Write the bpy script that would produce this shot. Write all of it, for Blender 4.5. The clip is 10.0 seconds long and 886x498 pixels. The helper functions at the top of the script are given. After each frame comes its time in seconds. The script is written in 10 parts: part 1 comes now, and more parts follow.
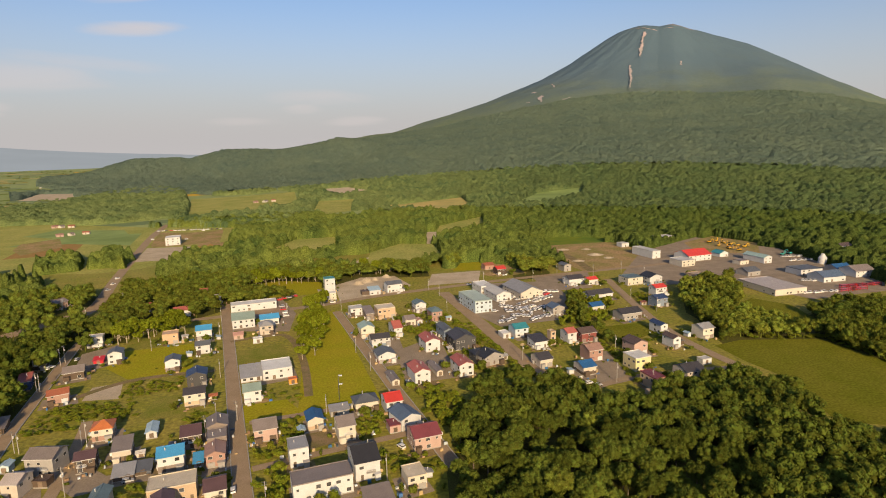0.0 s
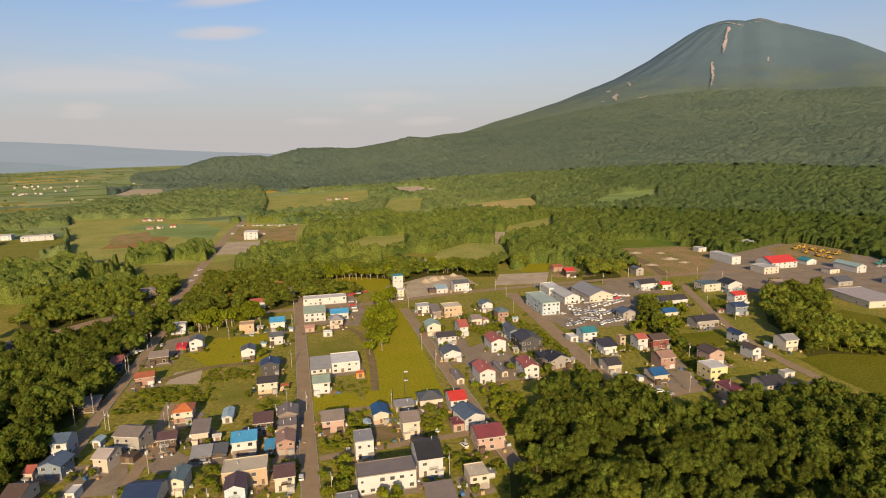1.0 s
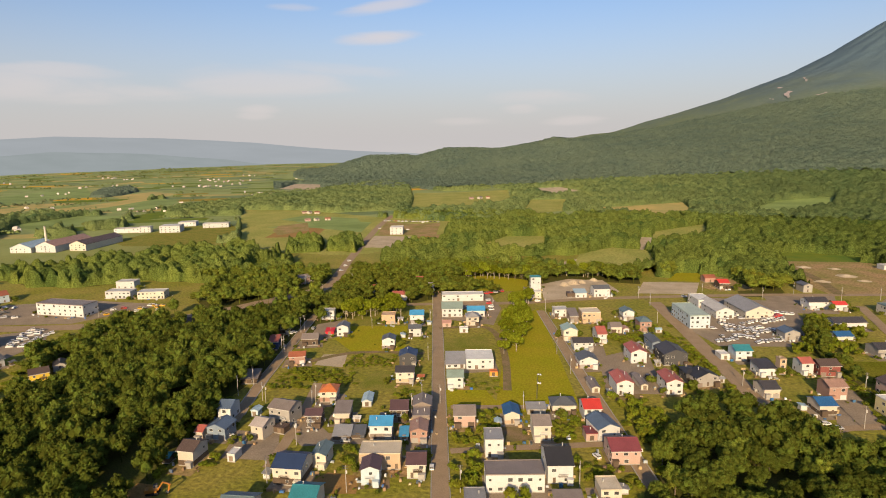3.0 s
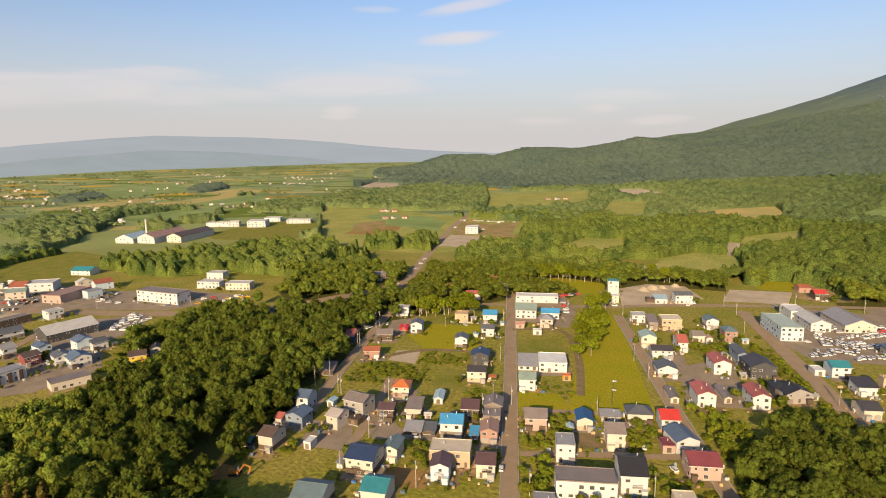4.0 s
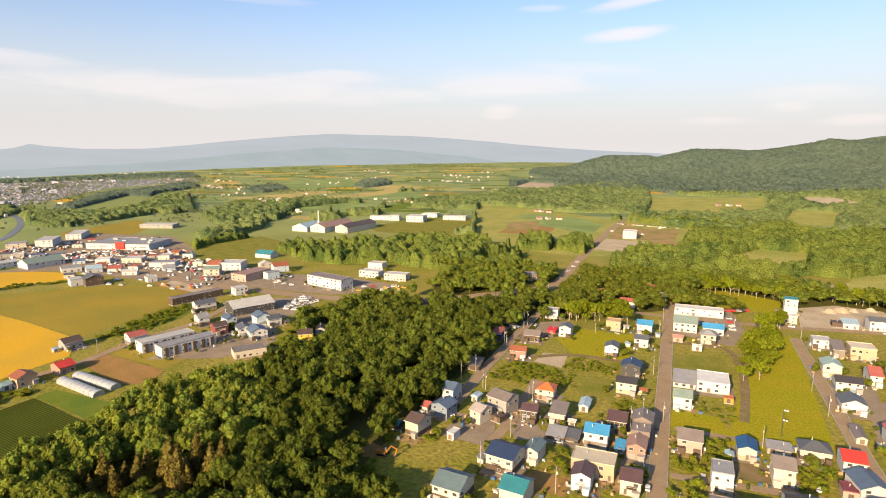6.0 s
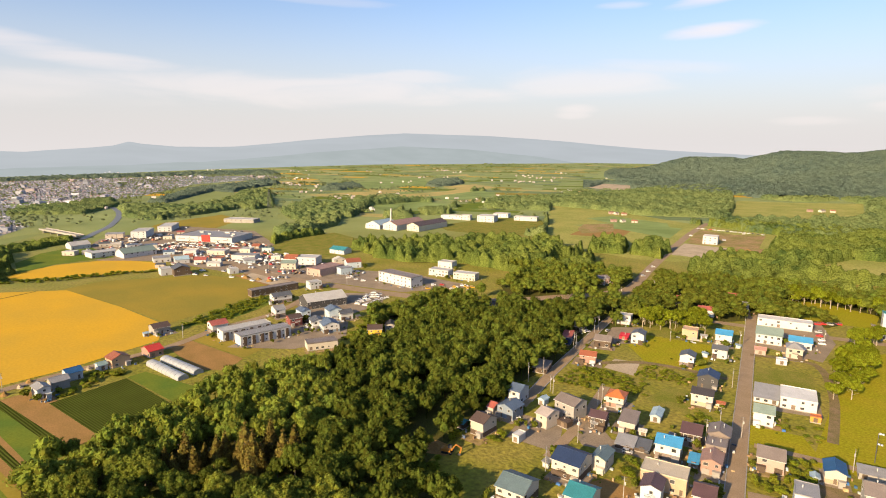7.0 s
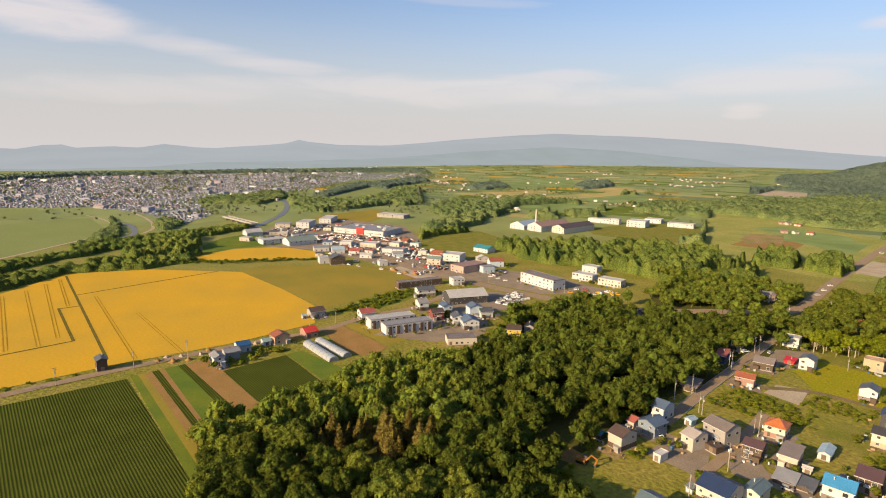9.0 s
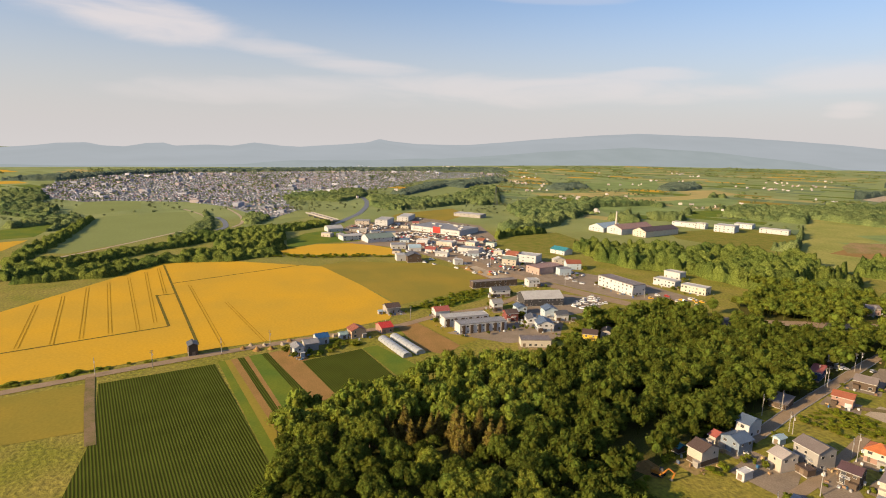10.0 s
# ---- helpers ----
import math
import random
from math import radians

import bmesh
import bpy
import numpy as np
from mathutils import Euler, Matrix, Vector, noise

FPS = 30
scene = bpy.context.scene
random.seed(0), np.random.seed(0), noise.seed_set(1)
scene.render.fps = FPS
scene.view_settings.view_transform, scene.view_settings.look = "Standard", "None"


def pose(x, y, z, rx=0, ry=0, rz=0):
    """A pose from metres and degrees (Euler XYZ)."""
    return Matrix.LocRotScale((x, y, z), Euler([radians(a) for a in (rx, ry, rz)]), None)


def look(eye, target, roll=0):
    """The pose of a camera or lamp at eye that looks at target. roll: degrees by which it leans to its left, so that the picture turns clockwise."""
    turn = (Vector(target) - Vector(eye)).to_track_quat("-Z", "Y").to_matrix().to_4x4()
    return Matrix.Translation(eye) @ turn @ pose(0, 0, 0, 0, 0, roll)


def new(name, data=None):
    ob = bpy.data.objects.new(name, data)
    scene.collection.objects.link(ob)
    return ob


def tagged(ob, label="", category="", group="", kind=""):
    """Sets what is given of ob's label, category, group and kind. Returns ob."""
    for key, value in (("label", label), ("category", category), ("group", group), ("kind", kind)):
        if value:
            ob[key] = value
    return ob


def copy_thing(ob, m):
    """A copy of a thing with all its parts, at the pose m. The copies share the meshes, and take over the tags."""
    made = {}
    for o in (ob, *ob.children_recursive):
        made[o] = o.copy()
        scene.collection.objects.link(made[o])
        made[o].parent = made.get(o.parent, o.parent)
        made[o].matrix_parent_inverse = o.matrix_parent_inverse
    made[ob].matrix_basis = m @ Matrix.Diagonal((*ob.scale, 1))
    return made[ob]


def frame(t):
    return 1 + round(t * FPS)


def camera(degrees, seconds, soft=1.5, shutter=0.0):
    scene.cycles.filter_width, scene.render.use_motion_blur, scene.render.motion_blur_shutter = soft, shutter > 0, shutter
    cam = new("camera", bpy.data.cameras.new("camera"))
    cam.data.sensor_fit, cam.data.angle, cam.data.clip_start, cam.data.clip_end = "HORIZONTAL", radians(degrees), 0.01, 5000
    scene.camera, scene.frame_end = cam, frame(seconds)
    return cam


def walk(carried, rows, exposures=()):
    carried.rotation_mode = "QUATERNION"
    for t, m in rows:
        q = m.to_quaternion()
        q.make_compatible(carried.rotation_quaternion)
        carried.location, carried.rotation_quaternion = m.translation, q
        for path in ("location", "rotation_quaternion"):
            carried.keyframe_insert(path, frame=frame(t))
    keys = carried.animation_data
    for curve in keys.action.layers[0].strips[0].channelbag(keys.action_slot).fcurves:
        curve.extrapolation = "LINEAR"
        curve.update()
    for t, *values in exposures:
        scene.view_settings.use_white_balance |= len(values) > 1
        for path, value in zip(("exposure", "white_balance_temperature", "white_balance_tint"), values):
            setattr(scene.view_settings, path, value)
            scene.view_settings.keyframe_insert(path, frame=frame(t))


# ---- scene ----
EYE = 115.0
cam = camera(73.36, 10.0, soft=1.0)
PATH = [
    (0.0, pose(0, 0, EYE, 79.599, 0, -0.000) @ pose(0, 0, 0, 0, 0, -1.308)),
    (0.5, pose(0, 0, EYE, 79.659, 0, 3.295) @ pose(0, 0, 0, 0, 0, -1.214)),
    (1.0, pose(0, 0, EYE, 79.694, 0, 6.628) @ pose(0, 0, 0, 0, 0, -1.150)),
    (1.5, pose(0, 0, EYE, 79.747, 0, 9.963) @ pose(0, 0, 0, 0, 0, -1.099)),
    (2.0, pose(0, 0, EYE, 79.835, 0, 13.305) @ pose(0, 0, 0, 0, 0, -0.958)),
    (2.5, pose(0, 0, EYE, 79.888, 0, 16.693) @ pose(0, 0, 0, 0, 0, -0.855)),
    (4.0, pose(0, 0, EYE, 79.972, 0, 27.490) @ pose(0, 0, 0, 0, 0, -0.604)),
    (4.5, pose(0, 0, EYE, 80.003, 0, 31.280) @ pose(0, 0, 0, 0, 0, -0.450)),
    (5.0, pose(0, 0, EYE, 80.011, 0, 34.975) @ pose(0, 0, 0, 0, 0, -0.320)),
    (5.5, pose(0, 0, EYE, 80.019, 0, 38.717) @ pose(0, 0, 0, 0, 0, -0.160)),
    (7.0, pose(0, 0, EYE, 79.964, 0, 49.121) @ pose(0, 0, 0, 0, 0, 0.354)),
    (7.5, pose(0, 0, EYE, 79.962, 0, 52.615) @ pose(0, 0, 0, 0, 0, 0.511)),
    (8.0, pose(0, 0, EYE, 79.923, 0, 56.066) @ pose(0, 0, 0, 0, 0, 0.652)),
    (8.5, pose(0, 0, EYE, 79.889, 0, 59.498) @ pose(0, 0, 0, 0, 0, 0.760)),
    (9.0, pose(0, 0, EYE, 79.834, 0, 63.078) @ pose(0, 0, 0, 0, 0, 0.896)),
    (9.5, pose(0, 0, EYE, 79.762, 0, 66.742) @ pose(0, 0, 0, 0, 0, 0.999)),
    (10.0, pose(0, 0, EYE, 79.669, 0, 70.468) @ pose(0, 0, 0, 0, 0, 1.142)),
]
walk(cam, PATH, exposures=[(0.0, 0.63), (2.5, 0.71), (4.5, 1.01), (5.5, 1.24), (6.3, 1.28), (7.5, 1.14), (10.0, 0.94)])

# ---- sky and sun ----
SUN_LEVEL = 21.5     # degrees above the plain
SUN_TO = 100.0       # the way the shadows fall, degrees from +x


def sky():
    w = bpy.data.worlds.new("sky")
    w.use_nodes = True
    scene.world = w
    n, ln = w.node_tree.nodes, w.node_tree.links
    n.clear()
    out = n.new("ShaderNodeOutputWorld")
    bg = n.new("ShaderNodeBackground")
    st = n.new("ShaderNodeTexSky")
    st.sky_type = "NISHITA"
    st.sun_disc = False
    st.sun_elevation = radians(SUN_LEVEL)
    st.sun_rotation = radians(170)
    st.air_density, st.dust_density, st.ozone_density = 1.0, 1.6, 1.5
    co = n.new("ShaderNodeTexCoord")
    sep = n.new("ShaderNodeSeparateXYZ")
    ln.new(co.outputs["Generated"], sep.inputs[0])
    # bearing (from +y towards -x) and height of the view, in degrees
    az = n.new("ShaderNodeMath"); az.operation = "ARCTAN2"
    neg = n.new("ShaderNodeMath"); neg.operation = "MULTIPLY"; neg.inputs[1].default_value = -1.0
    ln.new(sep.outputs["X"], neg.inputs[0]); ln.new(neg.outputs[0], az.inputs[0]); ln.new(sep.outputs["Y"], az.inputs[1])
    asn = n.new("ShaderNodeMath"); asn.operation = "ARCSINE"; ln.new(sep.outputs["Z"], asn.inputs[0])
    comb = n.new("ShaderNodeCombineXYZ")
    ln.new(az.outputs[0], comb.inputs[0]); ln.new(asn.outputs[0], comb.inputs[1])
    # soft wisps, drawn out along the horizon
    mp = n.new("ShaderNodeMapping"); mp.inputs["Scale"].default_value = (5.0, 26.0, 1.0)
    ln.new(comb.outputs[0], mp.inputs["Vector"])
    ns = n.new("ShaderNodeTexNoise")
    ns.inputs["Scale"].default_value = 1.0
    ns.inputs["Detail"].default_value = 6.0
    ns.inputs["Roughness"].default_value = 0.55
    ns.inputs["Distortion"].default_value = 0.5
    ln.new(mp.outputs[0], ns.inputs["Vector"])

    def math_node(op, *args):
        m = n.new("ShaderNodeMath"); m.operation = op
        for k, a in enumerate(args):
            if isinstance(a, (int, float)):
                m.inputs[k].default_value = a
            else:
                ln.new(a, m.inputs[k])
        return m.outputs[0]

    def streak(a0, e0, wide, high, lean, power):
        """One cloud: an ellipse at a bearing and height, with frayed edges."""
        da = math_node("SUBTRACT", az.outputs[0], radians(a0))
        de = math_node("SUBTRACT", math_node("SUBTRACT", asn.outputs[0], radians(e0)), math_node("MULTIPLY", da, lean))
        q = math_node("ADD", math_node("POWER", math_node("ABSOLUTE", math_node("DIVIDE", da, radians(wide))), 2.0),
                      math_node("POWER", math_node("ABSOLUTE", math_node("DIVIDE", de, radians(high))), 2.0))
        edge = math_node("SUBTRACT", math_node("MULTIPLY", ns.outputs["Fac"], 2.2), q)
        r = n.new("ShaderNodeMapRange"); r.interpolation_type = "SMOOTHSTEP"
        r.inputs["From Min"].default_value, r.inputs["From Max"].default_value = 0.1, 1.25
        r.inputs["To Max"].default_value = power
        ln.new(edge, r.inputs["Value"])
        return r.outputs[0]

    total = None
    for c in ((26.2, 9.4, 4.6, 0.75, -0.07, 0.75), (25.0, 12.2, 5.0, 0.7, -0.16, 0.6), (33.5, 11.9, 3.0, 0.45, 0.0, 0.4), (97, 9.5, 12, 2.0, 0.10, 0.75),
              (84, 7.4, 13, 1.1, 0.12, 0.5), (36, 5.6, 10, 1.7, 0.0, 0.45), (60, 4.8, 22, 1.8, 0.0, 0.5), (85, 4.0, 16, 1.6, 0.0, 0.35), (11, 4.0, 6, 0.9, 0.0, 0.4), (30, 6.8, 7, 0.9, 0.05, 0.3), (62, 12.5, 9, 0.5, 0.05, 0.2),
              (12.8, 3.1, 2.4, 0.75, 0.0, 0.60), (7.9, 1.9, 3.5, 0.60, 0.0, 0.45), (18.1, 2.0, 4.0, 0.50, 0.0, 0.40), (12.7, 3.0, 2.6, 0.60, 0.0, 0.50), (37.0, 2.7, 2.0, 0.50, 0.0, 0.40), (57.7, 4.8, 4.0, 0.60, 0.0, 0.40), (46.6, 4.7, 5.0, 0.80, 0.0, 0.45), (51.3, 5.9, 6.0, 0.90, 0.0, 0.45), (36.5, 3.2, 2.5, 0.60, 0.0, 0.50)):
        v = streak(*c)
        total = v if total is None else math_node("MAXIMUM", total, v)
    # band of thin bright cloud and haze low over the hills
    low = n.new("ShaderNodeMapRange")
    low.interpolation_type = "SMOOTHSTEP"
    low.inputs["From Min"].default_value, low.inputs["From Max"].default_value = -0.03, 0.27
    low.inputs["To Min"].default_value, low.inputs["To Max"].default_value = 0.97, 0.08
    ln.new(sep.outputs["Z"], low.inputs["Value"])
    mul = n.new("ShaderNodeMix"); mul.data_type = "RGBA"
    tint = n.new("ShaderNodeMix"); tint.data_type = "RGBA"; tint.blend_type = "MULTIPLY"
    tint.inputs["Factor"].default_value = 1.0
    tint.inputs["B"].default_value = (0.91, 1.06, 1.30, 1)
    ln.new(st.outputs[0], tint.inputs["A"])
    hz = n.new("ShaderNodeMix"); hz.data_type = "RGBA"
    hz.inputs["B"].default_value = (5.30, 4.98, 4.90, 1)
    ln.new(low.outputs[0], hz.inputs["Factor"])
    ln.new(tint.outputs["Result"], hz.inputs["A"])
    mul.inputs["B"].default_value = (6.6, 5.9, 5.7, 1)
    ln.new(total, mul.inputs["Factor"])
    ln.new(hz.outputs["Result"], mul.inputs["A"])
    ln.new(mul.outputs["Result"], bg.inputs["Color"])
    bg.inputs["Strength"].default_value = 0.067
    ln.new(bg.outputs[0], out.inputs[0])
    a = radians(SUN_TO)
    lamp = bpy.data.lights.new("sun", "SUN")
    lamp.energy, lamp.angle, lamp.color = 5.0, radians(0.6), (1.0, 0.725, 0.41)
    sun = new("sun", lamp)
    e = radians(SUN_LEVEL)
    sun.matrix_world = look((0, 0, 0), (math.cos(a) * math.cos(e), math.sin(a) * math.cos(e), -math.sin(e)))


sky()

# ---- materials ----
MATS = {}


def material(name, rgb, rough=0.8, vary=0.25, size=2.0, fine=12.0, other=None, metal=0.0, bump=0.0, island=0.0, spread=0.0, rib=0.0, spec=0.3, albedo_scale=0.69, thin=0.0):
    """A surface with coarse stains and fine grain; other: the colour of the stains."""
    if name in MATS:
        return MATS[name]
    m = bpy.data.materials.new(name)
    m.use_nodes = True
    n, ln = m.node_tree.nodes, m.node_tree.links
    b = n["Principled BSDF"]
    b.inputs["Roughness"].default_value = rough
    b.inputs["Metallic"].default_value = metal
    b.inputs["Specular IOR Level"].default_value = spec
    geo = n.new("ShaderNodeNewGeometry")
    n1 = n.new("ShaderNodeTexNoise"); n1.inputs["Scale"].default_value = 1.0 / size; n1.inputs["Detail"].default_value = 5
    n2 = n.new("ShaderNodeTexNoise"); n2.inputs["Scale"].default_value = fine / size; n2.inputs["Detail"].default_value = 3
    ln.new(geo.outputs["Position"], n1.inputs["Vector"])
    ln.new(geo.outputs["Position"], n2.inputs["Vector"])
    r1 = n.new("ShaderNodeMapRange"); r1.inputs["From Min"].default_value, r1.inputs["From Max"].default_value = 0.36, 0.64
    ln.new(n1.outputs["Fac"], r1.inputs["Value"])
    mix = n.new("ShaderNodeMix"); mix.data_type = "RGBA"
    rgb = tuple(c * albedo_scale for c in rgb)      # one darkening scale on the colours, to deepen shade against the sky
    oc = tuple(c * albedo_scale for c in other) if other else tuple(c * (1 - vary) for c in rgb)
    mix.inputs["A"].default_value = (*rgb, 1)
    mix.inputs["B"].default_value = (*oc, 1)
    ln.new(r1.outputs[0], mix.inputs["Factor"])
    hsv = n.new("ShaderNodeHueSaturation")
    ln.new(mix.outputs["Result"], hsv.inputs["Color"])
    v = n.new("ShaderNodeMapRange")
    v.inputs["From Min"].default_value, v.inputs["From Max"].default_value = 0.3, 0.7
    v.inputs["To Min"].default_value, v.inputs["To Max"].default_value = 1 - vary, 1 + vary
    ln.new(n2.outputs["Fac"], v.inputs["Value"])
    val = v.outputs[0]
    if island:
        ri = n.new("ShaderNodeMapRange")
        ri.inputs["To Min"].default_value, ri.inputs["To Max"].default_value = 1 - island, 1 + island
        ln.new(geo.outputs["Random Per Island"], ri.inputs["Value"])
        mm = n.new("ShaderNodeMath"); mm.operation = "MULTIPLY"
        ln.new(val, mm.inputs[0]); ln.new(ri.outputs[0], mm.inputs[1])
        val = mm.outputs[0]
        hu = n.new("ShaderNodeMapRange")
        hu.inputs["To Min"].default_value, hu.inputs["To Max"].default_value = 0.5 - 0.02, 0.5 + 0.02
        ln.new(geo.outputs["Random Per Island"], hu.inputs["Value"])
        ln.new(hu.outputs[0], hsv.inputs["Hue"])
    if spread:
        oi = n.new("ShaderNodeObjectInfo")
        ro = n.new("ShaderNodeMapRange")
        ro.inputs["To Min"].default_value, ro.inputs["To Max"].default_value = 1 - spread, 1 + spread
        ln.new(oi.outputs["Random"], ro.inputs["Value"])
        mo = n.new("ShaderNodeMath"); mo.operation = "MULTIPLY"
        ln.new(val, mo.inputs[0]); ln.new(ro.outputs[0], mo.inputs[1])
        val = mo.outputs[0]
    ln.new(val, hsv.inputs["Value"])
    ln.new(hsv.outputs[0], b.inputs["Base Color"])
    if thin:        # leaves let part of the light through
        tr = n.new("ShaderNodeBsdfTranslucent")
        ln.new(hsv.outputs[0], tr.inputs["Color"])
        ms = n.new("ShaderNodeMixShader"); ms.inputs[0].default_value = thin
        ln.new(b.outputs[0], ms.inputs[1]); ln.new(tr.outputs[0], ms.inputs[2])
        ln.new(ms.outputs[0], n["Material Output"].inputs["Surface"])
    height = None
    if rib:
        tc = n.new("ShaderNodeTexCoord")
        wv = n.new("ShaderNodeTexWave"); wv.inputs["Scale"].default_value = 1.0 / rib
        wv.bands_direction = "X"
        ln.new(tc.outputs["Object"], wv.inputs["Vector"])
        height = wv.outputs["Fac"]
    elif bump:
        height = n2.outputs["Fac"]
    if height:
        bp = n.new("ShaderNodeBump")
        bp.inputs["Strength"].default_value = bump or 0.4
        bp.inputs["Distance"].default_value = 0.05 if rib else size / fine
        ln.new(height, bp.inputs["Height"])
        ln.new(bp.outputs[0], b.inputs["Normal"])
    MATS[name] = m
    return m


ROOF = dict(
    rust=(0.36, 0.12, 0.06), greybrown=(0.25, 0.21, 0.19), plum=(0.12, 0.07, 0.075), palegrey=(0.55, 0.54, 0.52), slate=(0.12, 0.13, 0.15),
    red=(0.62, 0.03, 0.04), peach=(0.62, 0.42, 0.25), skyblue=(0.08, 0.36, 0.68), navy=(0.035, 0.06, 0.14), charcoal=(0.065, 0.06, 0.065),
    orange=(0.60, 0.19, 0.06), grey=(0.33, 0.33, 0.34), palblue=(0.40, 0.54, 0.64), maroon=(0.23, 0.06, 0.07), cream=(0.72, 0.62, 0.46),
    slateteal=(0.14, 0.20, 0.22), navyblue=(0.03, 0.12, 0.30), redbright=(0.66, 0.06, 0.045), slateblue=(0.12, 0.17, 0.26), black=(0.035, 0.035, 0.04),
    white=(0.76, 0.75, 0.72), greengrey=(0.26, 0.34, 0.30), pink=(0.55, 0.32, 0.26), teal=(0.045, 0.25, 0.30), tealpale=(0.36, 0.50, 0.48),
    redroof=(0.45, 0.13, 0.10), palegreen=(0.46, 0.55, 0.48), umber=(0.11, 0.075, 0.06), pinkbrown=(0.36, 0.22, 0.17), pinkgrey=(0.50, 0.44, 0.41),
    tan=(0.50, 0.36, 0.22), redfade=(0.34, 0.19, 0.15))
WALL = dict(
    white=(0.64, 0.65, 0.66), cream=(0.66, 0.61, 0.52), beige=(0.60, 0.53, 0.45), brick=(0.42, 0.26, 0.21), umber=(0.12, 0.085, 0.06), red=(0.62, 0.03, 0.05),
    peach=(0.64, 0.44, 0.29), charcoal=(0.08, 0.08, 0.085), grey=(0.40, 0.38, 0.36), pink=(0.52, 0.37, 0.32), greybrown=(0.28, 0.23, 0.20),
    tan=(0.56, 0.42, 0.29), paleblue=(0.55, 0.66, 0.74), bluegrey=(0.24, 0.30, 0.38), orange=(0.75, 0.33, 0.06), maroon=(0.26, 0.08, 0.07),
    paleyellow=(0.80, 0.70, 0.38), navywall=(0.05, 0.08, 0.18), yellow=(0.72, 0.52, 0.05))


def roof_mat(key):
    return material("roof_" + key, ROOF[key], rough=0.5, vary=0.13, size=3.0, fine=9, rib=0.45, spread=0.10, spec=0.4)


def wall_mat(key):
    return material("wall_" + key, WALL[key], rough=0.75, vary=0.09, size=2.5, fine=10, bump=0.1, spread=0.06)


GLASS = material("window_glass", (0.09, 0.09, 0.095), rough=0.12, vary=0.2, size=3, spread=0.4, spec=0.6)
FRAME = material("window_frame", (0.62, 0.61, 0.58), rough=0.5, vary=0.1, size=1)
CONCRETE = material("concrete", (0.42, 0.40, 0.37), rough=0.9, vary=0.2, size=2, bump=0.2)
DOOR = material("door_paint", (0.20, 0.15, 0.11), rough=0.5, vary=0.2, size=1, spread=0.4)
POLE = material("pole_concrete", (0.45, 0.42, 0.38), rough=0.85, vary=0.15, size=1)
STEEL = material("dark_steel", (0.20, 0.20, 0.21), rough=0.45, vary=0.15, size=0.5, metal=0.6)
BARK = material("bark", (0.20, 0.16, 0.12), rough=0.95, vary=0.35, size=0.8, bump=0.5)
PALEBARK = material("pale_bark", (0.55, 0.47, 0.36), rough=0.9, vary=0.3, size=0.8, bump=0.4)
GROUND = dict(
    asphalt=material("asphalt", (0.345, 0.255, 0.165), rough=0.9, spec=0.05, vary=0.14, size=6, fine=20, other=(0.385, 0.290, 0.195), bump=0.1),
    lot=material("worn_asphalt", (0.345, 0.278, 0.205), rough=0.92, spec=0.1, vary=0.16, size=9, fine=14, other=(0.275, 0.222, 0.165)),
    dirt=material("dirt_track", (0.28, 0.20, 0.12), rough=1, spec=0.05, vary=0.2, size=5, other=(0.20, 0.17, 0.07)),
    gravel=material("pale_gravel", (0.56, 0.47, 0.35), rough=1, spec=0.05, vary=0.16, size=14, fine=20, other=(0.45, 0.37, 0.26), bump=0.3),
    yarddirt=material("yard_earth", (0.40, 0.27, 0.14), rough=1, spec=0.05, vary=0.34, size=18, fine=10, other=(0.27, 0.24, 0.08)),
    soil=material("bare_soil", (0.38, 0.225, 0.085), rough=1, spec=0.05, vary=0.15, size=10, fine=16, other=(0.32, 0.20, 0.07), bump=0.1),
    wheat=material("ripe_wheat", (0.71, 0.425, 0.036), rough=0.95, spec=0.05, vary=0.07, size=45, fine=30, other=(0.62, 0.395, 0.046), bump=0.04),
    olivecrop=material("olive_crop", (0.36, 0.275, 0.045), rough=0.95, spec=0.05, vary=0.08, size=40, fine=30, other=(0.29, 0.245, 0.045)),
    greencrop=material("green_crop", (0.19, 0.225, 0.028), rough=0.95, spec=0.05, vary=0.12, size=20, fine=20, other=(0.12, 0.19, 0.03)),
    lawn=material("mown_lawn", (0.310, 0.300, 0.014), rough=0.95, spec=0.05, vary=0.24, size=14, fine=14, other=(0.345, 0.30, 0.020)),
    drygrass=material("dry_grass", (0.27, 0.24, 0.055), rough=0.95, spec=0.05, vary=0.24, size=9, fine=14, other=(0.19, 0.21, 0.03)),
    meadow=material("meadow_grass", (0.150, 0.160, 0.011), rough=0.95, spec=0.05, vary=0.28, size=18, fine=16, other=(0.185, 0.18, 0.018)),
    floor=material("forest_floor", (0.095, 0.105, 0.022), rough=1, spec=0.05, vary=0.3, size=8, other=(0.11, 0.10, 0.03)),
    # haze before the distant town is put into this bluish grey
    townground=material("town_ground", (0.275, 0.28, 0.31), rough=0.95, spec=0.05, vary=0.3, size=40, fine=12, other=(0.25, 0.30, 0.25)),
    # paler, cooler field tone with the haze of distance put into the colour
    hazed_field=material("hazed_field", (0.265, 0.315, 0.115), rough=0.95, spec=0.05, vary=0.06, size=60, fine=20),
)


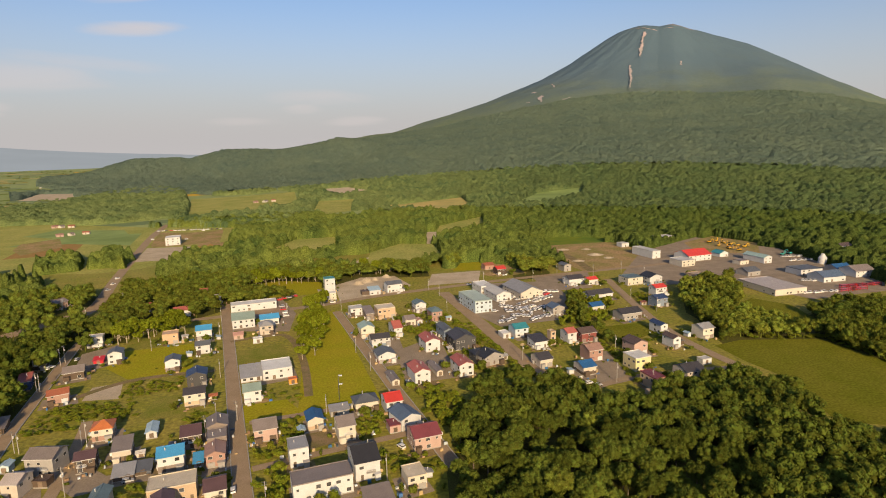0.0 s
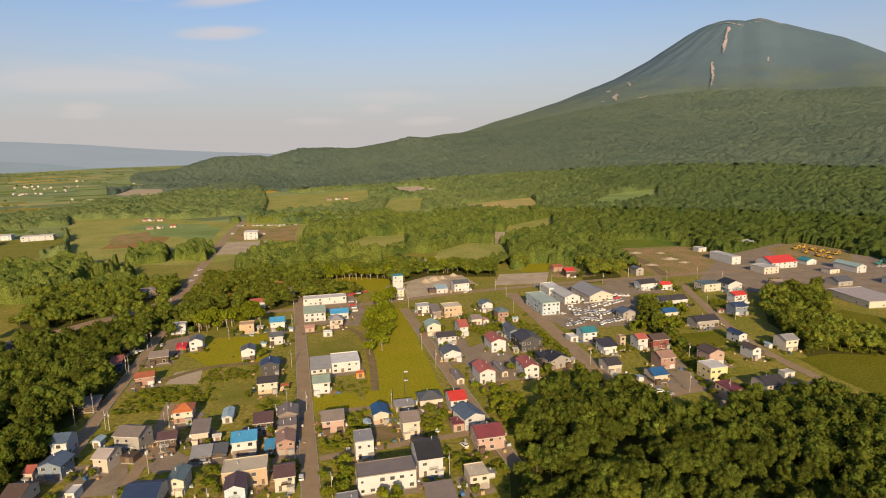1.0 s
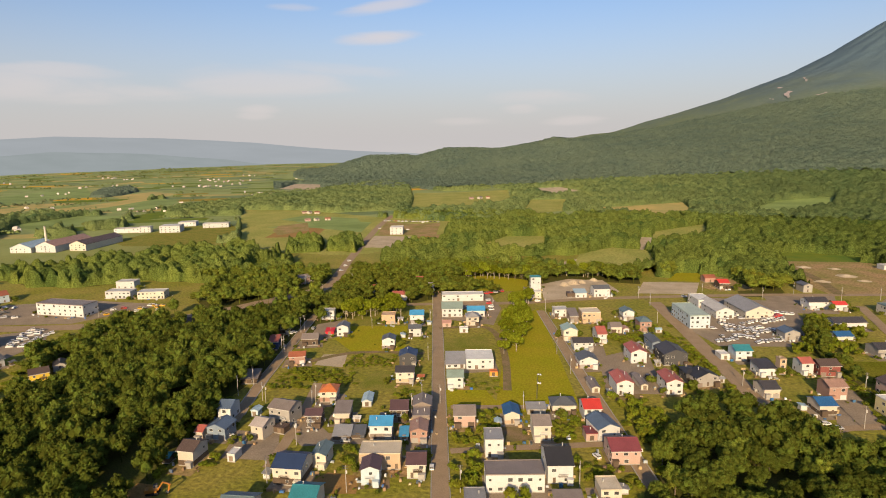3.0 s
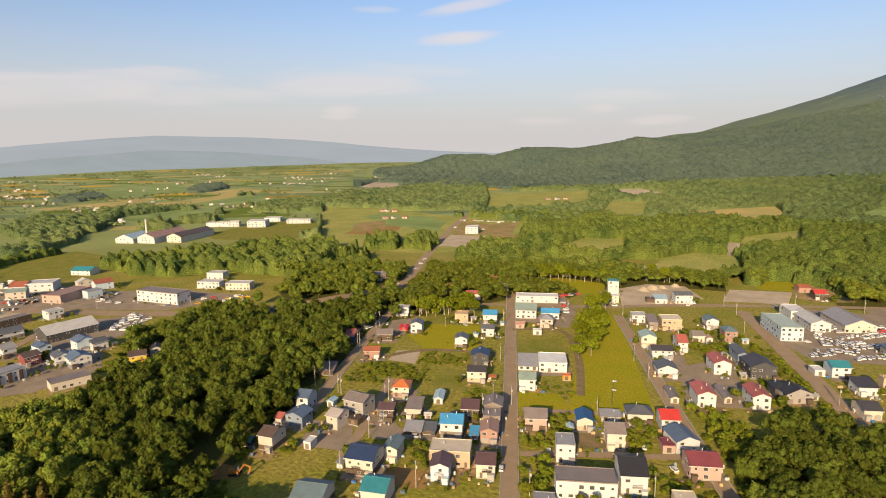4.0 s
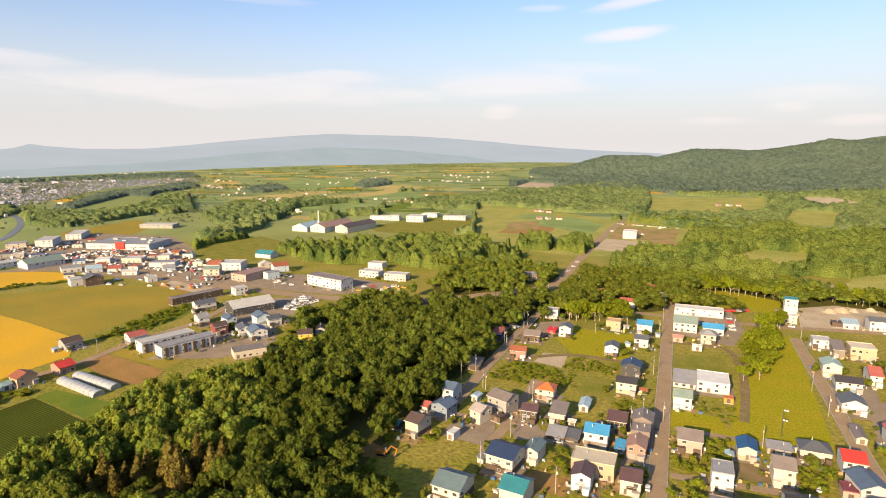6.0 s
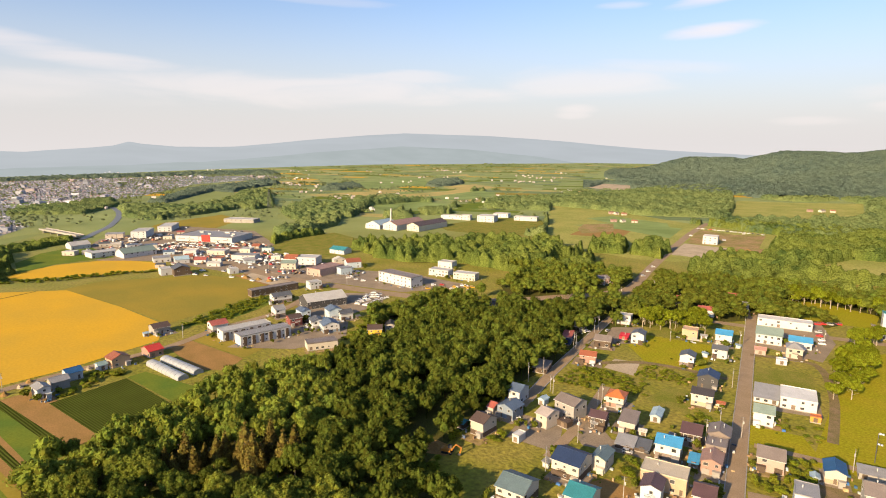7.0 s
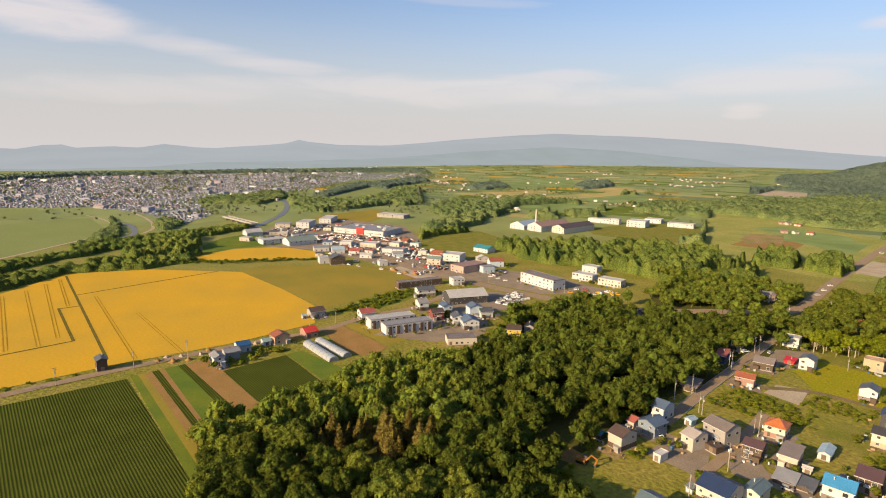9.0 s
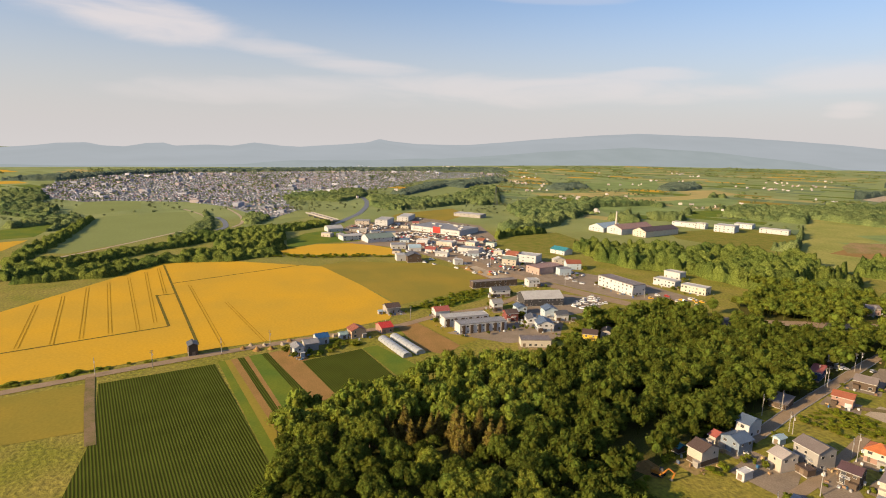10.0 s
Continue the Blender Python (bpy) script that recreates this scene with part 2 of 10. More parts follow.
def rows_material(name, crop, soil, gap, turn):
    """A crop in rows a gap apart, along the direction turn."""
    m = bpy.data.materials.new(name)
    m.use_nodes = True
    n, ln = m.node_tree.nodes, m.node_tree.links
    b = n["Principled BSDF"]
    b.inputs["Roughness"].default_value = 0.95
    b.inputs["Specular IOR Level"].default_value = 0.0
    geo = n.new("ShaderNodeNewGeometry")
    mp = n.new("ShaderNodeMapping"); mp.inputs["Rotation"].default_value = (0, 0, -radians(turn))
    ln.new(geo.outputs["Position"], mp.inputs["Vector"])
    wv = n.new("ShaderNodeTexWave"); wv.bands_direction = "Y"
    wv.inputs["Scale"].default_value = 0.314 / gap
    wv.inputs["Distortion"].default_value = 0.6
    wv.inputs["Detail Scale"].default_value = 2.0
    ln.new(mp.outputs[0], wv.inputs["Vector"])
    ns = n.new("ShaderNodeTexNoise"); ns.inputs["Scale"].default_value = 0.08; ns.inputs["Detail"].default_value = 6
    ln.new(geo.outputs["Position"], ns.inputs["Vector"])
    mix = n.new("ShaderNodeMix"); mix.data_type = "RGBA"
    mix.inputs["A"].default_value = (*soil, 1); mix.inputs["B"].default_value = (*crop, 1)
    ln.new(wv.outputs["Fac"], mix.inputs["Factor"])
    hs = n.new("ShaderNodeHueSaturation")
    rg = n.new("ShaderNodeMapRange"); rg.inputs["To Min"].default_value, rg.inputs["To Max"].default_value = 0.7, 1.3
    ln.new(ns.outputs["Fac"], rg.inputs["Value"]); ln.new(rg.outputs[0], hs.inputs["Value"])
    ln.new(mix.outputs["Result"], hs.inputs["Color"]); ln.new(hs.outputs[0], b.inputs["Base Color"])
    bp = n.new("ShaderNodeBump"); bp.inputs["Distance"].default_value = 0.3; bp.inputs["Strength"].default_value = 0.35
    ln.new(wv.outputs["Fac"], bp.inputs["Height"]); ln.new(bp.outputs[0], b.inputs["Normal"])
    MATS[name] = m
    return m


GROUND["rowcrop"] = rows_material("row_crop", (0.058, 0.080, 0.012), (0.045, 0.048, 0.012), 1.1, 12)
water = material("river_water", (0.17, 0.165, 0.145), rough=0.38, vary=0.1, size=30, spec=0.4)
GROUND["water"] = water
# pasture and darkcrop are lifted too, haze over the plain put into them
GROUND["pasture"] = material("pasture", (0.262, 0.352, 0.100), rough=0.95, vary=0.08, size=60, fine=20, other=(0.17, 0.24, 0.055))
GROUND["stubble"] = material("pale_stubble", (0.54, 0.41, 0.13), rough=0.95, vary=0.08, size=60, fine=20, other=(0.36, 0.33, 0.10))
GROUND["paddock"] = material("rough_paddock", (0.40, 0.38, 0.11), rough=0.95, vary=0.26, size=40, fine=16, other=(0.30, 0.32, 0.08), spec=0.05)
GROUND["trampled"] = material("trampled_wheat", (0.52, 0.32, 0.036), rough=1, vary=0.2, size=6, spec=0.0)
GROUND["bank"] = material("weedy_bank", (0.22, 0.16, 0.05), rough=1, vary=0.25, size=5, other=(0.15, 0.15, 0.03), spec=0.0)
GROUND["darkcrop"] = material("dark_crop", (0.160, 0.225, 0.085), rough=0.95, vary=0.10, size=60, fine=20)
GRASS = material("rough_grass", (0.222, 0.222, 0.016), rough=1, vary=0.36, size=22, fine=12, other=(0.295, 0.250, 0.040), bump=0.3)
DARKLEAF = material("dark_foliage", (0.121, 0.150, 0.024), rough=0.85, vary=0.15, size=11, fine=6, other=(0.138, 0.172, 0.027), island=0.38, spread=0.30, spec=0.0, thin=0.4)
LEAF = [material("foliage_a", (0.215, 0.264, 0.040), rough=0.85, vary=0.15, size=11, fine=6, other=(0.255, 0.278, 0.040), island=0.40, spread=0.30, spec=0.0, thin=0.4),
        material("foliage_b", (0.225, 0.254, 0.036), rough=0.85, vary=0.15, size=11, fine=6, other=(0.150, 0.196, 0.034), island=0.40, spread=0.30, spec=0.0, thin=0.4)]
# far leaves: haze put into the colour as a paler, bluer green
FARLEAF = material("far_foliage_hazed", (0.205, 0.265, 0.095), rough=0.9, vary=0.18, size=90, fine=6, other=(0.262, 0.308, 0.110), island=0.30, spec=0.0, thin=0.3)
FARLEAF2 = material("distant_foliage_hazed", (0.205, 0.250, 0.122), rough=0.95, vary=0.12, size=160, fine=7, other=(0.240, 0.275, 0.135), island=0.20, spec=0.0, thin=0.3)
PALELEAF = material("pale_foliage", (0.255, 0.297, 0.024), rough=0.9, vary=0.15, size=9, fine=6, other=(0.221, 0.255, 0.017), island=0.5, spread=0.2, spec=0.0, thin=0.4)
SHRUB = material("shrub_foliage", (0.189, 0.239, 0.017), rough=0.9, vary=0.16, size=7, fine=6, other=(0.254, 0.268, 0.023), island=0.35, spec=0.12, thin=0.4)
CONIFER = material("conifer_foliage", (0.238, 0.189, 0.042), rough=0.9, vary=0.2, size=6, island=0.35, spread=0.25, spec=0.1, thin=0.4)

# ---- mesh helpers ----


def part(name, bm, mat, parent=None, label=""):
    me = bpy.data.meshes.new(name)
    bm.to_mesh(me)
    bm.free()
    if mat:
        me.materials.append(mat)
    ob = new(name, me)
    ob.parent = parent
    if label:
        ob["label"] = label
    return ob


def shared(name, me, parent, loc, rot=0.0, scale=(1, 1, 1)):
    ob = new(name, me)
    ob.parent = parent
    ob.location, ob.rotation_euler, ob.scale = loc, (0, 0, rot), scale
    return ob


def box(bm, x0, y0, z0, x1, y1, z1):
    v = [bm.verts.new(p) for p in ((x0, y0, z0), (x1, y0, z0), (x1, y1, z0), (x0, y1, z0), (x0, y0, z1), (x1, y0, z1), (x1, y1, z1), (x0, y1, z1))]
    for f in ((3, 2, 1, 0), (4, 5, 6, 7), (0, 1, 5, 4), (1, 2, 6, 5), (2, 3, 7, 6), (3, 0, 4, 7)):
        bm.faces.new([v[i] for i in f])
    return v


def prism(bm, pts, y0, y1, along_x=False):
    """A profile of (across, z) pushed from y0 to y1, or along x."""
    def at(p, q):
        return (q, p[0], p[1]) if along_x else (p[0], q, p[1])
    a = [bm.verts.new(at(p, y0)) for p in pts]
    b = [bm.verts.new(at(p, y1)) for p in pts]
    k = len(pts)
    for i in range(k):
        bm.faces.new((a[i], a[(i + 1) % k], b[(i + 1) % k], b[i]))
    bm.faces.new(a[::-1])
    bm.faces.new(b)
    bmesh.ops.recalc_face_normals(bm, faces=bm.faces)


def cyl(bm, x, y, z0, z1, r0, r1, k=8):
    a = [bm.verts.new((x + r0 * math.cos(i * math.tau / k), y + r0 * math.sin(i * math.tau / k), z0)) for i in range(k)]
    b = [bm.verts.new((x + r1 * math.cos(i * math.tau / k), y + r1 * math.sin(i * math.tau / k), z1)) for i in range(k)]
    for i in range(k):
        bm.faces.new((a[i], a[(i + 1) % k], b[(i + 1) % k], b[i]))
    bm.faces.new(b)
    bm.faces.new(a[::-1])


def mesh_np(name, verts, faces, mat):
    """A mesh from arrays: verts (n, 3), faces (m, 3 or 4)."""
    me = bpy.data.meshes.new(name)
    n, m, k = len(verts), len(faces), faces.shape[1]
    me.vertices.add(n)
    me.vertices.foreach_set("co", np.ascontiguousarray(verts, np.float32).ravel())
    me.loops.add(m * k)
    me.loops.foreach_set("vertex_index", np.ascontiguousarray(faces, np.int32).ravel())
    me.polygons.add(m)
    me.polygons.foreach_set("loop_start", np.arange(0, m * k, k, dtype=np.int32))
    me.polygons.foreach_set("use_smooth", np.zeros(m, bool))
    me.update(calc_edges=True)
    if mat:
        me.materials.append(mat)
    return me


def inside(pts, x, y):
    """Whether the points x, y lie in the polygon."""
    r = np.zeros(np.shape(x), bool)
    k = len(pts)
    for i in range(k):
        (x0, y0), (x1, y1) = pts[i], pts[(i + 1) % k]
        if y0 == y1:
            continue
        r ^= ((y0 > y) != (y1 > y)) & (x < (x1 - x0) * (y - y0) / (y1 - y0) + x0)
    return r


BLOCK = []  # roads and buildings
HOMES = []  # x, y, yaw, width, depth of the near houses
OPEN = []   # open ground and buildings, kept clear of trees

# ---- land ----
PEAK = (1295.0, 3678.0)
FLANK_R = (0, 90, 150, 218, 347, 509, 717, 957, 1237, 1574, 1890, 2180, 2500, 2750, 3000)
FLANK_Z = (742, 748, 752, 730, 652, 548, 443, 346, 257, 166, 122, 84, 30, 6, -3)


def flank(x, y):
    """The height of the volcano's slope."""
    dx, dy = np.asarray(x) - PEAK[0], np.asarray(y) - PEAK[1]
    z = np.interp(np.hypot(dx, dy), FLANK_R, FLANK_Z)
    east = np.interp(0.943 * dx - 0.332 * dy, (-300, -180, -76, 9, 81, 178, 295, 404, 480, 594, 651, 737, 826, 916, 1002, 1177, 1600), (0.995, 0.982, 0.977, 0.957, 0.972, 0.947, 0.973, 1.027, 1.065, 1.07, 1.071, 1.045, 1.006, 0.947, 0.89, 0.82, 0.78))
    return z * east


RIDGE_AZ = (-8, 0, 5, 9.6, 11.1, 12.9, 15, 17.4, 19.9, 20.9, 22.8, 23.5, 27.0, 28.7, 30.5, 34.5)
RIDGE_Z = (0, 60, 110, 126, 111, 97, 86, 90, 90, 79, 60, 67, 66, 48, 24, 0)


def spur(x, y):
    """Wooded spurs between the volcano and the plain, by bearing (from +y towards -x) and distance."""
    d, az = np.hypot(x, y), np.degrees(np.arctan2(-np.asarray(x), np.asarray(y)))
    near = np.interp(az, (14, 22), (420, 260))
    return np.interp(az, RIDGE_AZ, RIDGE_Z) * np.exp(-((d - 2350) / np.where(d < 2350, near, 420)) ** 2) - 1.5


def land(x, y):
    return np.maximum(0.0, np.maximum(flank(x, y), spur(x, y)))


def ridged(u, v, seed):
    """Smooth noise made of a few waves, for large land forms."""
    rng = np.random.RandomState(seed)
    s = np.zeros(np.shape(u))
    for k in range(14):
        f = 1.0 * 1.45 ** (k * 0.6)
        a, p, q = rng.uniform(0, math.tau), rng.uniform(0, math.tau), 1.0 / f ** 0.9
        s = s + q * np.sin(f * (u * math.cos(a) + v * math.sin(a)) + p)
    return s


def haze_by_distance():
    """Greens and pales the rough grass out on the plain, distance haze put into its colour."""
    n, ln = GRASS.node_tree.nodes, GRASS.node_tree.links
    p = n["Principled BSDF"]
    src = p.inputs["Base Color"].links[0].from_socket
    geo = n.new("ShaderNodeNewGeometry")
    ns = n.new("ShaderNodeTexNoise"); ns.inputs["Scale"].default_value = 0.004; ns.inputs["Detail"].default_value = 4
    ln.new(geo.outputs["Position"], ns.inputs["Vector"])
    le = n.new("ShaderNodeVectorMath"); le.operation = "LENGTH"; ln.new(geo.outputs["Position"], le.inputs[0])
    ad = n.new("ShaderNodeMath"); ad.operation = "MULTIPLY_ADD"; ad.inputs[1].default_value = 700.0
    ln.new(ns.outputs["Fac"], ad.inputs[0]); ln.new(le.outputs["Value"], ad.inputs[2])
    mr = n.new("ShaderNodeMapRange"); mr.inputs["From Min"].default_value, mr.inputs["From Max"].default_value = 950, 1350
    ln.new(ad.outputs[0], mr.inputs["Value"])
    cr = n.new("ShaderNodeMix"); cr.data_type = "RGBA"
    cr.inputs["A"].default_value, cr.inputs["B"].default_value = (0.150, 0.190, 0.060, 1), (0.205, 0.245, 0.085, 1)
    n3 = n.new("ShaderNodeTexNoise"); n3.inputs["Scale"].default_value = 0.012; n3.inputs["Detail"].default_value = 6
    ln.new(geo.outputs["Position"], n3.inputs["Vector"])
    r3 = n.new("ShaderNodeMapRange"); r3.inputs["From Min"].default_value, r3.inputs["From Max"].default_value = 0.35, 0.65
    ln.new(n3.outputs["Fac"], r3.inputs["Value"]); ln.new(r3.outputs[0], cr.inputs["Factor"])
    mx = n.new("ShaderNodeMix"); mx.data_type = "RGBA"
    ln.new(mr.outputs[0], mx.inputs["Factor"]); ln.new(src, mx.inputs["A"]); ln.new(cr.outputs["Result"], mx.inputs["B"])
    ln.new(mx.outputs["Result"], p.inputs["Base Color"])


def build_ground():
    rings = np.concatenate([[0.5], np.geomspace(30, 6000, 70)])
    az = np.linspace(0, math.tau, 181)[:-1]
    r, a = np.meshgrid(rings, az, indexing="ij")
    x, y = r * np.cos(a), r * np.sin(a)
    z = np.zeros_like(x)
    v = np.stack([x, y, z], -1).reshape(-1, 3)
    i, j = np.meshgrid(np.arange(len(rings) - 1), np.arange(len(az)), indexing="ij")
    jn = (j + 1) % len(az)
    k = len(az)
    f = np.stack([i * k + j, (i + 1) * k + j, (i + 1) * k + jn, i * k + jn], -1).reshape(-1, 4)
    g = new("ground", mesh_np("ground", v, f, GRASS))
    tagged(g, "rough green and dry yellow grassland reaching the horizon", "ground", kind="structure")


haze_by_distance()
build_ground()


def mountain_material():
    # slope tones carry the blue of the air before the volcano in their colour
    m = material("mountain_slope_hazed", (0.084, 0.117, 0.128), rough=1, vary=0.10, size=170, fine=14, other=(0.073, 0.104, 0.118), albedo_scale=1.0, spec=0.05)
    n, ln = m.node_tree.nodes, m.node_tree.links
    b = n["Principled BSDF"]
    src = b.inputs["Base Color"].links[0].from_socket
    geo = n.new("ShaderNodeNewGeometry")
    sep = n.new("ShaderNodeSeparateXYZ"); ln.new(geo.outputs["Position"], sep.inputs[0])
    ns = n.new("ShaderNodeTexNoise"); ns.inputs["Scale"].default_value = 0.006; ns.inputs["Detail"].default_value = 6
    ln.new(geo.outputs["Position"], ns.inputs["Vector"])
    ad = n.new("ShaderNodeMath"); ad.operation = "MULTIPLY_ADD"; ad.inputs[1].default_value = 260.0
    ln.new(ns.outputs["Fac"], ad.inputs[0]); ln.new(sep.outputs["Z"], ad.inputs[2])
    # alpine scrub above the tree line, haze blue put in; bare scree at the crater
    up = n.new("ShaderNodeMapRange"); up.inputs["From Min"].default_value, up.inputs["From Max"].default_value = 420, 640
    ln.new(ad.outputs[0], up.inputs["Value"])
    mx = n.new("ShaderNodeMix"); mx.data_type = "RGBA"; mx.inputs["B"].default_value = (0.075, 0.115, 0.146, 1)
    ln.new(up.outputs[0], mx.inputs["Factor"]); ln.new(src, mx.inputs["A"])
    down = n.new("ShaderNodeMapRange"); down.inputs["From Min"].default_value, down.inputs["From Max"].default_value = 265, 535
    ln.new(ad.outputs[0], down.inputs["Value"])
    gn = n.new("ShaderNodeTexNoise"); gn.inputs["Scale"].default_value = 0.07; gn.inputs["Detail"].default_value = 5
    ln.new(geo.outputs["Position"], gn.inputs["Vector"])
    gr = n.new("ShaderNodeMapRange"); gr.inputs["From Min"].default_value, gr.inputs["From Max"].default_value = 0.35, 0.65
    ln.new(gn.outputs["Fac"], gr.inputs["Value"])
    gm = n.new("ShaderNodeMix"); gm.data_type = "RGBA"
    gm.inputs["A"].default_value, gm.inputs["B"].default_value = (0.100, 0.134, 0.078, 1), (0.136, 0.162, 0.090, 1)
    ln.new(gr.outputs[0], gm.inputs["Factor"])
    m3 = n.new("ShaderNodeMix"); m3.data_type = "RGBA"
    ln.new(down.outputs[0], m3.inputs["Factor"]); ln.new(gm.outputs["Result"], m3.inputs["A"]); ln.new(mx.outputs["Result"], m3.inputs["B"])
    mx = m3
    top = n.new("ShaderNodeMapRange"); top.inputs["From Min"].default_value, top.inputs["From Max"].default_value = 855, 905
    ln.new(ad.outputs[0], top.inputs["Value"])
    m2 = n.new("ShaderNodeMix"); m2.data_type = "RGBA"; m2.inputs["B"].default_value = (0.24, 0.19, 0.16, 1)
    ln.new(top.outputs[0], m2.inputs["Factor"]); ln.new(mx.outputs["Result"], m2.inputs["A"])
    ln.new(m2.outputs["Result"], b.inputs["Base Color"])
    tn = n.new("ShaderNodeTexNoise"); tn.inputs["Scale"].default_value = 0.045; tn.inputs["Detail"].default_value = 7; tn.inputs["Roughness"].default_value = 0.65
    ln.new(geo.outputs["Position"], tn.inputs["Vector"])
    bp = n.new("ShaderNodeBump"); bp.inputs["Strength"].default_value = 0.55; bp.inputs["Distance"].default_value = 8.0
    ln.new(tn.outputs["Fac"], bp.inputs["Height"]); ln.new(bp.outputs[0], b.inputs["Normal"])
    return m


def build_mountain():
    rr = np.concatenate([[1.0], np.linspace(40, 3000, 110)])
    az = np.linspace(0, math.tau, 361)[:-1]
    r, a = np.meshgrid(rr, az, indexing="ij")
    x, y = PEAK[0] + r * np.cos(a), PEAK[1] + r * np.sin(a)
    z = flank(x, y)
    w = np.clip((r - 120) / 250, 0, 1) * np.clip((2000 - r) / 900, 0, 1)
    gully = np.abs(np.sin(a * 11 + 1.5 * np.sin(a * 5) + 0.9 * np.sin(r / 170.0))) * 7 + np.abs(np.sin(a * 19 + 2.6 * np.sin(a * 7 + r / 160.0))) * 4
    z = z + w * (gully - 6) * 0.55 + ridged(x / 150, y / 150, 3) * 2.6 * np.clip(r / 300, 0, 1) * np.clip((2600 - r) / 600, 0, 1)
    z = np.where(r < 140, z + 6 * np.sin(a * 3 + 0.5) + 3 * np.sin(a * 8), z)
    z = z - 6 * np.clip((2750 - np.hypot(x, y)) / 150, 0, 1)
    v = np.stack([x, y, z], -1).reshape(-1, 3)
    k = len(az)
    i, j = np.meshgrid(np.arange(len(rr) - 1), np.arange(k), indexing="ij")
    jn = (j + 1) % k
    f = np.stack([i * k + j, (i + 1) * k + j, (i + 1) * k + jn, i * k + jn], -1).reshape(-1, 4)
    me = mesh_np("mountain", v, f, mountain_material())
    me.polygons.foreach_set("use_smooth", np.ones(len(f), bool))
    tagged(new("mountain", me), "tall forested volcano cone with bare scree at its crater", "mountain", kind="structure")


build_mountain()


def build_skirts():
    """The rising ground between the plain and the volcano."""
    d, a = np.meshgrid(np.geomspace(700, 2760, 90), np.radians(np.arange(-50, 38, 0.7)), indexing="ij")
    x, y = -d * np.sin(a), d * np.cos(a)
    z = land(x, y)
    n = d.shape[1]
    i, j = np.meshgrid(np.arange(d.shape[0] - 1), np.arange(n - 1), indexing="ij")
    f = np.stack([i * n + j, i * n + j + 1, (i + 1) * n + j + 1, (i + 1) * n + j], -1).reshape(-1, 4)[:, ::-1]
    f = f[z.ravel()[f].max(1) > 0.02]
    me = mesh_np("ground", np.stack([x, y, z + 0.01], -1).reshape(-1, 3), f, GRASS)
    me.polygons.foreach_set("use_smooth", np.ones(len(f), bool))
    tagged(new("ground_slope", me), "grassy lower slope of the volcano", "ground", kind="structure")


build_skirts()


CREST_AZ = (0, 14, 20, 26, 30.8, 34.2, 37.5, 40.7, 45, 49.5, 52.8, 56.2, 59.3, 64.5, 68.2, 73, 75.7, 76.65, 77.8, 80.4, 84, 85.6, 88, 90, 91.8, 94.6, 95.5, 96.8, 98.5, 100.1, 101.3, 103.3, 104.8, 107, 140)
CREST_EL = (-1.3, -1.1, -0.9, -0.6, -0.3, 0.0, 0.3, 0.52, 0.73, 0.86, 0.95, 0.74, 0.54, 0, -0.35, -0.41, -0.15, 0.04, -0.29, -0.55, -0.82, -0.74, -0.48, -0.81, -0.75, -0.89, -0.61, -0.68, -1.03, -0.96, -0.7, -0.78, -1.02, -1.2, -1.2)
FOOT_AZ = (0, 30, 34, 39.4, 46.8, 53.2, 59.2, 61.5, 65, 70.6, 90, 107, 140)
FOOT_EL = (-1.8, -1.9, -1.8, -1.2, -0.5, -0.26, -0.72, -0.9, -1.25, -1.7, -2.2, -2.4, -2.4)
EDGE_AZ = (0, 30, 36, 49, 55, 70.6, 80.5, 95, 107, 140)
EDGE_EL = (-1.6, -1.75, -1.75, -1.95, -2.0, -2.45, -2.8, -2.9, -2.85, -2.85)


def build_hills(name, back, tops, seed, mat, label, cat):
    """A range of hazy hills beyond the plain: from its far edge up to a crest behind it."""
    az = np.radians(np.arange(-40, 300, 0.25))
    t = np.linspace(0, 1.2, 16)
    tt, a = np.meshgrid(t, az, indexing="ij")
    deg = np.degrees(a) - 90
    d0 = EYE / np.tan(np.radians(-np.interp(deg, EDGE_AZ, EDGE_EL))) + back * 0.12
    d1 = d0 + back
    el = np.interp(deg, *tops)
    crest = EYE + d1 * np.tan(np.radians(el)) + 0.8 * ridged(a * 30, a * 0 + 3, seed)
    crest = np.maximum(crest, 4)
    r = d0 + (d1 - d0) * tt
    x, y = r * np.cos(a), r * np.sin(a)
    z = -1 + crest * np.sin(np.minimum(tt, 1.2) * math.pi / 2) ** 1.3
    v = np.stack([x, y, z], -1).reshape(-1, 3)
    k = len(az)
    i, j = np.meshgrid(np.arange(len(t) - 1), np.arange(k - 1), indexing="ij")
    f = np.stack([i * k + j, i * k + j + 1, (i + 1) * k + j + 1, (i + 1) * k + j], -1).reshape(-1, 4)
    me = mesh_np(name, v, f, mat)
    me.polygons.foreach_set("use_smooth", np.ones(len(f), bool))
    tagged(new(name, me), label, cat, kind="structure")


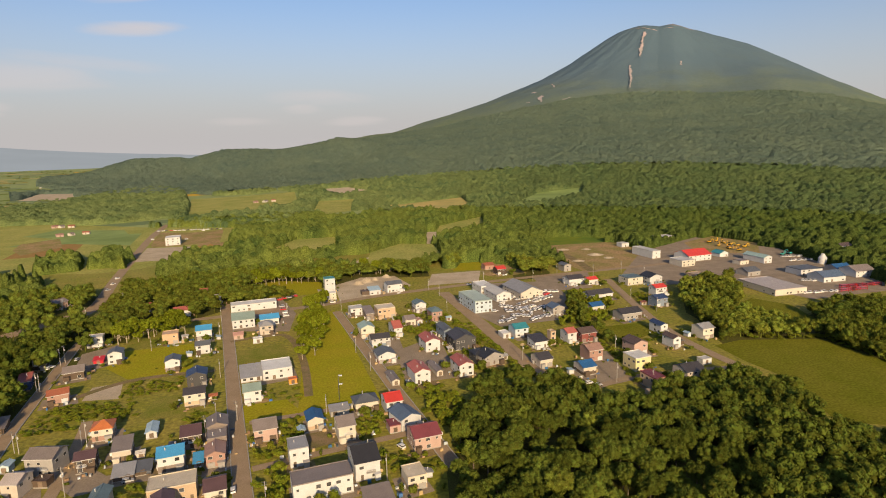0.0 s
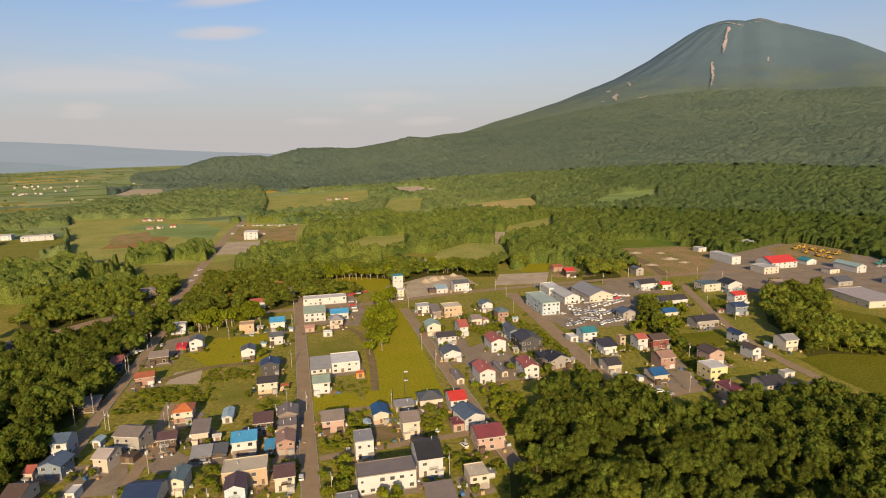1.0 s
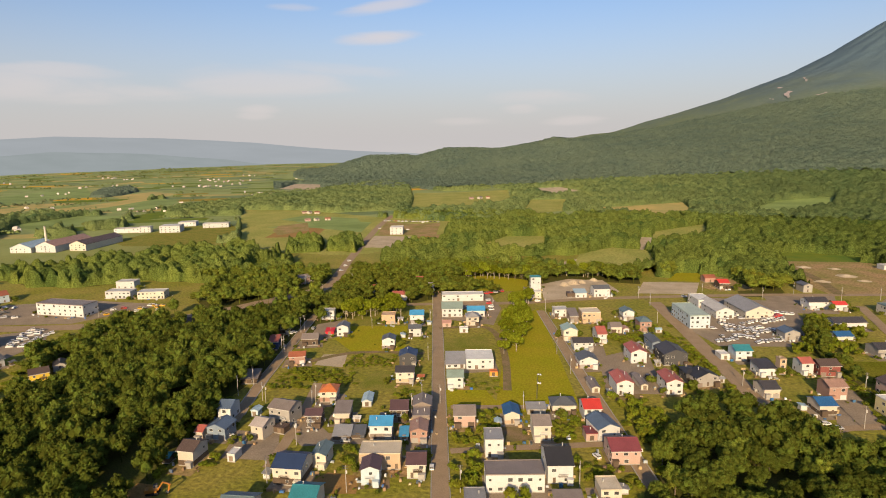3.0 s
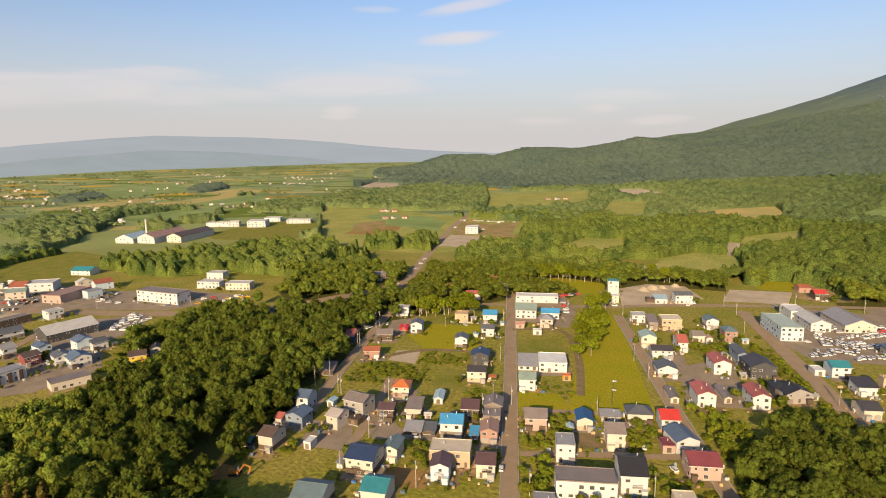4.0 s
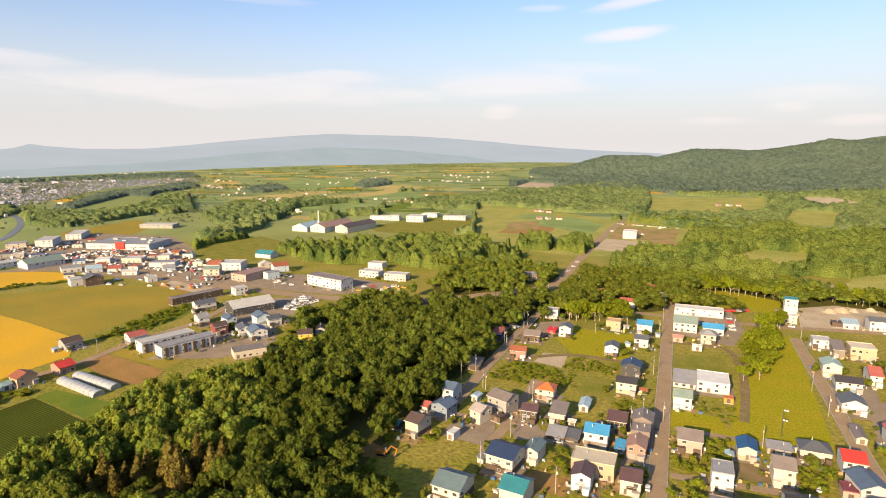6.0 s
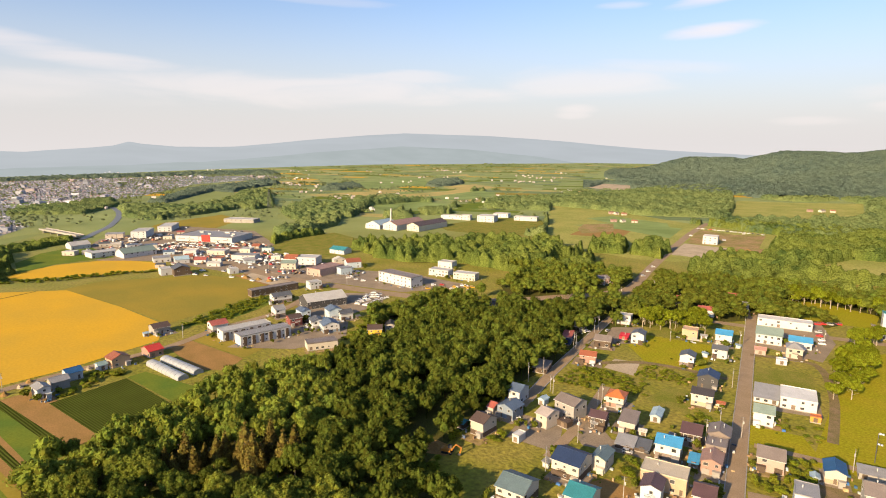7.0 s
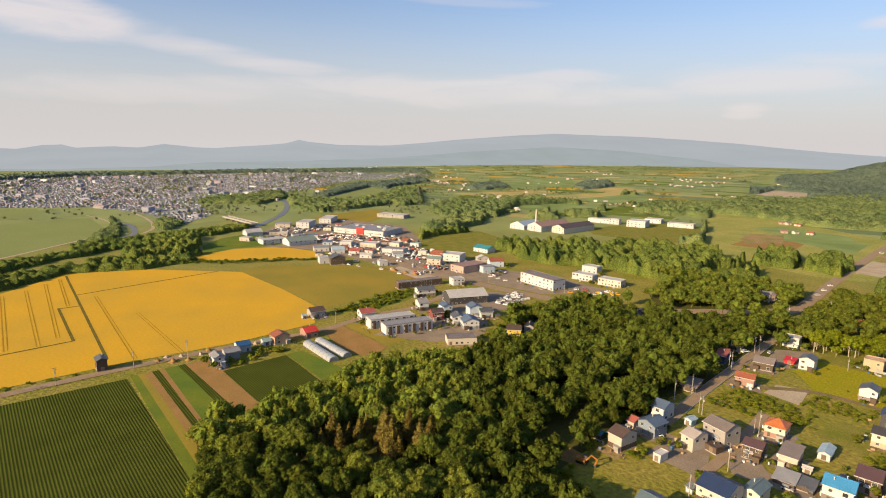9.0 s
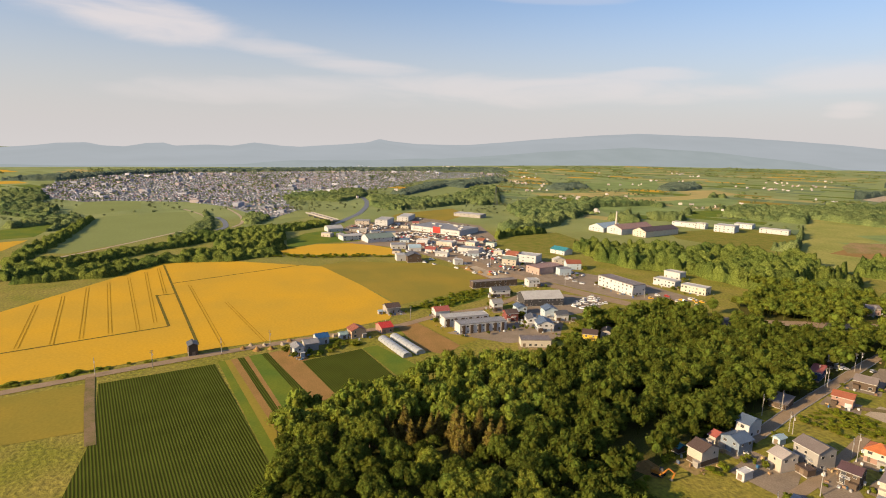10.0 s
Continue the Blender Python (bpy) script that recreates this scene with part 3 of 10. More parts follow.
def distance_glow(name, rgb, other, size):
    """The far backdrop: hills that glow in a flat haze colour, standing in for lit air."""
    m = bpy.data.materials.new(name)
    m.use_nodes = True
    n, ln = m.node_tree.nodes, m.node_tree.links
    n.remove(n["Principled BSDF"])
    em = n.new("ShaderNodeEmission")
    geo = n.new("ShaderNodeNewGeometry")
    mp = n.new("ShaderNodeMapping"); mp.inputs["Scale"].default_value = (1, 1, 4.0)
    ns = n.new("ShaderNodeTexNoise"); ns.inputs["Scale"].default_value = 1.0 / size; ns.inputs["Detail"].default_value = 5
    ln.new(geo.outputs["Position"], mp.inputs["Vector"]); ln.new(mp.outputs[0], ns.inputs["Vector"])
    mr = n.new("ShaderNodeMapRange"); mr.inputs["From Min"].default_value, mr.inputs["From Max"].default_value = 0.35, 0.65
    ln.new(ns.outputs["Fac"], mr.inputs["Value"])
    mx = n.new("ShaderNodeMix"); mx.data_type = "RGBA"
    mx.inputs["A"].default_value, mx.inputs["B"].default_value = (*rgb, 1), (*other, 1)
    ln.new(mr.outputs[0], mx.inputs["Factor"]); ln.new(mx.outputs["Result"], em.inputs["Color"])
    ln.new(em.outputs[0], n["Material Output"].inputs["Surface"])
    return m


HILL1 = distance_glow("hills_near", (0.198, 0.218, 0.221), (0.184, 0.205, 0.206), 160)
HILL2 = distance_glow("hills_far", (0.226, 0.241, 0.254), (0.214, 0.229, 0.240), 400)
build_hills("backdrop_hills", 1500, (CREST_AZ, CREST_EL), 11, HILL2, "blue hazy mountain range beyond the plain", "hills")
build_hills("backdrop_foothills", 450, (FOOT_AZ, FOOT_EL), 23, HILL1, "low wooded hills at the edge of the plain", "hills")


def scree(name, pts, widths, label):
    """A frayed streak of bare rubble draped on the volcano."""
    rng = random.Random(int(pts[0][0]))
    bm = bmesh.new()
    rows = []
    n = 9 * (len(pts) - 1)
    for i in range(n + 1):
        q = i / 9
        j = min(int(q), len(pts) - 2)
        f = q - j
        x, y = (pts[j][k] + (pts[j + 1][k] - pts[j][k]) * f + rng.uniform(-4, 4) for k in (0, 1))
        w = (widths[j] + (widths[j + 1] - widths[j]) * f) * rng.uniform(0.45, 1.25)
        t = Vector((y - PEAK[1], PEAK[0] - x)).normalized() * w / 2
        rows.append([bm.verts.new((x + s * t.x, y + s * t.y, float(flank(x + s * t.x, y + s * t.y)) + 6)) for s in (-1, 0, 1)])
    for a, c in zip(rows, rows[1:]):
        for i in range(2):
            bm.faces.new((a[i], a[i + 1], c[i + 1], c[i]))
    bmesh.ops.recalc_face_normals(bm, faces=bm.faces)
    tagged(part(name, bm, SCREE), label, "scree", kind="structure")


SCREE = material("scree", (0.36, 0.29, 0.285), rough=1, vary=0.2, size=30, other=(0.24, 0.23, 0.22), albedo_scale=1.0)


def patch(name, pts, z, mat, label, kind="structure"):
    """A piece of open ground: a sheet just above the land."""
    bm = bmesh.new()
    vs = [bm.verts.new((x, y, float(land(x, y)) + z)) for x, y in pts]
    f = bm.faces.new(vs)
    if f.normal.z < 0 or f.calc_area() and (f.normal_update() or f.normal.z < 0):
        bmesh.ops.reverse_faces(bm, faces=[f])
    bmesh.ops.triangulate(bm, faces=bm.faces)
    if max(v.co.z for v in bm.verts) > 0.6:     # on the slopes it follows the land
        bmesh.ops.subdivide_edges(bm, edges=bm.edges[:], cuts=7, use_grid_fill=True)
        for v in bm.verts:
            v.co.z = float(land(v.co.x, v.co.y)) + z + 0.4
    OPEN.append(pts)
    return tagged(part(name, bm, GROUND[mat]), label, name.replace("_", " "), kind=kind)


def road(name, pts, width, mat, label, z):
    """A strip of the given width along a line, with its curves rounded."""
    p = [Vector(q) for q in pts]
    line = []
    for i in range(len(p) - 1):
        a, b, c, d = p[max(i - 1, 0)], p[i], p[i + 1], p[min(i + 2, len(p) - 1)]
        for s in np.linspace(0, 1, 9)[:-1]:
            line.append(0.5 * ((2 * b) + (c - a) * s + (2 * a - 5 * b + 4 * c - d) * s * s + (3 * b - a - 3 * c + d) * s ** 3))
    line.append(p[-1])
    bm = bmesh.new()
    rows = []
    for i, q in enumerate(line):
        t = (line[min(i + 1, len(line) - 1)] - line[max(i - 1, 0)]).normalized()
        nrm = Vector((-t.y, t.x)) * width / 2
        h = float(land(q.x, q.y)) + z
        rows.append([bm.verts.new((q.x + s * nrm.x, q.y + s * nrm.y, h)) for s in (1, -1)])
    for a, b in zip(rows, rows[1:]):
        bm.faces.new((a[0], a[1], b[1], b[0]))
    for a, b in zip(line[::4], line[4::4] + [line[-1]]):
        t = (b - a)
        if t.length > 0.1:
            nrm = Vector((-t.y, t.x)).normalized() * (width / 2 + 2.0)
            OPEN.append([(a + nrm)[:], (a - nrm)[:], (b - nrm)[:], (b + nrm)[:]])
            BLOCK.append(OPEN[-1])
    return tagged(part(name, bm, GROUND[mat]), label, name, kind="structure")


# ---- buildings ----
def window_meshes():
    def recessed(glass):
        bm = bmesh.new()
        box(bm, -0.5, -0.07, -0.5, 0.5, 0.0, 0.5)
        bm.normal_update()
        bm.faces.ensure_lookup_table()
        face = min(bm.faces, key=lambda q: q.calc_center_median().y)
        bmesh.ops.inset_region(bm, faces=[face], thickness=0.07, depth=-0.04)
        if glass:
            face.material_index = 1
        return bm
    bm = recessed(False)
    f = bpy.data.meshes.new("window"); bm.to_mesh(f); bm.free(); f.materials.append(FRAME)
    bm = bmesh.new(); box(bm, -0.43, -0.045, -0.43, 0.43, -0.031, 0.43)
    g = bpy.data.meshes.new("pane"); bm.to_mesh(g); bm.free(); g.materials.append(GLASS)
    bm = recessed(True)
    q = bpy.data.meshes.new("window"); bm.to_mesh(q); bm.free(); q.materials.append(FRAME); q.materials.append(GLASS)
    bm = bmesh.new(); box(bm, -0.5, -0.05, 0.0, 0.5, 0.0, 1.0); box(bm, 0.32, -0.09, 0.46, 0.38, -0.05, 0.54)
    d = bpy.data.meshes.new("door"); bm.to_mesh(d); bm.free(); d.materials.append(DOOR)
    bm = bmesh.new(); cyl(bm, 0, 0, 0, 1.2, 0.16, 0.16, 8); cyl(bm, 0, 0, 1.2, 1.35, 0.26, 0.2, 8)
    c = bpy.data.meshes.new("flue"); bm.to_mesh(c); bm.free(); c.materials.append(FRAME)
    return f, g, d, c, q


WINDOW, PANE, DOORLEAF, FLUE, FARWINDOW = window_meshes()
COUNT = [0]


def roof_parts(bw, br, w, d, h, roof):
    """Walls into bw and roof into br for a footprint w by d, eaves at h. Returns the ridge height."""
    x, y, o, t = w / 2, d / 2, 0.45, 0.16
    if roof in ("gable_x", "gable_y"):
        along = roof == "gable_x"
        s = y if along else x
        rise = min(s * 0.40, 3.4 if s < 9 else 7.0)
        prism(bw, [(-s, 0), (s, 0), (s, h), (0, h + rise), (-s, h)], -(x if along else y), x if along else y, along)
        k = rise / s
        e = s + o
        L = (x if along else y) + o
        prism(br, [(-e, h - k * o), (0, h + rise), (e, h - k * o), (e, h - k * o + t), (0, h + rise + t * 1.2), (-e, h - k * o + t)], -L, L, along)
        box(br, *((-L, -0.15, h + rise + t, L, 0.15, h + rise + t * 1.2 + 0.12) if along else (-0.15, -L, h + rise + t, 0.15, L, h + rise + t * 1.2 + 0.12)))
        return h + rise
    if roof == "shed":
        rise = min(d * 0.16, 2.2)
        prism(bw, [(-y, 0), (y, 0), (y, h), (-y, h - rise)], -x, x, True)
        k = rise / d
        prism(br, [(-y - o, h - rise - k * o + 0.01), (y + o, h + k * o + 0.01), (y + o, h + k * o + t), (-y - o, h - rise - k * o + t)], -x - o, x + o, True)
        return h
    if roof == "hip":
        rise = min(y, x) * 0.6
        box(bw, -x, -y, 0, x, y, h)
        e = 0.5
        r = max(x - y, 0.4) if x >= y else 0.4
        q = 0.0 if x >= y else y - x
        low = [br.verts.new(p) for p in ((-x - e, -y - e, h - 0.1), (x + e, -y - e, h - 0.1), (x + e, y + e, h - 0.1), (-x - e, y + e, h - 0.1))]
        mid = [br.verts.new((v.co.x, v.co.y, h + 0.06)) for v in low]
        a, b = br.verts.new((-r, -q, h + rise)), br.verts.new((r, q, h + rise))
        for i in range(4):
            br.faces.new((low[i], low[(i + 1) % 4], mid[(i + 1) % 4], mid[i]))
        br.faces.new(low[::-1])
        br.faces.new((mid[0], mid[1], b, a)); br.faces.new((mid[1], mid[2], b)); br.faces.new((mid[2], mid[3], a, b)); br.faces.new((mid[3], mid[0], a))
        bmesh.ops.recalc_face_normals(br, faces=br.faces)
        return h + rise
    if roof == "arch":
        k = 12
        prof = [(x * math.cos(math.pi * i / k), h + w * 0.22 * math.sin(math.pi * i / k)) for i in range(k + 1)]
        prism(bw, [(-x, 0), (x, 0)] + prof, -y, y)
        outer = [((x + 0.4) * math.cos(math.pi * i / k), h + 0.1 + (w * 0.22 + 0.2) * math.sin(math.pi * i / k)) for i in range(k + 1)]
        inner = [(px * 0.985, pz - 0.12) for px, pz in outer]
        prism(br, outer + inner[::-1], -y - 0.4, y + 0.4)
        return h + w * 0.22
    # flat, with a low rim
    box(bw, -x, -y, 0, x, y, h)
    box(br, -x - 0.12, -y - 0.12, h, x + 0.12, y + 0.12, h + 0.18)
    for q in ((-x - 0.12, -y - 0.12, x + 0.12, -y + 0.1), (-x - 0.12, y - 0.1, x + 0.12, y + 0.12), (-x - 0.12, -y + 0.1, -x + 0.1, y - 0.1), (x - 0.1, -y + 0.1, x + 0.12, y - 0.1)):
        box(br, q[0], q[1], h + 0.18, q[2], q[3], h + 0.42)
    return h + 0.18


APRONS = [0]


def apron(x, y, yaw, w, d, rng):
    """The trodden or paved ground round a house."""
    APRONS[0] += 1
    a = radians(yaw)
    c, s = math.cos(a), math.sin(a)
    l, r, f, b = rng.uniform(0.8, 4), rng.uniform(0.8, 4), rng.uniform(2, 6), rng.uniform(0.5, 2)
    q = [(-w / 2 - l, -d / 2 - f), (w / 2 + r, -d / 2 - f * rng.uniform(0.6, 1)), (w / 2 + r * 0.7, d / 2 + b), (-w / 2 - l * 0.8, d / 2 + b)]
    mat = rng.choice(("lot", "dirt", "lot", "drygrass", "yarddirt", "lot"))
    patch("yard", [(x + px * c - py * s, y + px * s + py * c) for px, py in q], 0.02 + 0.004 * (APRONS[0] % 21), mat,
          {"lot": "worn grey paving round a house", "dirt": "trodden bare ground round a house", "drygrass": "thin dry grass round a house", "yarddirt": "bare earth yard round a house"}[mat])
    OPEN.pop()


BAND = {"white": ("umber", "brick", "greybrown", "bluegrey"), "cream": ("brick", "umber", "tan"), "beige": ("umber", "greybrown"), "paleblue": ("bluegrey", "white")}


def house_details(top, w, d, h, front, roof, roof_key, wall_key, porch, rng):
    """Lower cladding, garage shutter, balcony, eaves trim and oil tank of a near house."""
    if wall_key in BAND and rng.random() < 0.45:
        z = h * rng.uniform(0.36, 0.5)
        bm = bmesh.new()
        box(bm, -w / 2 - 0.03, -d / 2 - 0.03, 0.3, w / 2 + 0.03, d / 2 + 0.03, z)
        part("lower_cladding", bm, wall_mat(rng.choice(BAND[wall_key])), top, "darker cladding of the ground floor")
    if rng.random() < 0.4 and w > 6.5:
        gx = -math.copysign(w / 2 - 1.7, porch)
        bm = bmesh.new()
        rib = [(-d / 2 - (0.07 if k % 2 else 0.12), 0.2 + 0.15 * k) for k in range(15)]
        prism(bm, [(-d / 2 - 0.01, 0.2)] + rib + [(-d / 2 - 0.01, 2.3)], gx - 1.3, gx + 1.3, True)
        part("garage_door", bm, wall_mat(rng.choice(("grey", "white", "umber", "greybrown"))), top, "ribbed garage shutter")
    if front > 5.4 and rng.random() < 0.4:
        bx = rng.uniform(-w * 0.2, w * 0.2)
        bm = bmesh.new()
        box(bm, bx - 1.6, -d / 2 - 1.0, 2.95, bx + 1.6, -d / 2, 3.1)
        for k in range(9):
            q = bx - 1.6 + 0.385 * k
            box(bm, q, -d / 2 - 1.0, 3.1, q + 0.12, -d / 2 - 0.94, 4.0)
        box(bm, bx - 1.6, -d / 2 - 1.02, 4.0, bx + 1.6, -d / 2 - 0.92, 4.1)
        part("balcony", bm, wall_mat(rng.choice(("white", "umber", "grey"))), top, "narrow balcony with upright bars")
    if roof in ("gable_x", "shed"):
        e = front - (0.16 * 0.45 if roof == "shed" else min(d / 2 * 0.4, 3.4) / (d / 2) * 0.45)
        bm = bmesh.new()
        box(bm, -w / 2 - 0.5, -d / 2 - 0.55, e - 0.12, w / 2 + 0.5, -d / 2 - 0.45, e + 0.10)
        part("eaves_trim", bm, FRAME, top, "pale eaves board")
    if rng.random() < 0.5:
        bm = bmesh.new()
        s = rng.choice((-1, 1))
        ty = rng.uniform(-d * 0.3, d * 0.3)
        box(bm, s * (w / 2 + 0.2), ty - 0.7, 0.9, s * (w / 2 + 0.85), ty + 0.7, 1.8)
        for q in (-0.55, 0.45):
            box(bm, s * (w / 2 + 0.3), ty + q, -0.1, s * (w / 2 + 0.75), ty + q + 0.1, 0.9)
        part("oil_tank", bm, FRAME, top, "small pale heating-oil tank on legs")


def house(x, y, yaw, w, d, h, roof, roof_key, wall_key, label="house", kind="house", category="house", group="", chimney=False):
    z = float(land(x, y))
    top = new(kind)
    top.location, top.rotation_euler = (x, y, z), (0, 0, radians(yaw))
    tagged(top, label, category, group)
    COUNT[0] += 1
    rng = random.Random(COUNT[0])
    bw, br = bmesh.new(), bmesh.new()
    ridge = roof_parts(bw, br, w, d, h, roof)
    wall = part("wall", bw, wall_mat(wall_key), top)
    part("roof", br, roof_mat(roof_key), top)
    bm = bmesh.new(); box(bm, -w / 2 - 0.05, -d / 2 - 0.05, -0.3, w / 2 + 0.05, d / 2 + 0.05, 0.45)
    part("plinth", bm, CONCRETE, top)
    far = math.hypot(x, y) > 520
    small = h < 3.4
    floors = max(1, int(round(h / 2.9)))
    front = h - min(d * 0.16, 2.2) if roof == "shed" else h
    for side, (length, off, turn) in enumerate(((w, d / 2, 0.0), (d, w / 2, math.pi / 2), (d, w / 2, -math.pi / 2))):
        if (small and side) or (far and side):
            continue
        gap = 2.7 if not far else 4.2
        k = max(1, int((length - 1.0) / gap))
        k = min(k, 9 if not far else 6)
        for fl in range(floors):
            for i in range(k):
                px = -length / 2 + (i + 0.5) * length / k + rng.uniform(-0.2, 0.2)
                base = fl * h / floors
                rot = turn
                c, s = math.cos(rot), math.sin(rot)
                if fl == 0 and side == 0 and i == (COUNT[0] % k):
                    shared("door", DOORLEAF, top, (px, -off, 0.45), 0, (1.6 if small or kind in ("garage", "warehouse", "workshop", "barn") else 1.0, 1, 1.95))
                    continue
                if small or rng.random() < (0.22 if side == 0 else 0.58):
                    continue
                ww, hh = rng.choice(((1.7, 1.2), (1.2, 1.1), (1.7, 1.5), (0.9, 0.9)))
                if far:
                    ww, hh = ww * 1.05, hh * 0.9
                cz = base + 1.55
                if cz + hh / 2 > (front if side == 0 else h - (1.2 if roof == "shed" else 0)) - 0.25:
                    continue
                lx, ly = px, -off
                loc = (lx * c - ly * s, lx * s + ly * c, cz)
                wn = shared("window", FARWINDOW if far else WINDOW, top, loc, rot, (ww, 1, hh))
                if not far:
                    pn = new("pane", PANE)
                    pn.parent = wn
    if chimney:
        shared("flue", FLUE, top, (w * 0.18, 0.3, ridge - 0.2))
        shared("flue", FLUE, top, (-w * 0.2, -d * 0.2, ridge - 0.9 if roof != "flat" else ridge - 0.1))
    elif rng.random() < 0.35 and not far:
        shared("flue", FLUE, top, (w * rng.uniform(-0.25, 0.25), d * 0.1, ridge - 0.5))
    if not far and not small and kind == "house":
        pw = rng.uniform(1.8, 2.6)
        px = (w / 2 - pw / 2 - 0.2) * rng.choice((-1, 1))
        bm = bmesh.new()
        box(bm, px - pw / 2, -d / 2 - 1.5, -0.2, px + pw / 2, -d / 2, 2.4)
        box(bm, px - pw / 2 - 0.2, -d / 2 - 1.75, 2.4, px + pw / 2 + 0.2, -d / 2, 2.55)
        box(bm, px - 0.45, -d / 2 - 1.55, 0.1, px + 0.45, -d / 2 - 1.5, 2.1)
        part("porch", bm, wall_mat(rng.choice((wall_key, "umber", "grey"))), top, "enclosed entrance porch")
        house_details(top, w, d, h, front, roof, roof_key, wall_key, px, rng)
    if math.hypot(x, y) < 430 and category in ("house", "building", "warehouse", "workshop"):
        apron(x, y, yaw, w, d, rng)
    a = radians(yaw)
    cx, sx = math.cos(a), math.sin(a)
    OPEN.append([(x + px * cx - py * sx, y + px * sx + py * cx) for px, py in ((-w / 2 - 2.5, -d / 2 - 4), (w / 2 + 2.5, -d / 2 - 4), (w / 2 + 2.5, d / 2 + 3), (-w / 2 - 2.5, d / 2 + 3))])
    BLOCK.append(OPEN[-1])
    if math.hypot(x, y) < 560 and category in ("house", "building"):
        HOMES.append((x, y, yaw, w, d))
    return top


# ---- trees ----
ICO_V = None


def icosphere():
    bm = bmesh.new()
    bmesh.ops.create_icosphere(bm, subdivisions=1, radius=1)
    v = np.array([q.co[:] for q in bm.verts]); f = np.array([[q.index for q in g.verts] for g in bm.faces])
    bm.free()
    return v, f


ICO_V, ICO_F = icosphere()


def crown_arrays(seed, lobes, leaves, leaf, core=True, conifer=False):
    """A crown one unit wide and high (centre of its base at 0): lobes set with leaf sprays. Returns vertices and triangles."""
    rng = np.random.RandomState(seed)
    V, F, k = [], [], 0
    if conifer:
        cz = np.linspace(0.08, 0.95, lobes); cr = 0.30 * (1.02 - cz) + 0.02
        C = np.stack([rng.uniform(-0.02, 0.02, lobes), rng.uniform(-0.02, 0.02, lobes), cz], 1); R = cr
    else:
        a = rng.uniform(0, math.tau, lobes); q = np.sqrt(rng.uniform(0, 1, lobes)) * 0.31
        cz = rng.uniform(0.28, 0.78, lobes)
        q = q * np.sqrt(np.clip(1.15 - ((cz - 0.45) / 0.5) ** 2, 0.1, 1))
        C = np.stack([q * np.cos(a), q * np.sin(a), cz], 1)
        C[0] = (0, 0, 0.55)
        R = rng.uniform(0.62, 1.15, lobes) * 0.40 / lobes ** 0.36; R[0] = 0.30
    if core:
        for c, r in zip(C, R):
            j = 1 + rng.uniform(-0.22, 0.22, (len(ICO_V), 1))
            V.append(ICO_V * j * r * 0.88 * np.array([1, 1, 0.85]) + c); F.append(ICO_F + k); k += len(ICO_V)
    if leaves:
        w = R ** 2
        li = rng.choice(lobes, leaves, p=w / w.sum())
        d = rng.normal(size=(leaves, 3)); d[:, 2] = np.where(rng.rand(leaves) < 0.75, np.abs(d[:, 2]), d[:, 2]); d /= np.linalg.norm(d, axis=1)[:, None]
        p = C[li] + d * (R[li] * rng.uniform(0.82, 1.12, leaves))[:, None] * np.array([1, 1, 0.9])
        nrm = d + rng.normal(0, 0.45, (leaves, 3)); nrm /= np.linalg.norm(nrm, axis=1)[:, None]
        t = np.cross(nrm, rng.normal(size=(leaves, 3))); t /= np.linalg.norm(t, axis=1)[:, None]
        b = np.cross(nrm, t)
        s = (leaf * rng.uniform(0.6, 1.3, leaves))[:, None]
        bend = nrm * s * 0.35
        q = np.stack([p - t * s - bend, p + t * s * 0.9 - b * s * 0.35, p + b * s * 1.25], 1)
        V.append(q.reshape(-1, 3))
        i = k + 3 * np.arange(leaves)
        F.append(np.stack([i, i + 1, i + 2], 1))
    return np.concatenate(V), np.concatenate(F)


def trunk_mesh(seed, mat):
    rng = random.Random(seed)
    bm = bmesh.new()
    cyl(bm, 0, 0, -0.03, 0.62, 0.022, 0.012, 7)
    for i in range(5):
        a, z = rng.uniform(0, math.tau), rng.uniform(0.25, 0.5)
        tip = Vector((math.cos(a) * 0.24, math.sin(a) * 0.24, z + 0.22))
        p0 = Vector((0, 0, z))
        u = Vector((-math.sin(a), math.cos(a), 0)) * 0.009
        w = Vector((0, 0, 0.009))
        A = [bm.verts.new(p0 + q) for q in (u, w, -u, -w)]
        B = [bm.verts.new(tip + q * 0.35) for q in (u, w, -u, -w)]
        for j in range(4):
            bm.faces.new((A[j], A[(j + 1) % 4], B[(j + 1) % 4], B[j]))
    me = bpy.data.meshes.new("trunk"); bm.to_mesh(me); bm.free(); me.materials.append(mat)
    return me


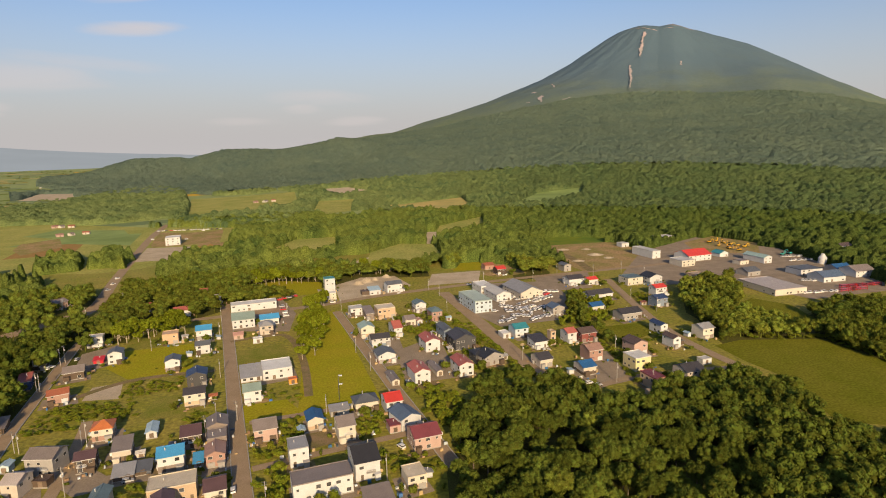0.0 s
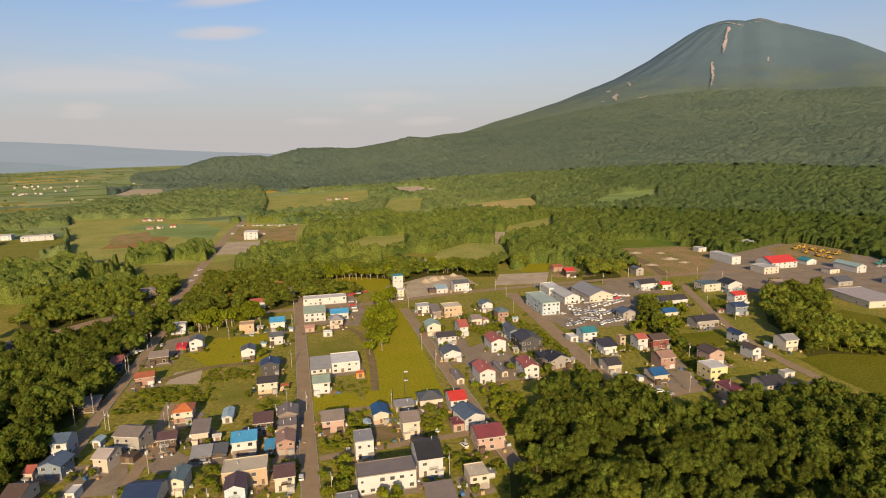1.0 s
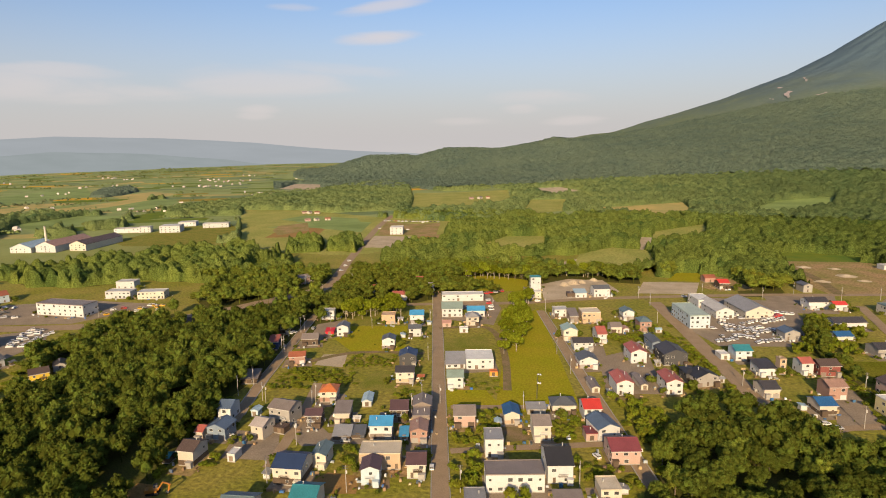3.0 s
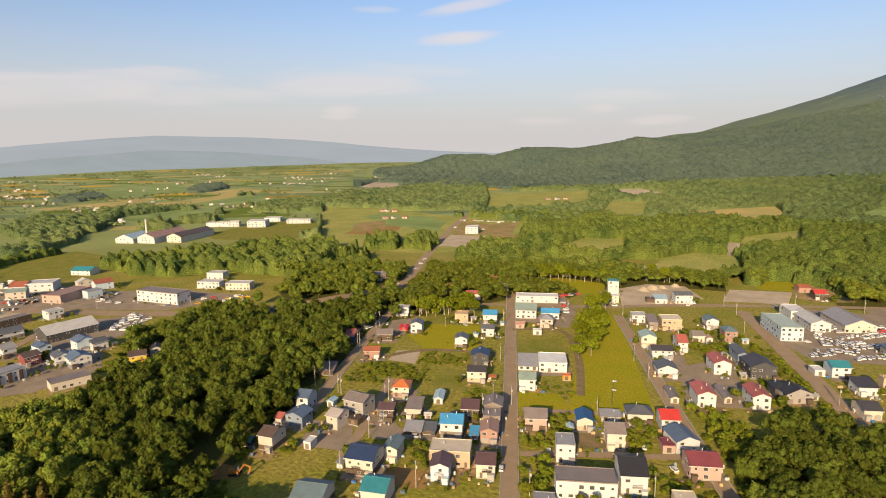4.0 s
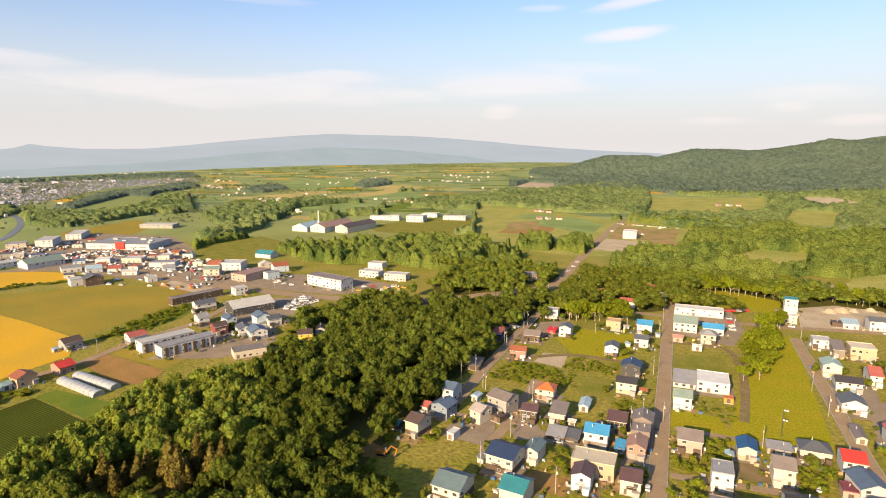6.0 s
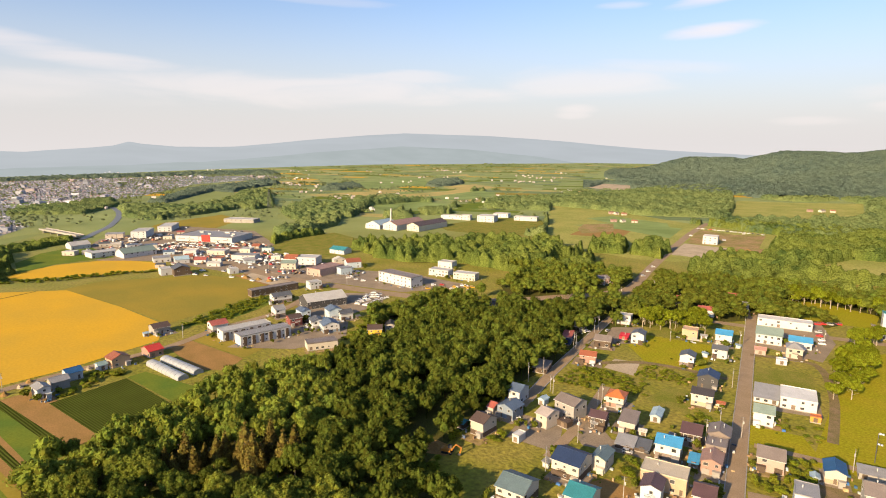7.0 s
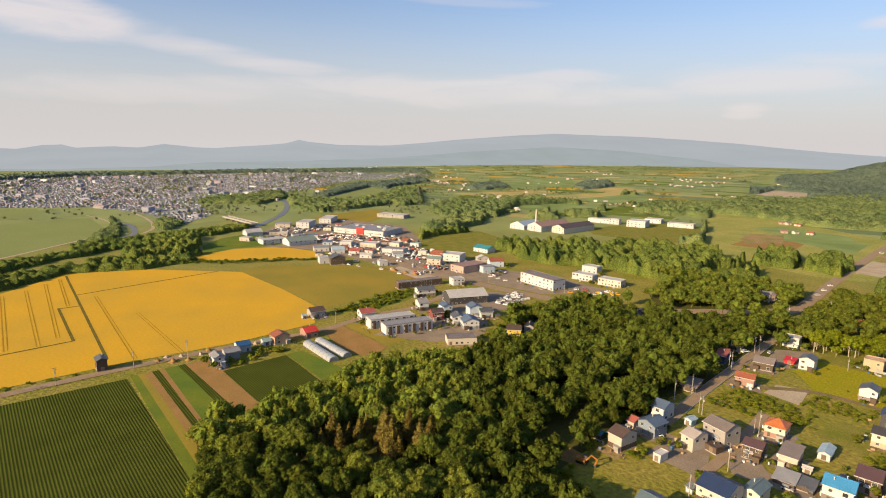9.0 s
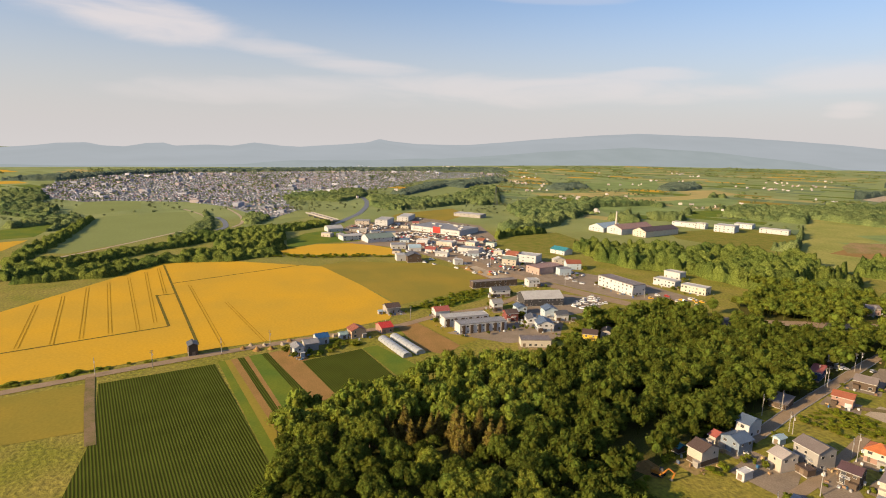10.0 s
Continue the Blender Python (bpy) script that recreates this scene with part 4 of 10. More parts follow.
def dome_arrays(seed, lobes, leaves, leaf):
    """A broad rounded crown one unit wide and high: a main dome, lobes bulging from its upper side, and leaf sprays on all of them."""
    rng = np.random.RandomState(seed)
    a = np.arange(lobes) * 2.4 + rng.uniform(-0.5, 0.5, lobes)
    up = np.linspace(0.96, -0.45, lobes) + rng.uniform(-0.1, 0.1, lobes)
    q = np.sqrt(np.clip(1 - up ** 2, 0.03, 1))
    out = rng.uniform(0.70, 1.0, lobes)
    C = np.stack([0.33 * q * np.cos(a) * out, 0.33 * q * np.sin(a) * out, 0.60 + 0.25 * up * out], 1)
    R = rng.uniform(0.75, 1.25, lobes) * 0.42 / lobes ** 0.42
    C = np.concatenate([[(0, 0, 0.56)], C]); R = np.concatenate([[0.30], R])
    V, F, k = [], [], 0
    for c, r in zip(C, R):
        j = 1 + rng.uniform(-0.15, 0.15, (len(ICO_V), 1))
        V.append(ICO_V * j * r * 0.84 * np.array([1, 1, 0.9]) + c); F.append(ICO_F + k); k += len(ICO_V)
    w = R ** 2
    w[0] *= 0.5
    li = rng.choice(lobes + 1, leaves, p=w / w.sum())
    d = rng.normal(size=(leaves, 3)); d[:, 2] += 0.35; d /= np.linalg.norm(d, axis=1)[:, None]
    p = C[li] + d * (R[li] * rng.uniform(0.80, 1.10, leaves))[:, None]
    nrm = d + rng.normal(0, 0.38, (leaves, 3)); nrm /= np.linalg.norm(nrm, axis=1)[:, None]
    t = np.cross(nrm, rng.normal(size=(leaves, 3))); t /= np.linalg.norm(t, axis=1)[:, None]
    b = np.cross(nrm, t)
    z = (leaf * rng.uniform(0.6, 1.35, leaves))[:, None]
    V.append(np.stack([p - t * z - b * z * 0.5, p + t * z - b * z * 0.5, p + b * z], 1).reshape(-1, 3))
    i = k + 3 * np.arange(leaves)
    F.append(np.stack([i, i + 1, i + 2], 1))
    return np.concatenate(V), np.concatenate(F)


NEAR = [dome_arrays(100 + i, 22, 2100, 0.0235) for i in range(6)]
MID = [dome_arrays(200 + i, 8, 380, 0.043) for i in range(8)]
FARLOW = [crown_arrays(330 + i, 1, 12, 0.225) for i in range(8)]
BUSH = [crown_arrays(350 + i, 3, 110, 0.11) for i in range(6)]
SPRUCE = [crown_arrays(400 + i, 10, 800, 0.042, conifer=True) for i in range(3)]
DARKCROWNS = [mesh_np("crown", v, f, DARKLEAF) for v, f in NEAR]
CROWNS = [[mesh_np("crown", v, f, m) for v, f in NEAR] for m in LEAF]
SPRUCES = [mesh_np("crown", v, f, CONIFER) for v, f in SPRUCE]
PALECROWNS = [mesh_np("crown", v, f, PALELEAF) for v, f in NEAR[:3]]
TRUNKS = [trunk_mesh(i, BARK) for i in range(3)]
PALETRUNKS = [trunk_mesh(i, PALEBARK) for i in range(3)]


def spots(pts, gap, rng, heed=True):
    """Places for trees in a polygon, about a gap apart, clear of roads and buildings."""
    p = np.array(pts)
    x0, y0 = p.min(0); x1, y1 = p.max(0)
    gx, gy = np.meshgrid(np.arange(x0, x1, gap), np.arange(y0, y1, gap * 0.87))
    gx = gx + (np.arange(gx.shape[0])[:, None] % 2) * gap / 2
    x = (gx + rng.uniform(-0.38, 0.38, gx.shape) * gap).ravel(); y = (gy + rng.uniform(-0.38, 0.38, gx.shape) * gap).ravel()
    ok = inside(pts, x, y)
    x, y = x[ok], y[ok]
    for q in OPEN if heed else ():
        a = np.array(q)
        if a[:, 0].max() < x0 or a[:, 0].min() > x1 or a[:, 1].max() < y0 or a[:, 1].min() > y1:
            continue
        keep = ~inside(q, x, y)
        x, y = x[keep], y[keep]
    return x, y


def canopy(name, x, y, h, wide, variants, mat, label, rng, category="woodland", trunks=False):
    """Many crowns joined into one mesh of woodland."""
    V, F, k = [], [], 0
    z = land(x, y)
    for i in range(len(x)):
        v, f = variants[rng.randint(len(variants))]
        a = rng.uniform(0, math.tau)
        hh = h[i]; ww = wide[i]
        c, s = math.cos(a), math.sin(a)
        V.append(np.stack([(v[:, 0] * c - v[:, 1] * s) * ww + x[i], (v[:, 0] * s + v[:, 1] * c) * ww + y[i], v[:, 2] * hh + z[i]], 1))
        F.append(f + k); k += len(v)
        if trunks:
            b = np.array([(-0.2, -0.12, 0), (0.2, -0.12, 0), (0, 0.24, 0), (-0.12, -0.08, hh * 0.45), (0.12, -0.08, hh * 0.45), (0, 0.15, hh * 0.45)]) + (x[i], y[i], z[i])
            V.append(b); F.append(np.array([(0, 1, 4), (0, 4, 3), (1, 2, 5), (1, 5, 4), (2, 0, 3), (2, 3, 5)]) + k); k += 6
    if not V:
        return
    me = mesh_np(name, np.concatenate(V), np.concatenate(F), mat)
    tagged(new(name, me), label, category, kind="stuff")


def canopy_sheet(name, X, Y, mask, gap, high, mat, label, seed, category="woodland"):
    """The closed roof of a far wood: every tree a dome of its own in one rough surface. X, Y: a grid of places; mask: where trees stand."""
    rng = np.random.RandomState(seed)
    H, RA, OX, OY, TO = (rng.rand(64, 64) for _ in range(5))
    i0, j0 = np.floor(X / gap).astype(int), np.floor(Y / gap).astype(int)
    top, tone = np.zeros(X.shape), np.zeros(X.shape)
    for di in (-1, 0, 1):
        for dj in (-1, 0, 1):
            i, j = i0 + di, j0 + dj
            u, v = i % 64, (j + 17 * (i // 64)) % 64
            cx, cy = (i + 0.5 + 0.8 * (OX[u, v] - 0.5)) * gap, (j + 0.5 + 0.8 * (OY[u, v] - 0.5)) * gap
            h = high * (0.55 + 0.65 * H[u, v] ** 1.3)
            r = gap * (0.62 + 0.38 * RA[u, v])
            z = h - 0.80 * high * np.minimum((np.hypot(X - cx, Y - cy) / r) ** 2.4, 1.4)
            up = z > top
            top, tone = np.where(up, z, top), np.where(up, TO[u, v], tone)
    top = np.maximum(top, 0.12 * high) + rng.uniform(-0.5, 0.5, X.shape) * gap * 0.09
    top = np.where(mask, top, -0.5)
    Z = land(X, Y) + top
    n = X.shape[1]
    i, j = np.meshgrid(np.arange(X.shape[0] - 1), np.arange(n - 1), indexing="ij")
    f = np.stack([i * n + j, i * n + j + 1, (i + 1) * n + j + 1, (i + 1) * n + j], -1).reshape(-1, 4)
    f = f[mask.ravel()[f].any(1)]
    if not len(f):
        return
    a, b, c = (np.array([X.ravel()[f[0, q]], Y.ravel()[f[0, q]]]) for q in (0, 1, 2))
    if (b - a)[0] * (c - a)[1] - (b - a)[1] * (c - a)[0] < 0:
        f = f[:, ::-1]
    used = np.unique(f)
    back = np.zeros(X.size, int); back[used] = np.arange(len(used))
    me = mesh_np(name, np.stack([X, Y, Z], -1).reshape(-1, 3)[used], back[f], mat)
    me.polygons.foreach_set("use_smooth", np.ones(len(f), bool))
    at = me.attributes.new("tone", "FLOAT", "POINT")
    at.data.foreach_set("value", tone.ravel()[used].astype(np.float32))
    tagged(new(name, me), label, category, kind="stuff")


def forest_material(name, dark, light, patchy, size, east=0.62):
    """A roof of leaves: each tree its own tone, with broad drifts of another kind and fine leaf relief."""
    m = bpy.data.materials.new(name)
    m.use_nodes = True
    n, ln = m.node_tree.nodes, m.node_tree.links
    b = n["Principled BSDF"]
    b.inputs["Roughness"].default_value, b.inputs["Specular IOR Level"].default_value = 0.9, 0.0
    at = n.new("ShaderNodeAttribute"); at.attribute_name = "tone"
    geo = n.new("ShaderNodeNewGeometry")

    def noise(scale, detail):
        q = n.new("ShaderNodeTexNoise"); q.inputs["Scale"].default_value, q.inputs["Detail"].default_value = scale, detail
        ln.new(geo.outputs["Position"], q.inputs["Vector"])
        r = n.new("ShaderNodeMapRange"); r.inputs["From Min"].default_value, r.inputs["From Max"].default_value = 0.34, 0.66
        ln.new(q.outputs["Fac"], r.inputs["Value"])
        return r.outputs[0]

    m1 = n.new("ShaderNodeMix"); m1.data_type = "RGBA"
    m1.inputs["A"].default_value, m1.inputs["B"].default_value = (*dark, 1), (*light, 1)
    ln.new(at.outputs["Fac"], m1.inputs["Factor"])
    drift = noise(1.0 / size, 5)
    half = n.new("ShaderNodeMath"); half.operation = "MULTIPLY"; half.inputs[1].default_value = 0.65
    ln.new(drift, half.inputs[0])
    m2 = n.new("ShaderNodeMix"); m2.data_type = "RGBA"; m2.inputs["B"].default_value = (*patchy, 1)
    ln.new(half.outputs[0], m2.inputs["Factor"]); ln.new(m1.outputs["Result"], m2.inputs["A"])
    leaf = noise(0.9, 4)
    hs = n.new("ShaderNodeHueSaturation")
    # leaf colour gets darker towards +x, with a ragged edge
    sx = n.new("ShaderNodeSeparateXYZ"); ln.new(geo.outputs["Position"], sx.inputs[0])
    ea = n.new("ShaderNodeMath"); ea.operation = "MULTIPLY_ADD"; ea.inputs[1].default_value = 260.0
    ln.new(drift, ea.inputs[0]); ln.new(sx.outputs["X"], ea.inputs[2])
    er = n.new("ShaderNodeMapRange"); er.inputs["From Min"].default_value, er.inputs["From Max"].default_value = 60, 420
    er.inputs["To Max"].default_value = east
    ln.new(ea.outputs[0], er.inputs["Value"])
    m3 = n.new("ShaderNodeMix"); m3.data_type = "RGBA"; m3.inputs["B"].default_value = (*(q * 0.72 for q in dark), 1)
    ln.new(er.outputs[0], m3.inputs["Factor"]); ln.new(m2.outputs["Result"], m3.inputs["A"])
    m2 = m3
    vr = n.new("ShaderNodeMapRange"); vr.inputs["To Min"].default_value, vr.inputs["To Max"].default_value = 0.62, 1.38
    ln.new(leaf, vr.inputs["Value"]); ln.new(vr.outputs[0], hs.inputs["Value"]); ln.new(m2.outputs["Result"], hs.inputs["Color"])
    ln.new(hs.outputs[0], b.inputs["Base Color"])
    bp = n.new("ShaderNodeBump"); bp.inputs["Strength"].default_value, bp.inputs["Distance"].default_value = 0.9, 1.3
    ln.new(leaf, bp.inputs["Height"]); ln.new(bp.outputs[0], b.inputs["Normal"])
    return m


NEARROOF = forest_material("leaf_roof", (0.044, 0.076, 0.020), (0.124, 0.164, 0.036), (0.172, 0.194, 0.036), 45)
# the two farther roofs are paler and bluer, haze put into the leaf colours
FARROOF = forest_material("far_leaf_roof_hazed", (0.060, 0.100, 0.042), (0.146, 0.190, 0.070), (0.180, 0.212, 0.072), 90)
FARTHEST = forest_material("distant_leaf_roof_hazed", (0.076, 0.113, 0.090), (0.113, 0.150, 0.110), (0.128, 0.164, 0.111), 150, 0.15)
WOODS = [0]
WOODED = []
SPLIT = 540.0     # single crowns nearer than this, closed roofs beyond


def wood(name, pts, gap, h, label, mode, kind):
    WOODS[0] += 1
    rng = np.random.RandomState(50 + WOODS[0])
    p = np.array(pts)
    far = np.hypot(p[:, 0], p[:, 1])
    x, y = spots(pts, gap, rng, name not in ("hedge_tree", "copse"))
    OPEN.append(pts)
    if mode != "shrub":
        OPEN.pop()
        WOODED.append(pts)
    if mode != "shrub" and name != "hedge_tree" and len(x) and np.hypot(x, y).min() < 600:
        patch("forest_floor", pts, 0.055 + 0.004 * (WOODS[0] % 6), "floor", "dark leaf-strewn floor of the woods")
        OPEN.pop()
    if mode in ("stuff", "trees") and name != "hedge_tree":
        if far.max() > SPLIT:
            cell = np.clip(far.mean() * 0.0026, 1.7, 4.5)
            X, Y = np.meshgrid(np.arange(p[:, 0].min() - 2 * cell, p[:, 0].max() + 2 * cell, cell), np.arange(p[:, 1].min() - 2 * cell, p[:, 1].max() + 2 * cell, cell))
            flat = inside(pts, X.ravel() + 2.2 * np.sin(Y.ravel() / 7), Y.ravel() + 2.2 * np.sin(X.ravel() / 5)) & (np.hypot(X, Y).ravel() > SPLIT - 12)
            for q in OPEN if name != "copse" else ():
                qa = np.array(q)
                if qa[:, 0].max() < X.min() or qa[:, 0].min() > X.max() or qa[:, 1].max() < Y.min() or qa[:, 1].min() > Y.max():
                    continue
                flat &= ~inside(q, X.ravel(), Y.ravel())
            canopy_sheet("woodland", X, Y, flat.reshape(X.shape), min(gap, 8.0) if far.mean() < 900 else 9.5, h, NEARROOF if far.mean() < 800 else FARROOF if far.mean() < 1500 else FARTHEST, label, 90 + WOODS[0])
        d = np.hypot(x, y)
        x, y, d = x[d < SPLIT], y[d < SPLIT], d[d < SPLIT]
        singles = np.zeros(len(x), bool)
        if mode == "trees":
            singles[np.argsort(d)[:118]] = True
        n = len(x)
        hh = h * rng.uniform(0.7, 1.25, n); ww = gap * rng.uniform(1.15, 1.85, n)
        if (~singles).any():
            canopy("woodland", x[~singles], y[~singles], hh[~singles], ww[~singles], MID, DARKLEAF if kind == "dark" else LEAF[WOODS[0] % 2], label, rng, trunks=True)
        if mode == "stuff":
            return
        x, y = x[singles], y[singles]
    if mode == "shrub":
        n = len(x)
        keep = rng.rand(n) < 0.8
        x, y = x[keep], y[keep]
        n = len(x)
        OPEN.pop()
        canopy("shrubbery", x, y, h * rng.uniform(0.5, 1.3, n), gap * rng.uniform(0.8, 1.6, n), BUSH, SHRUB, label, rng, "shrubs")
        return
    pale = name == "hedge_tree"
    for i in range(len(x)):
        s = h * rng.uniform(0.6, 1.3)
        t = new("tree")
        spruce = not pale and WOODS[0] == 1 and math.hypot(x[i] + 203, y[i] - 74) < 24 and rng.rand() < 0.75
        wd = s * 0.95 if spruce else max(s * rng.uniform(0.85, 1.1), gap * (1.35 if pale else 1.15))
        t.location, t.rotation_euler = (x[i], y[i], float(land(x[i], y[i]))), (0, 0, rng.uniform(0, math.tau))
        tr = new("trunk", (PALETRUNKS if pale else TRUNKS)[rng.randint(3)])
        cr = new("crown", SPRUCES[rng.randint(3)] if spruce else PALECROWNS[rng.randint(3)] if pale else (DARKCROWNS if rng.rand() < (0.85 if kind == "dark" else 0.7) else CROWNS[rng.randint(2)])[rng.randint(6)])
        for q in (tr, cr):
            q.parent = t
            q.scale = (wd, wd, s * (1.15 if spruce else 1))
        if pale:
            tr.scale = (s * 1.3, s * 1.3, s); cr.location.z = s * 0.2
        tagged(t, "narrow brownish conifer standing in the wood" if spruce else label, "tree", "pale-trunked trees" if pale else "woodland trees")


# ---- the plan ----
# roads and lanes
road("road", [(-61.6, 162.0), (-88.2, 232.1), (-148.5, 390.6), (-160.0, 421.5)], 6, "asphalt", "grey asphalt village street running straight between the houses", 0.164)
road("road", [(3.9, 192.3), (-25.5, 267.5), (-74.6, 396.2)], 5.5, "asphalt", "grey asphalt lane beside the open green", 0.168)
road("road", [(-160.5, 177.0), (-167.6, 195.8), (-180.8, 229.4), (-195.5, 272.3), (-215.7, 330.4), (-221.4, 352.2)], 5, "asphalt", "grey asphalt lane along the wood", 0.172)
road("road", [(-128.9, 164.1), (-136.6, 191.2), (-146.9, 220.5), (-153.4, 237.1)], 4.5, "asphalt", "narrow grey lane between the western houses", 0.176)
road("road", [(-70.3, 196.3), (-46.1, 207.2), (-11.0, 222.1)], 4, "asphalt", "narrow asphalt cross lane", 0.18)
road("road", [(-82.8, 232.4), (-68.1, 237.4), (-29.9, 249.9)], 3.5, "asphalt", "narrow cross path behind the houses", 0.184)
road("road", [(-180.2, 249.3), (-158.2, 280.4), (-119.2, 292.1)], 4, "dirt", "unpaved lane across the lots", 0.188)
road("road", [(-127.1, 337.2), (-99.1, 347.7), (-78.6, 310.0), (-63.3, 257.7)], 4, "dirt", "unpaved track past the storehouses", 0.192)
road("road", [(-206.0, 369.0), (-153.3, 389.4), (-91.4, 412.2), (-37.2, 441.7), (65.9, 483.7), (137.0, 505.8), (213.1, 531.1)], 7, "asphalt", "asphalt cross road at the head of the village", 0.196)
road("road", [(50.5, 265.7), (40.7, 298.7), (20.2, 371.4), (-0.5, 442.0)], 9, "asphalt", "wide asphalt street past the workshops", 0.2)
road("road", [(133.4, 471.8), (131.7, 389.0), (133.9, 334.9), (140.3, 304.1), (150.9, 272.0)], 6, "asphalt", "asphalt street past the eastern houses", 0.204)
road("road", [(61.7, 254.1), (90.4, 271.4), (144.4, 281.2)], 4, "asphalt", "narrow lane at the wood edge", 0.208)
road("road", [(-303.1, 284.9), (-277.3, 357.0), (-252.8, 404.7), (-297.9, 536.1), (-372.1, 750.2), (-408.4, 877.5)], 9, "asphalt", "country road through the woods", 0.212)
road("road", [(-664.1, 169.8), (-559.0, 208.2), (-478.6, 222.2), (-403.3, 247.3), (-352.3, 269.0), (-312.6, 295.0), (-280.0, 344.8), (-253.2, 412.6)], 12, "asphalt", "main highway past the works", 0.216)
road("road", [(-280.7, -151.4), (-300.3, -101.9), (-324.3, -21.2), (-338.3, 42.5), (-346.5, 92.4), (-362.0, 127.7), (-372.0, 169.3), (-398.6, 209.7)], 6, "asphalt", "narrow farm road along the wheat", 0.22)
road("road", [(-309.7, -68.3), (-274.3, -61.9), (-236.9, -54.3)], 4, "dirt", "dirt farm track", 0.224)
road("road", [(128.8, 503.9), (122.3, 569.8), (106.7, 613.1)], 8, "dirt", "dirt track round the yard", 0.228)
# fields and open ground
patch("field", [(-719.6, 892.5), (-602.8, 910.0), (-418.0, 850.9), (-288.9, 830.6), (-244.7, 661.0), (-269.8, 614.6), (-289.4, 558.2), (-317.9, 541.5), (-378.9, 538.3), (-455.3, 555.7)], 0.108, "paddock", "open rough grassland by the country road")
patch("field", [(-396.8, -188.5), (-444.8, -145.6), (-505.5, -109.7), (-585.2, -62.3), (-577.5, 1.0), (-535.9, 73.6), (-457.4, 93.8), (-394.1, 105.0), (-362.5, 92.9), (-344.5, 43.3), (-333.3, -21.7), (-320.9, -65.5), (-311.0, -105.1), (-298.6, -145.3)], 0.108, "wheat", "ripe golden wheat field beside the farm road")
patch("field", [(-541.3, 72.3), (-552.5, 102.6), (-520.5, 177.0), (-457.7, 212.7), (-428.6, 180.6), (-413.4, 154.7), (-393.5, 107.4), (-459.2, 94.2)], 0.112, "olivecrop", "olive-green ripening crop field")
patch("field", [(-614.6, 28.3), (-633.5, 52.1), (-654.6, 84.2), (-650.5, 133.7), (-611.9, 156.5), (-572.2, 162.9), (-582.8, 96.9)], 0.112, "wheat", "smaller golden wheat field")
patch("field", [(-299.7, -63.1), (-310.8, -12.5), (-247.0, 0.0), (-196.8, 9.3), (-176.2, 10.6), (-197.3, -55.9), (-246.2, -54.9)], 0.112, "rowcrop", "dark green potato field in rows")
patch("field", [(-291.7, -111.5), (-300.8, -68.9), (-249.8, -59.1), (-245.5, -95.7)], 0.116, "olivecrop", "olive-green crop field")
patch("crop_strip", [(-313.6, -11.0), (-314.3, -7.7), (-212.1, 11.4), (-192.8, 10.4)], 0.116, "greencrop", "strip of bright green vegetables")
patch("crop_strip", [(-314.3, -7.7), (-315.2, -4.9), (-227.7, 12.4), (-212.1, 11.4)], 0.12, "olivecrop", "strip of yellow-green vegetables")
patch("crop_strip", [(-315.2, -4.9), (-315.9, -1.5), (-237.5, 13.6), (-227.7, 12.4)], 0.124, "soil", "strip of bare brown soil")
patch("crop_strip", [(-315.9, -1.5), (-316.6, 1.9), (-242.2, 15.7), (-237.5, 13.6)], 0.128, "rowcrop", "strip of dark green vegetables")
patch("crop_strip", [(-316.6, 1.9), (-317.7, 4.2), (-244.5, 17.1), (-242.2, 15.7)], 0.132, "soil", "strip of bare brown soil")
patch("crop_strip", [(-317.7, 4.2), (-319.4, 10.6), (-245.8, 27.9), (-244.5, 17.1)], 0.136, "greencrop", "strip of bright green crop")
patch("crop_strip", [(-319.4, 10.6), (-320.1, 14.1), (-249.5, 31.3), (-245.8, 27.9)], 0.14, "rowcrop", "strip of dark green crop")
patch("crop_strip", [(-320.1, 14.1), (-323.3, 28.8), (-257.8, 45.3), (-249.5, 31.3)], 0.144, "soil", "broad strip of bare brown soil")
patch("field", [(-302.3, 30.4), (-312.1, 63.9), (-264.8, 72.2), (-254.2, 44.1), (-258.8, 39.7)], 0.148, "rowcrop", "dark green vegetable field in rows")
patch("field", [(-312.8, 64.6), (-315.1, 73.5), (-279.0, 86.6), (-266.0, 73.4)], 0.152, "greencrop", "bright green vegetable strip")
patch("field", [(-348.7, 93.0), (-352.1, 107.0), (-302.0, 118.9), (-290.5, 106.2), (-301.2, 95.0)], 0.112, "soil", "strip of bare orange-brown soil")
patch("field", [(-353.1, 108.1), (-353.4, 120.8), (-309.8, 134.4), (-302.7, 119.9)], 0.116, "olivecrop", "strip of yellow-green grass")
patch("field", [(-381.9, 111.0), (-399.6, 137.3), (-415.5, 165.7), (-419.3, 188.8), (-399.2, 183.1), (-386.4, 160.6), (-374.8, 132.8)], 0.116, "greencrop", "rough green strip between field and houses")
patch("field", [(148.7, 312.4), (166.7, 320.6), (210.8, 319.5), (222.2, 284.1), (225.2, 262.2), (186.6, 214.3), (157.0, 222.8), (161.8, 267.2), (153.6, 288.3)], 0.108, "meadow", "wide mown green meadow")
patch("field", [(190.7, 384.2), (217.3, 406.5), (234.3, 387.5), (231.1, 352.0), (208.9, 329.6), (199.1, 364.1)], 0.108, "meadow", "small green meadow among trees")
patch("lawn", [(-63.0, 233.0), (-81.7, 329.4), (-89.2, 375.7), (-76.6, 400.2), (-27.5, 246.9)], 0.108, "lawn", "open green of mown grass in the village")
patch("lawn", [(-185.7, 303.3), (-182.1, 324.7), (-148.0, 335.6), (-131.0, 291.9), (-159.0, 282.0)], 0.108, "lawn", "mown grass lot between houses")
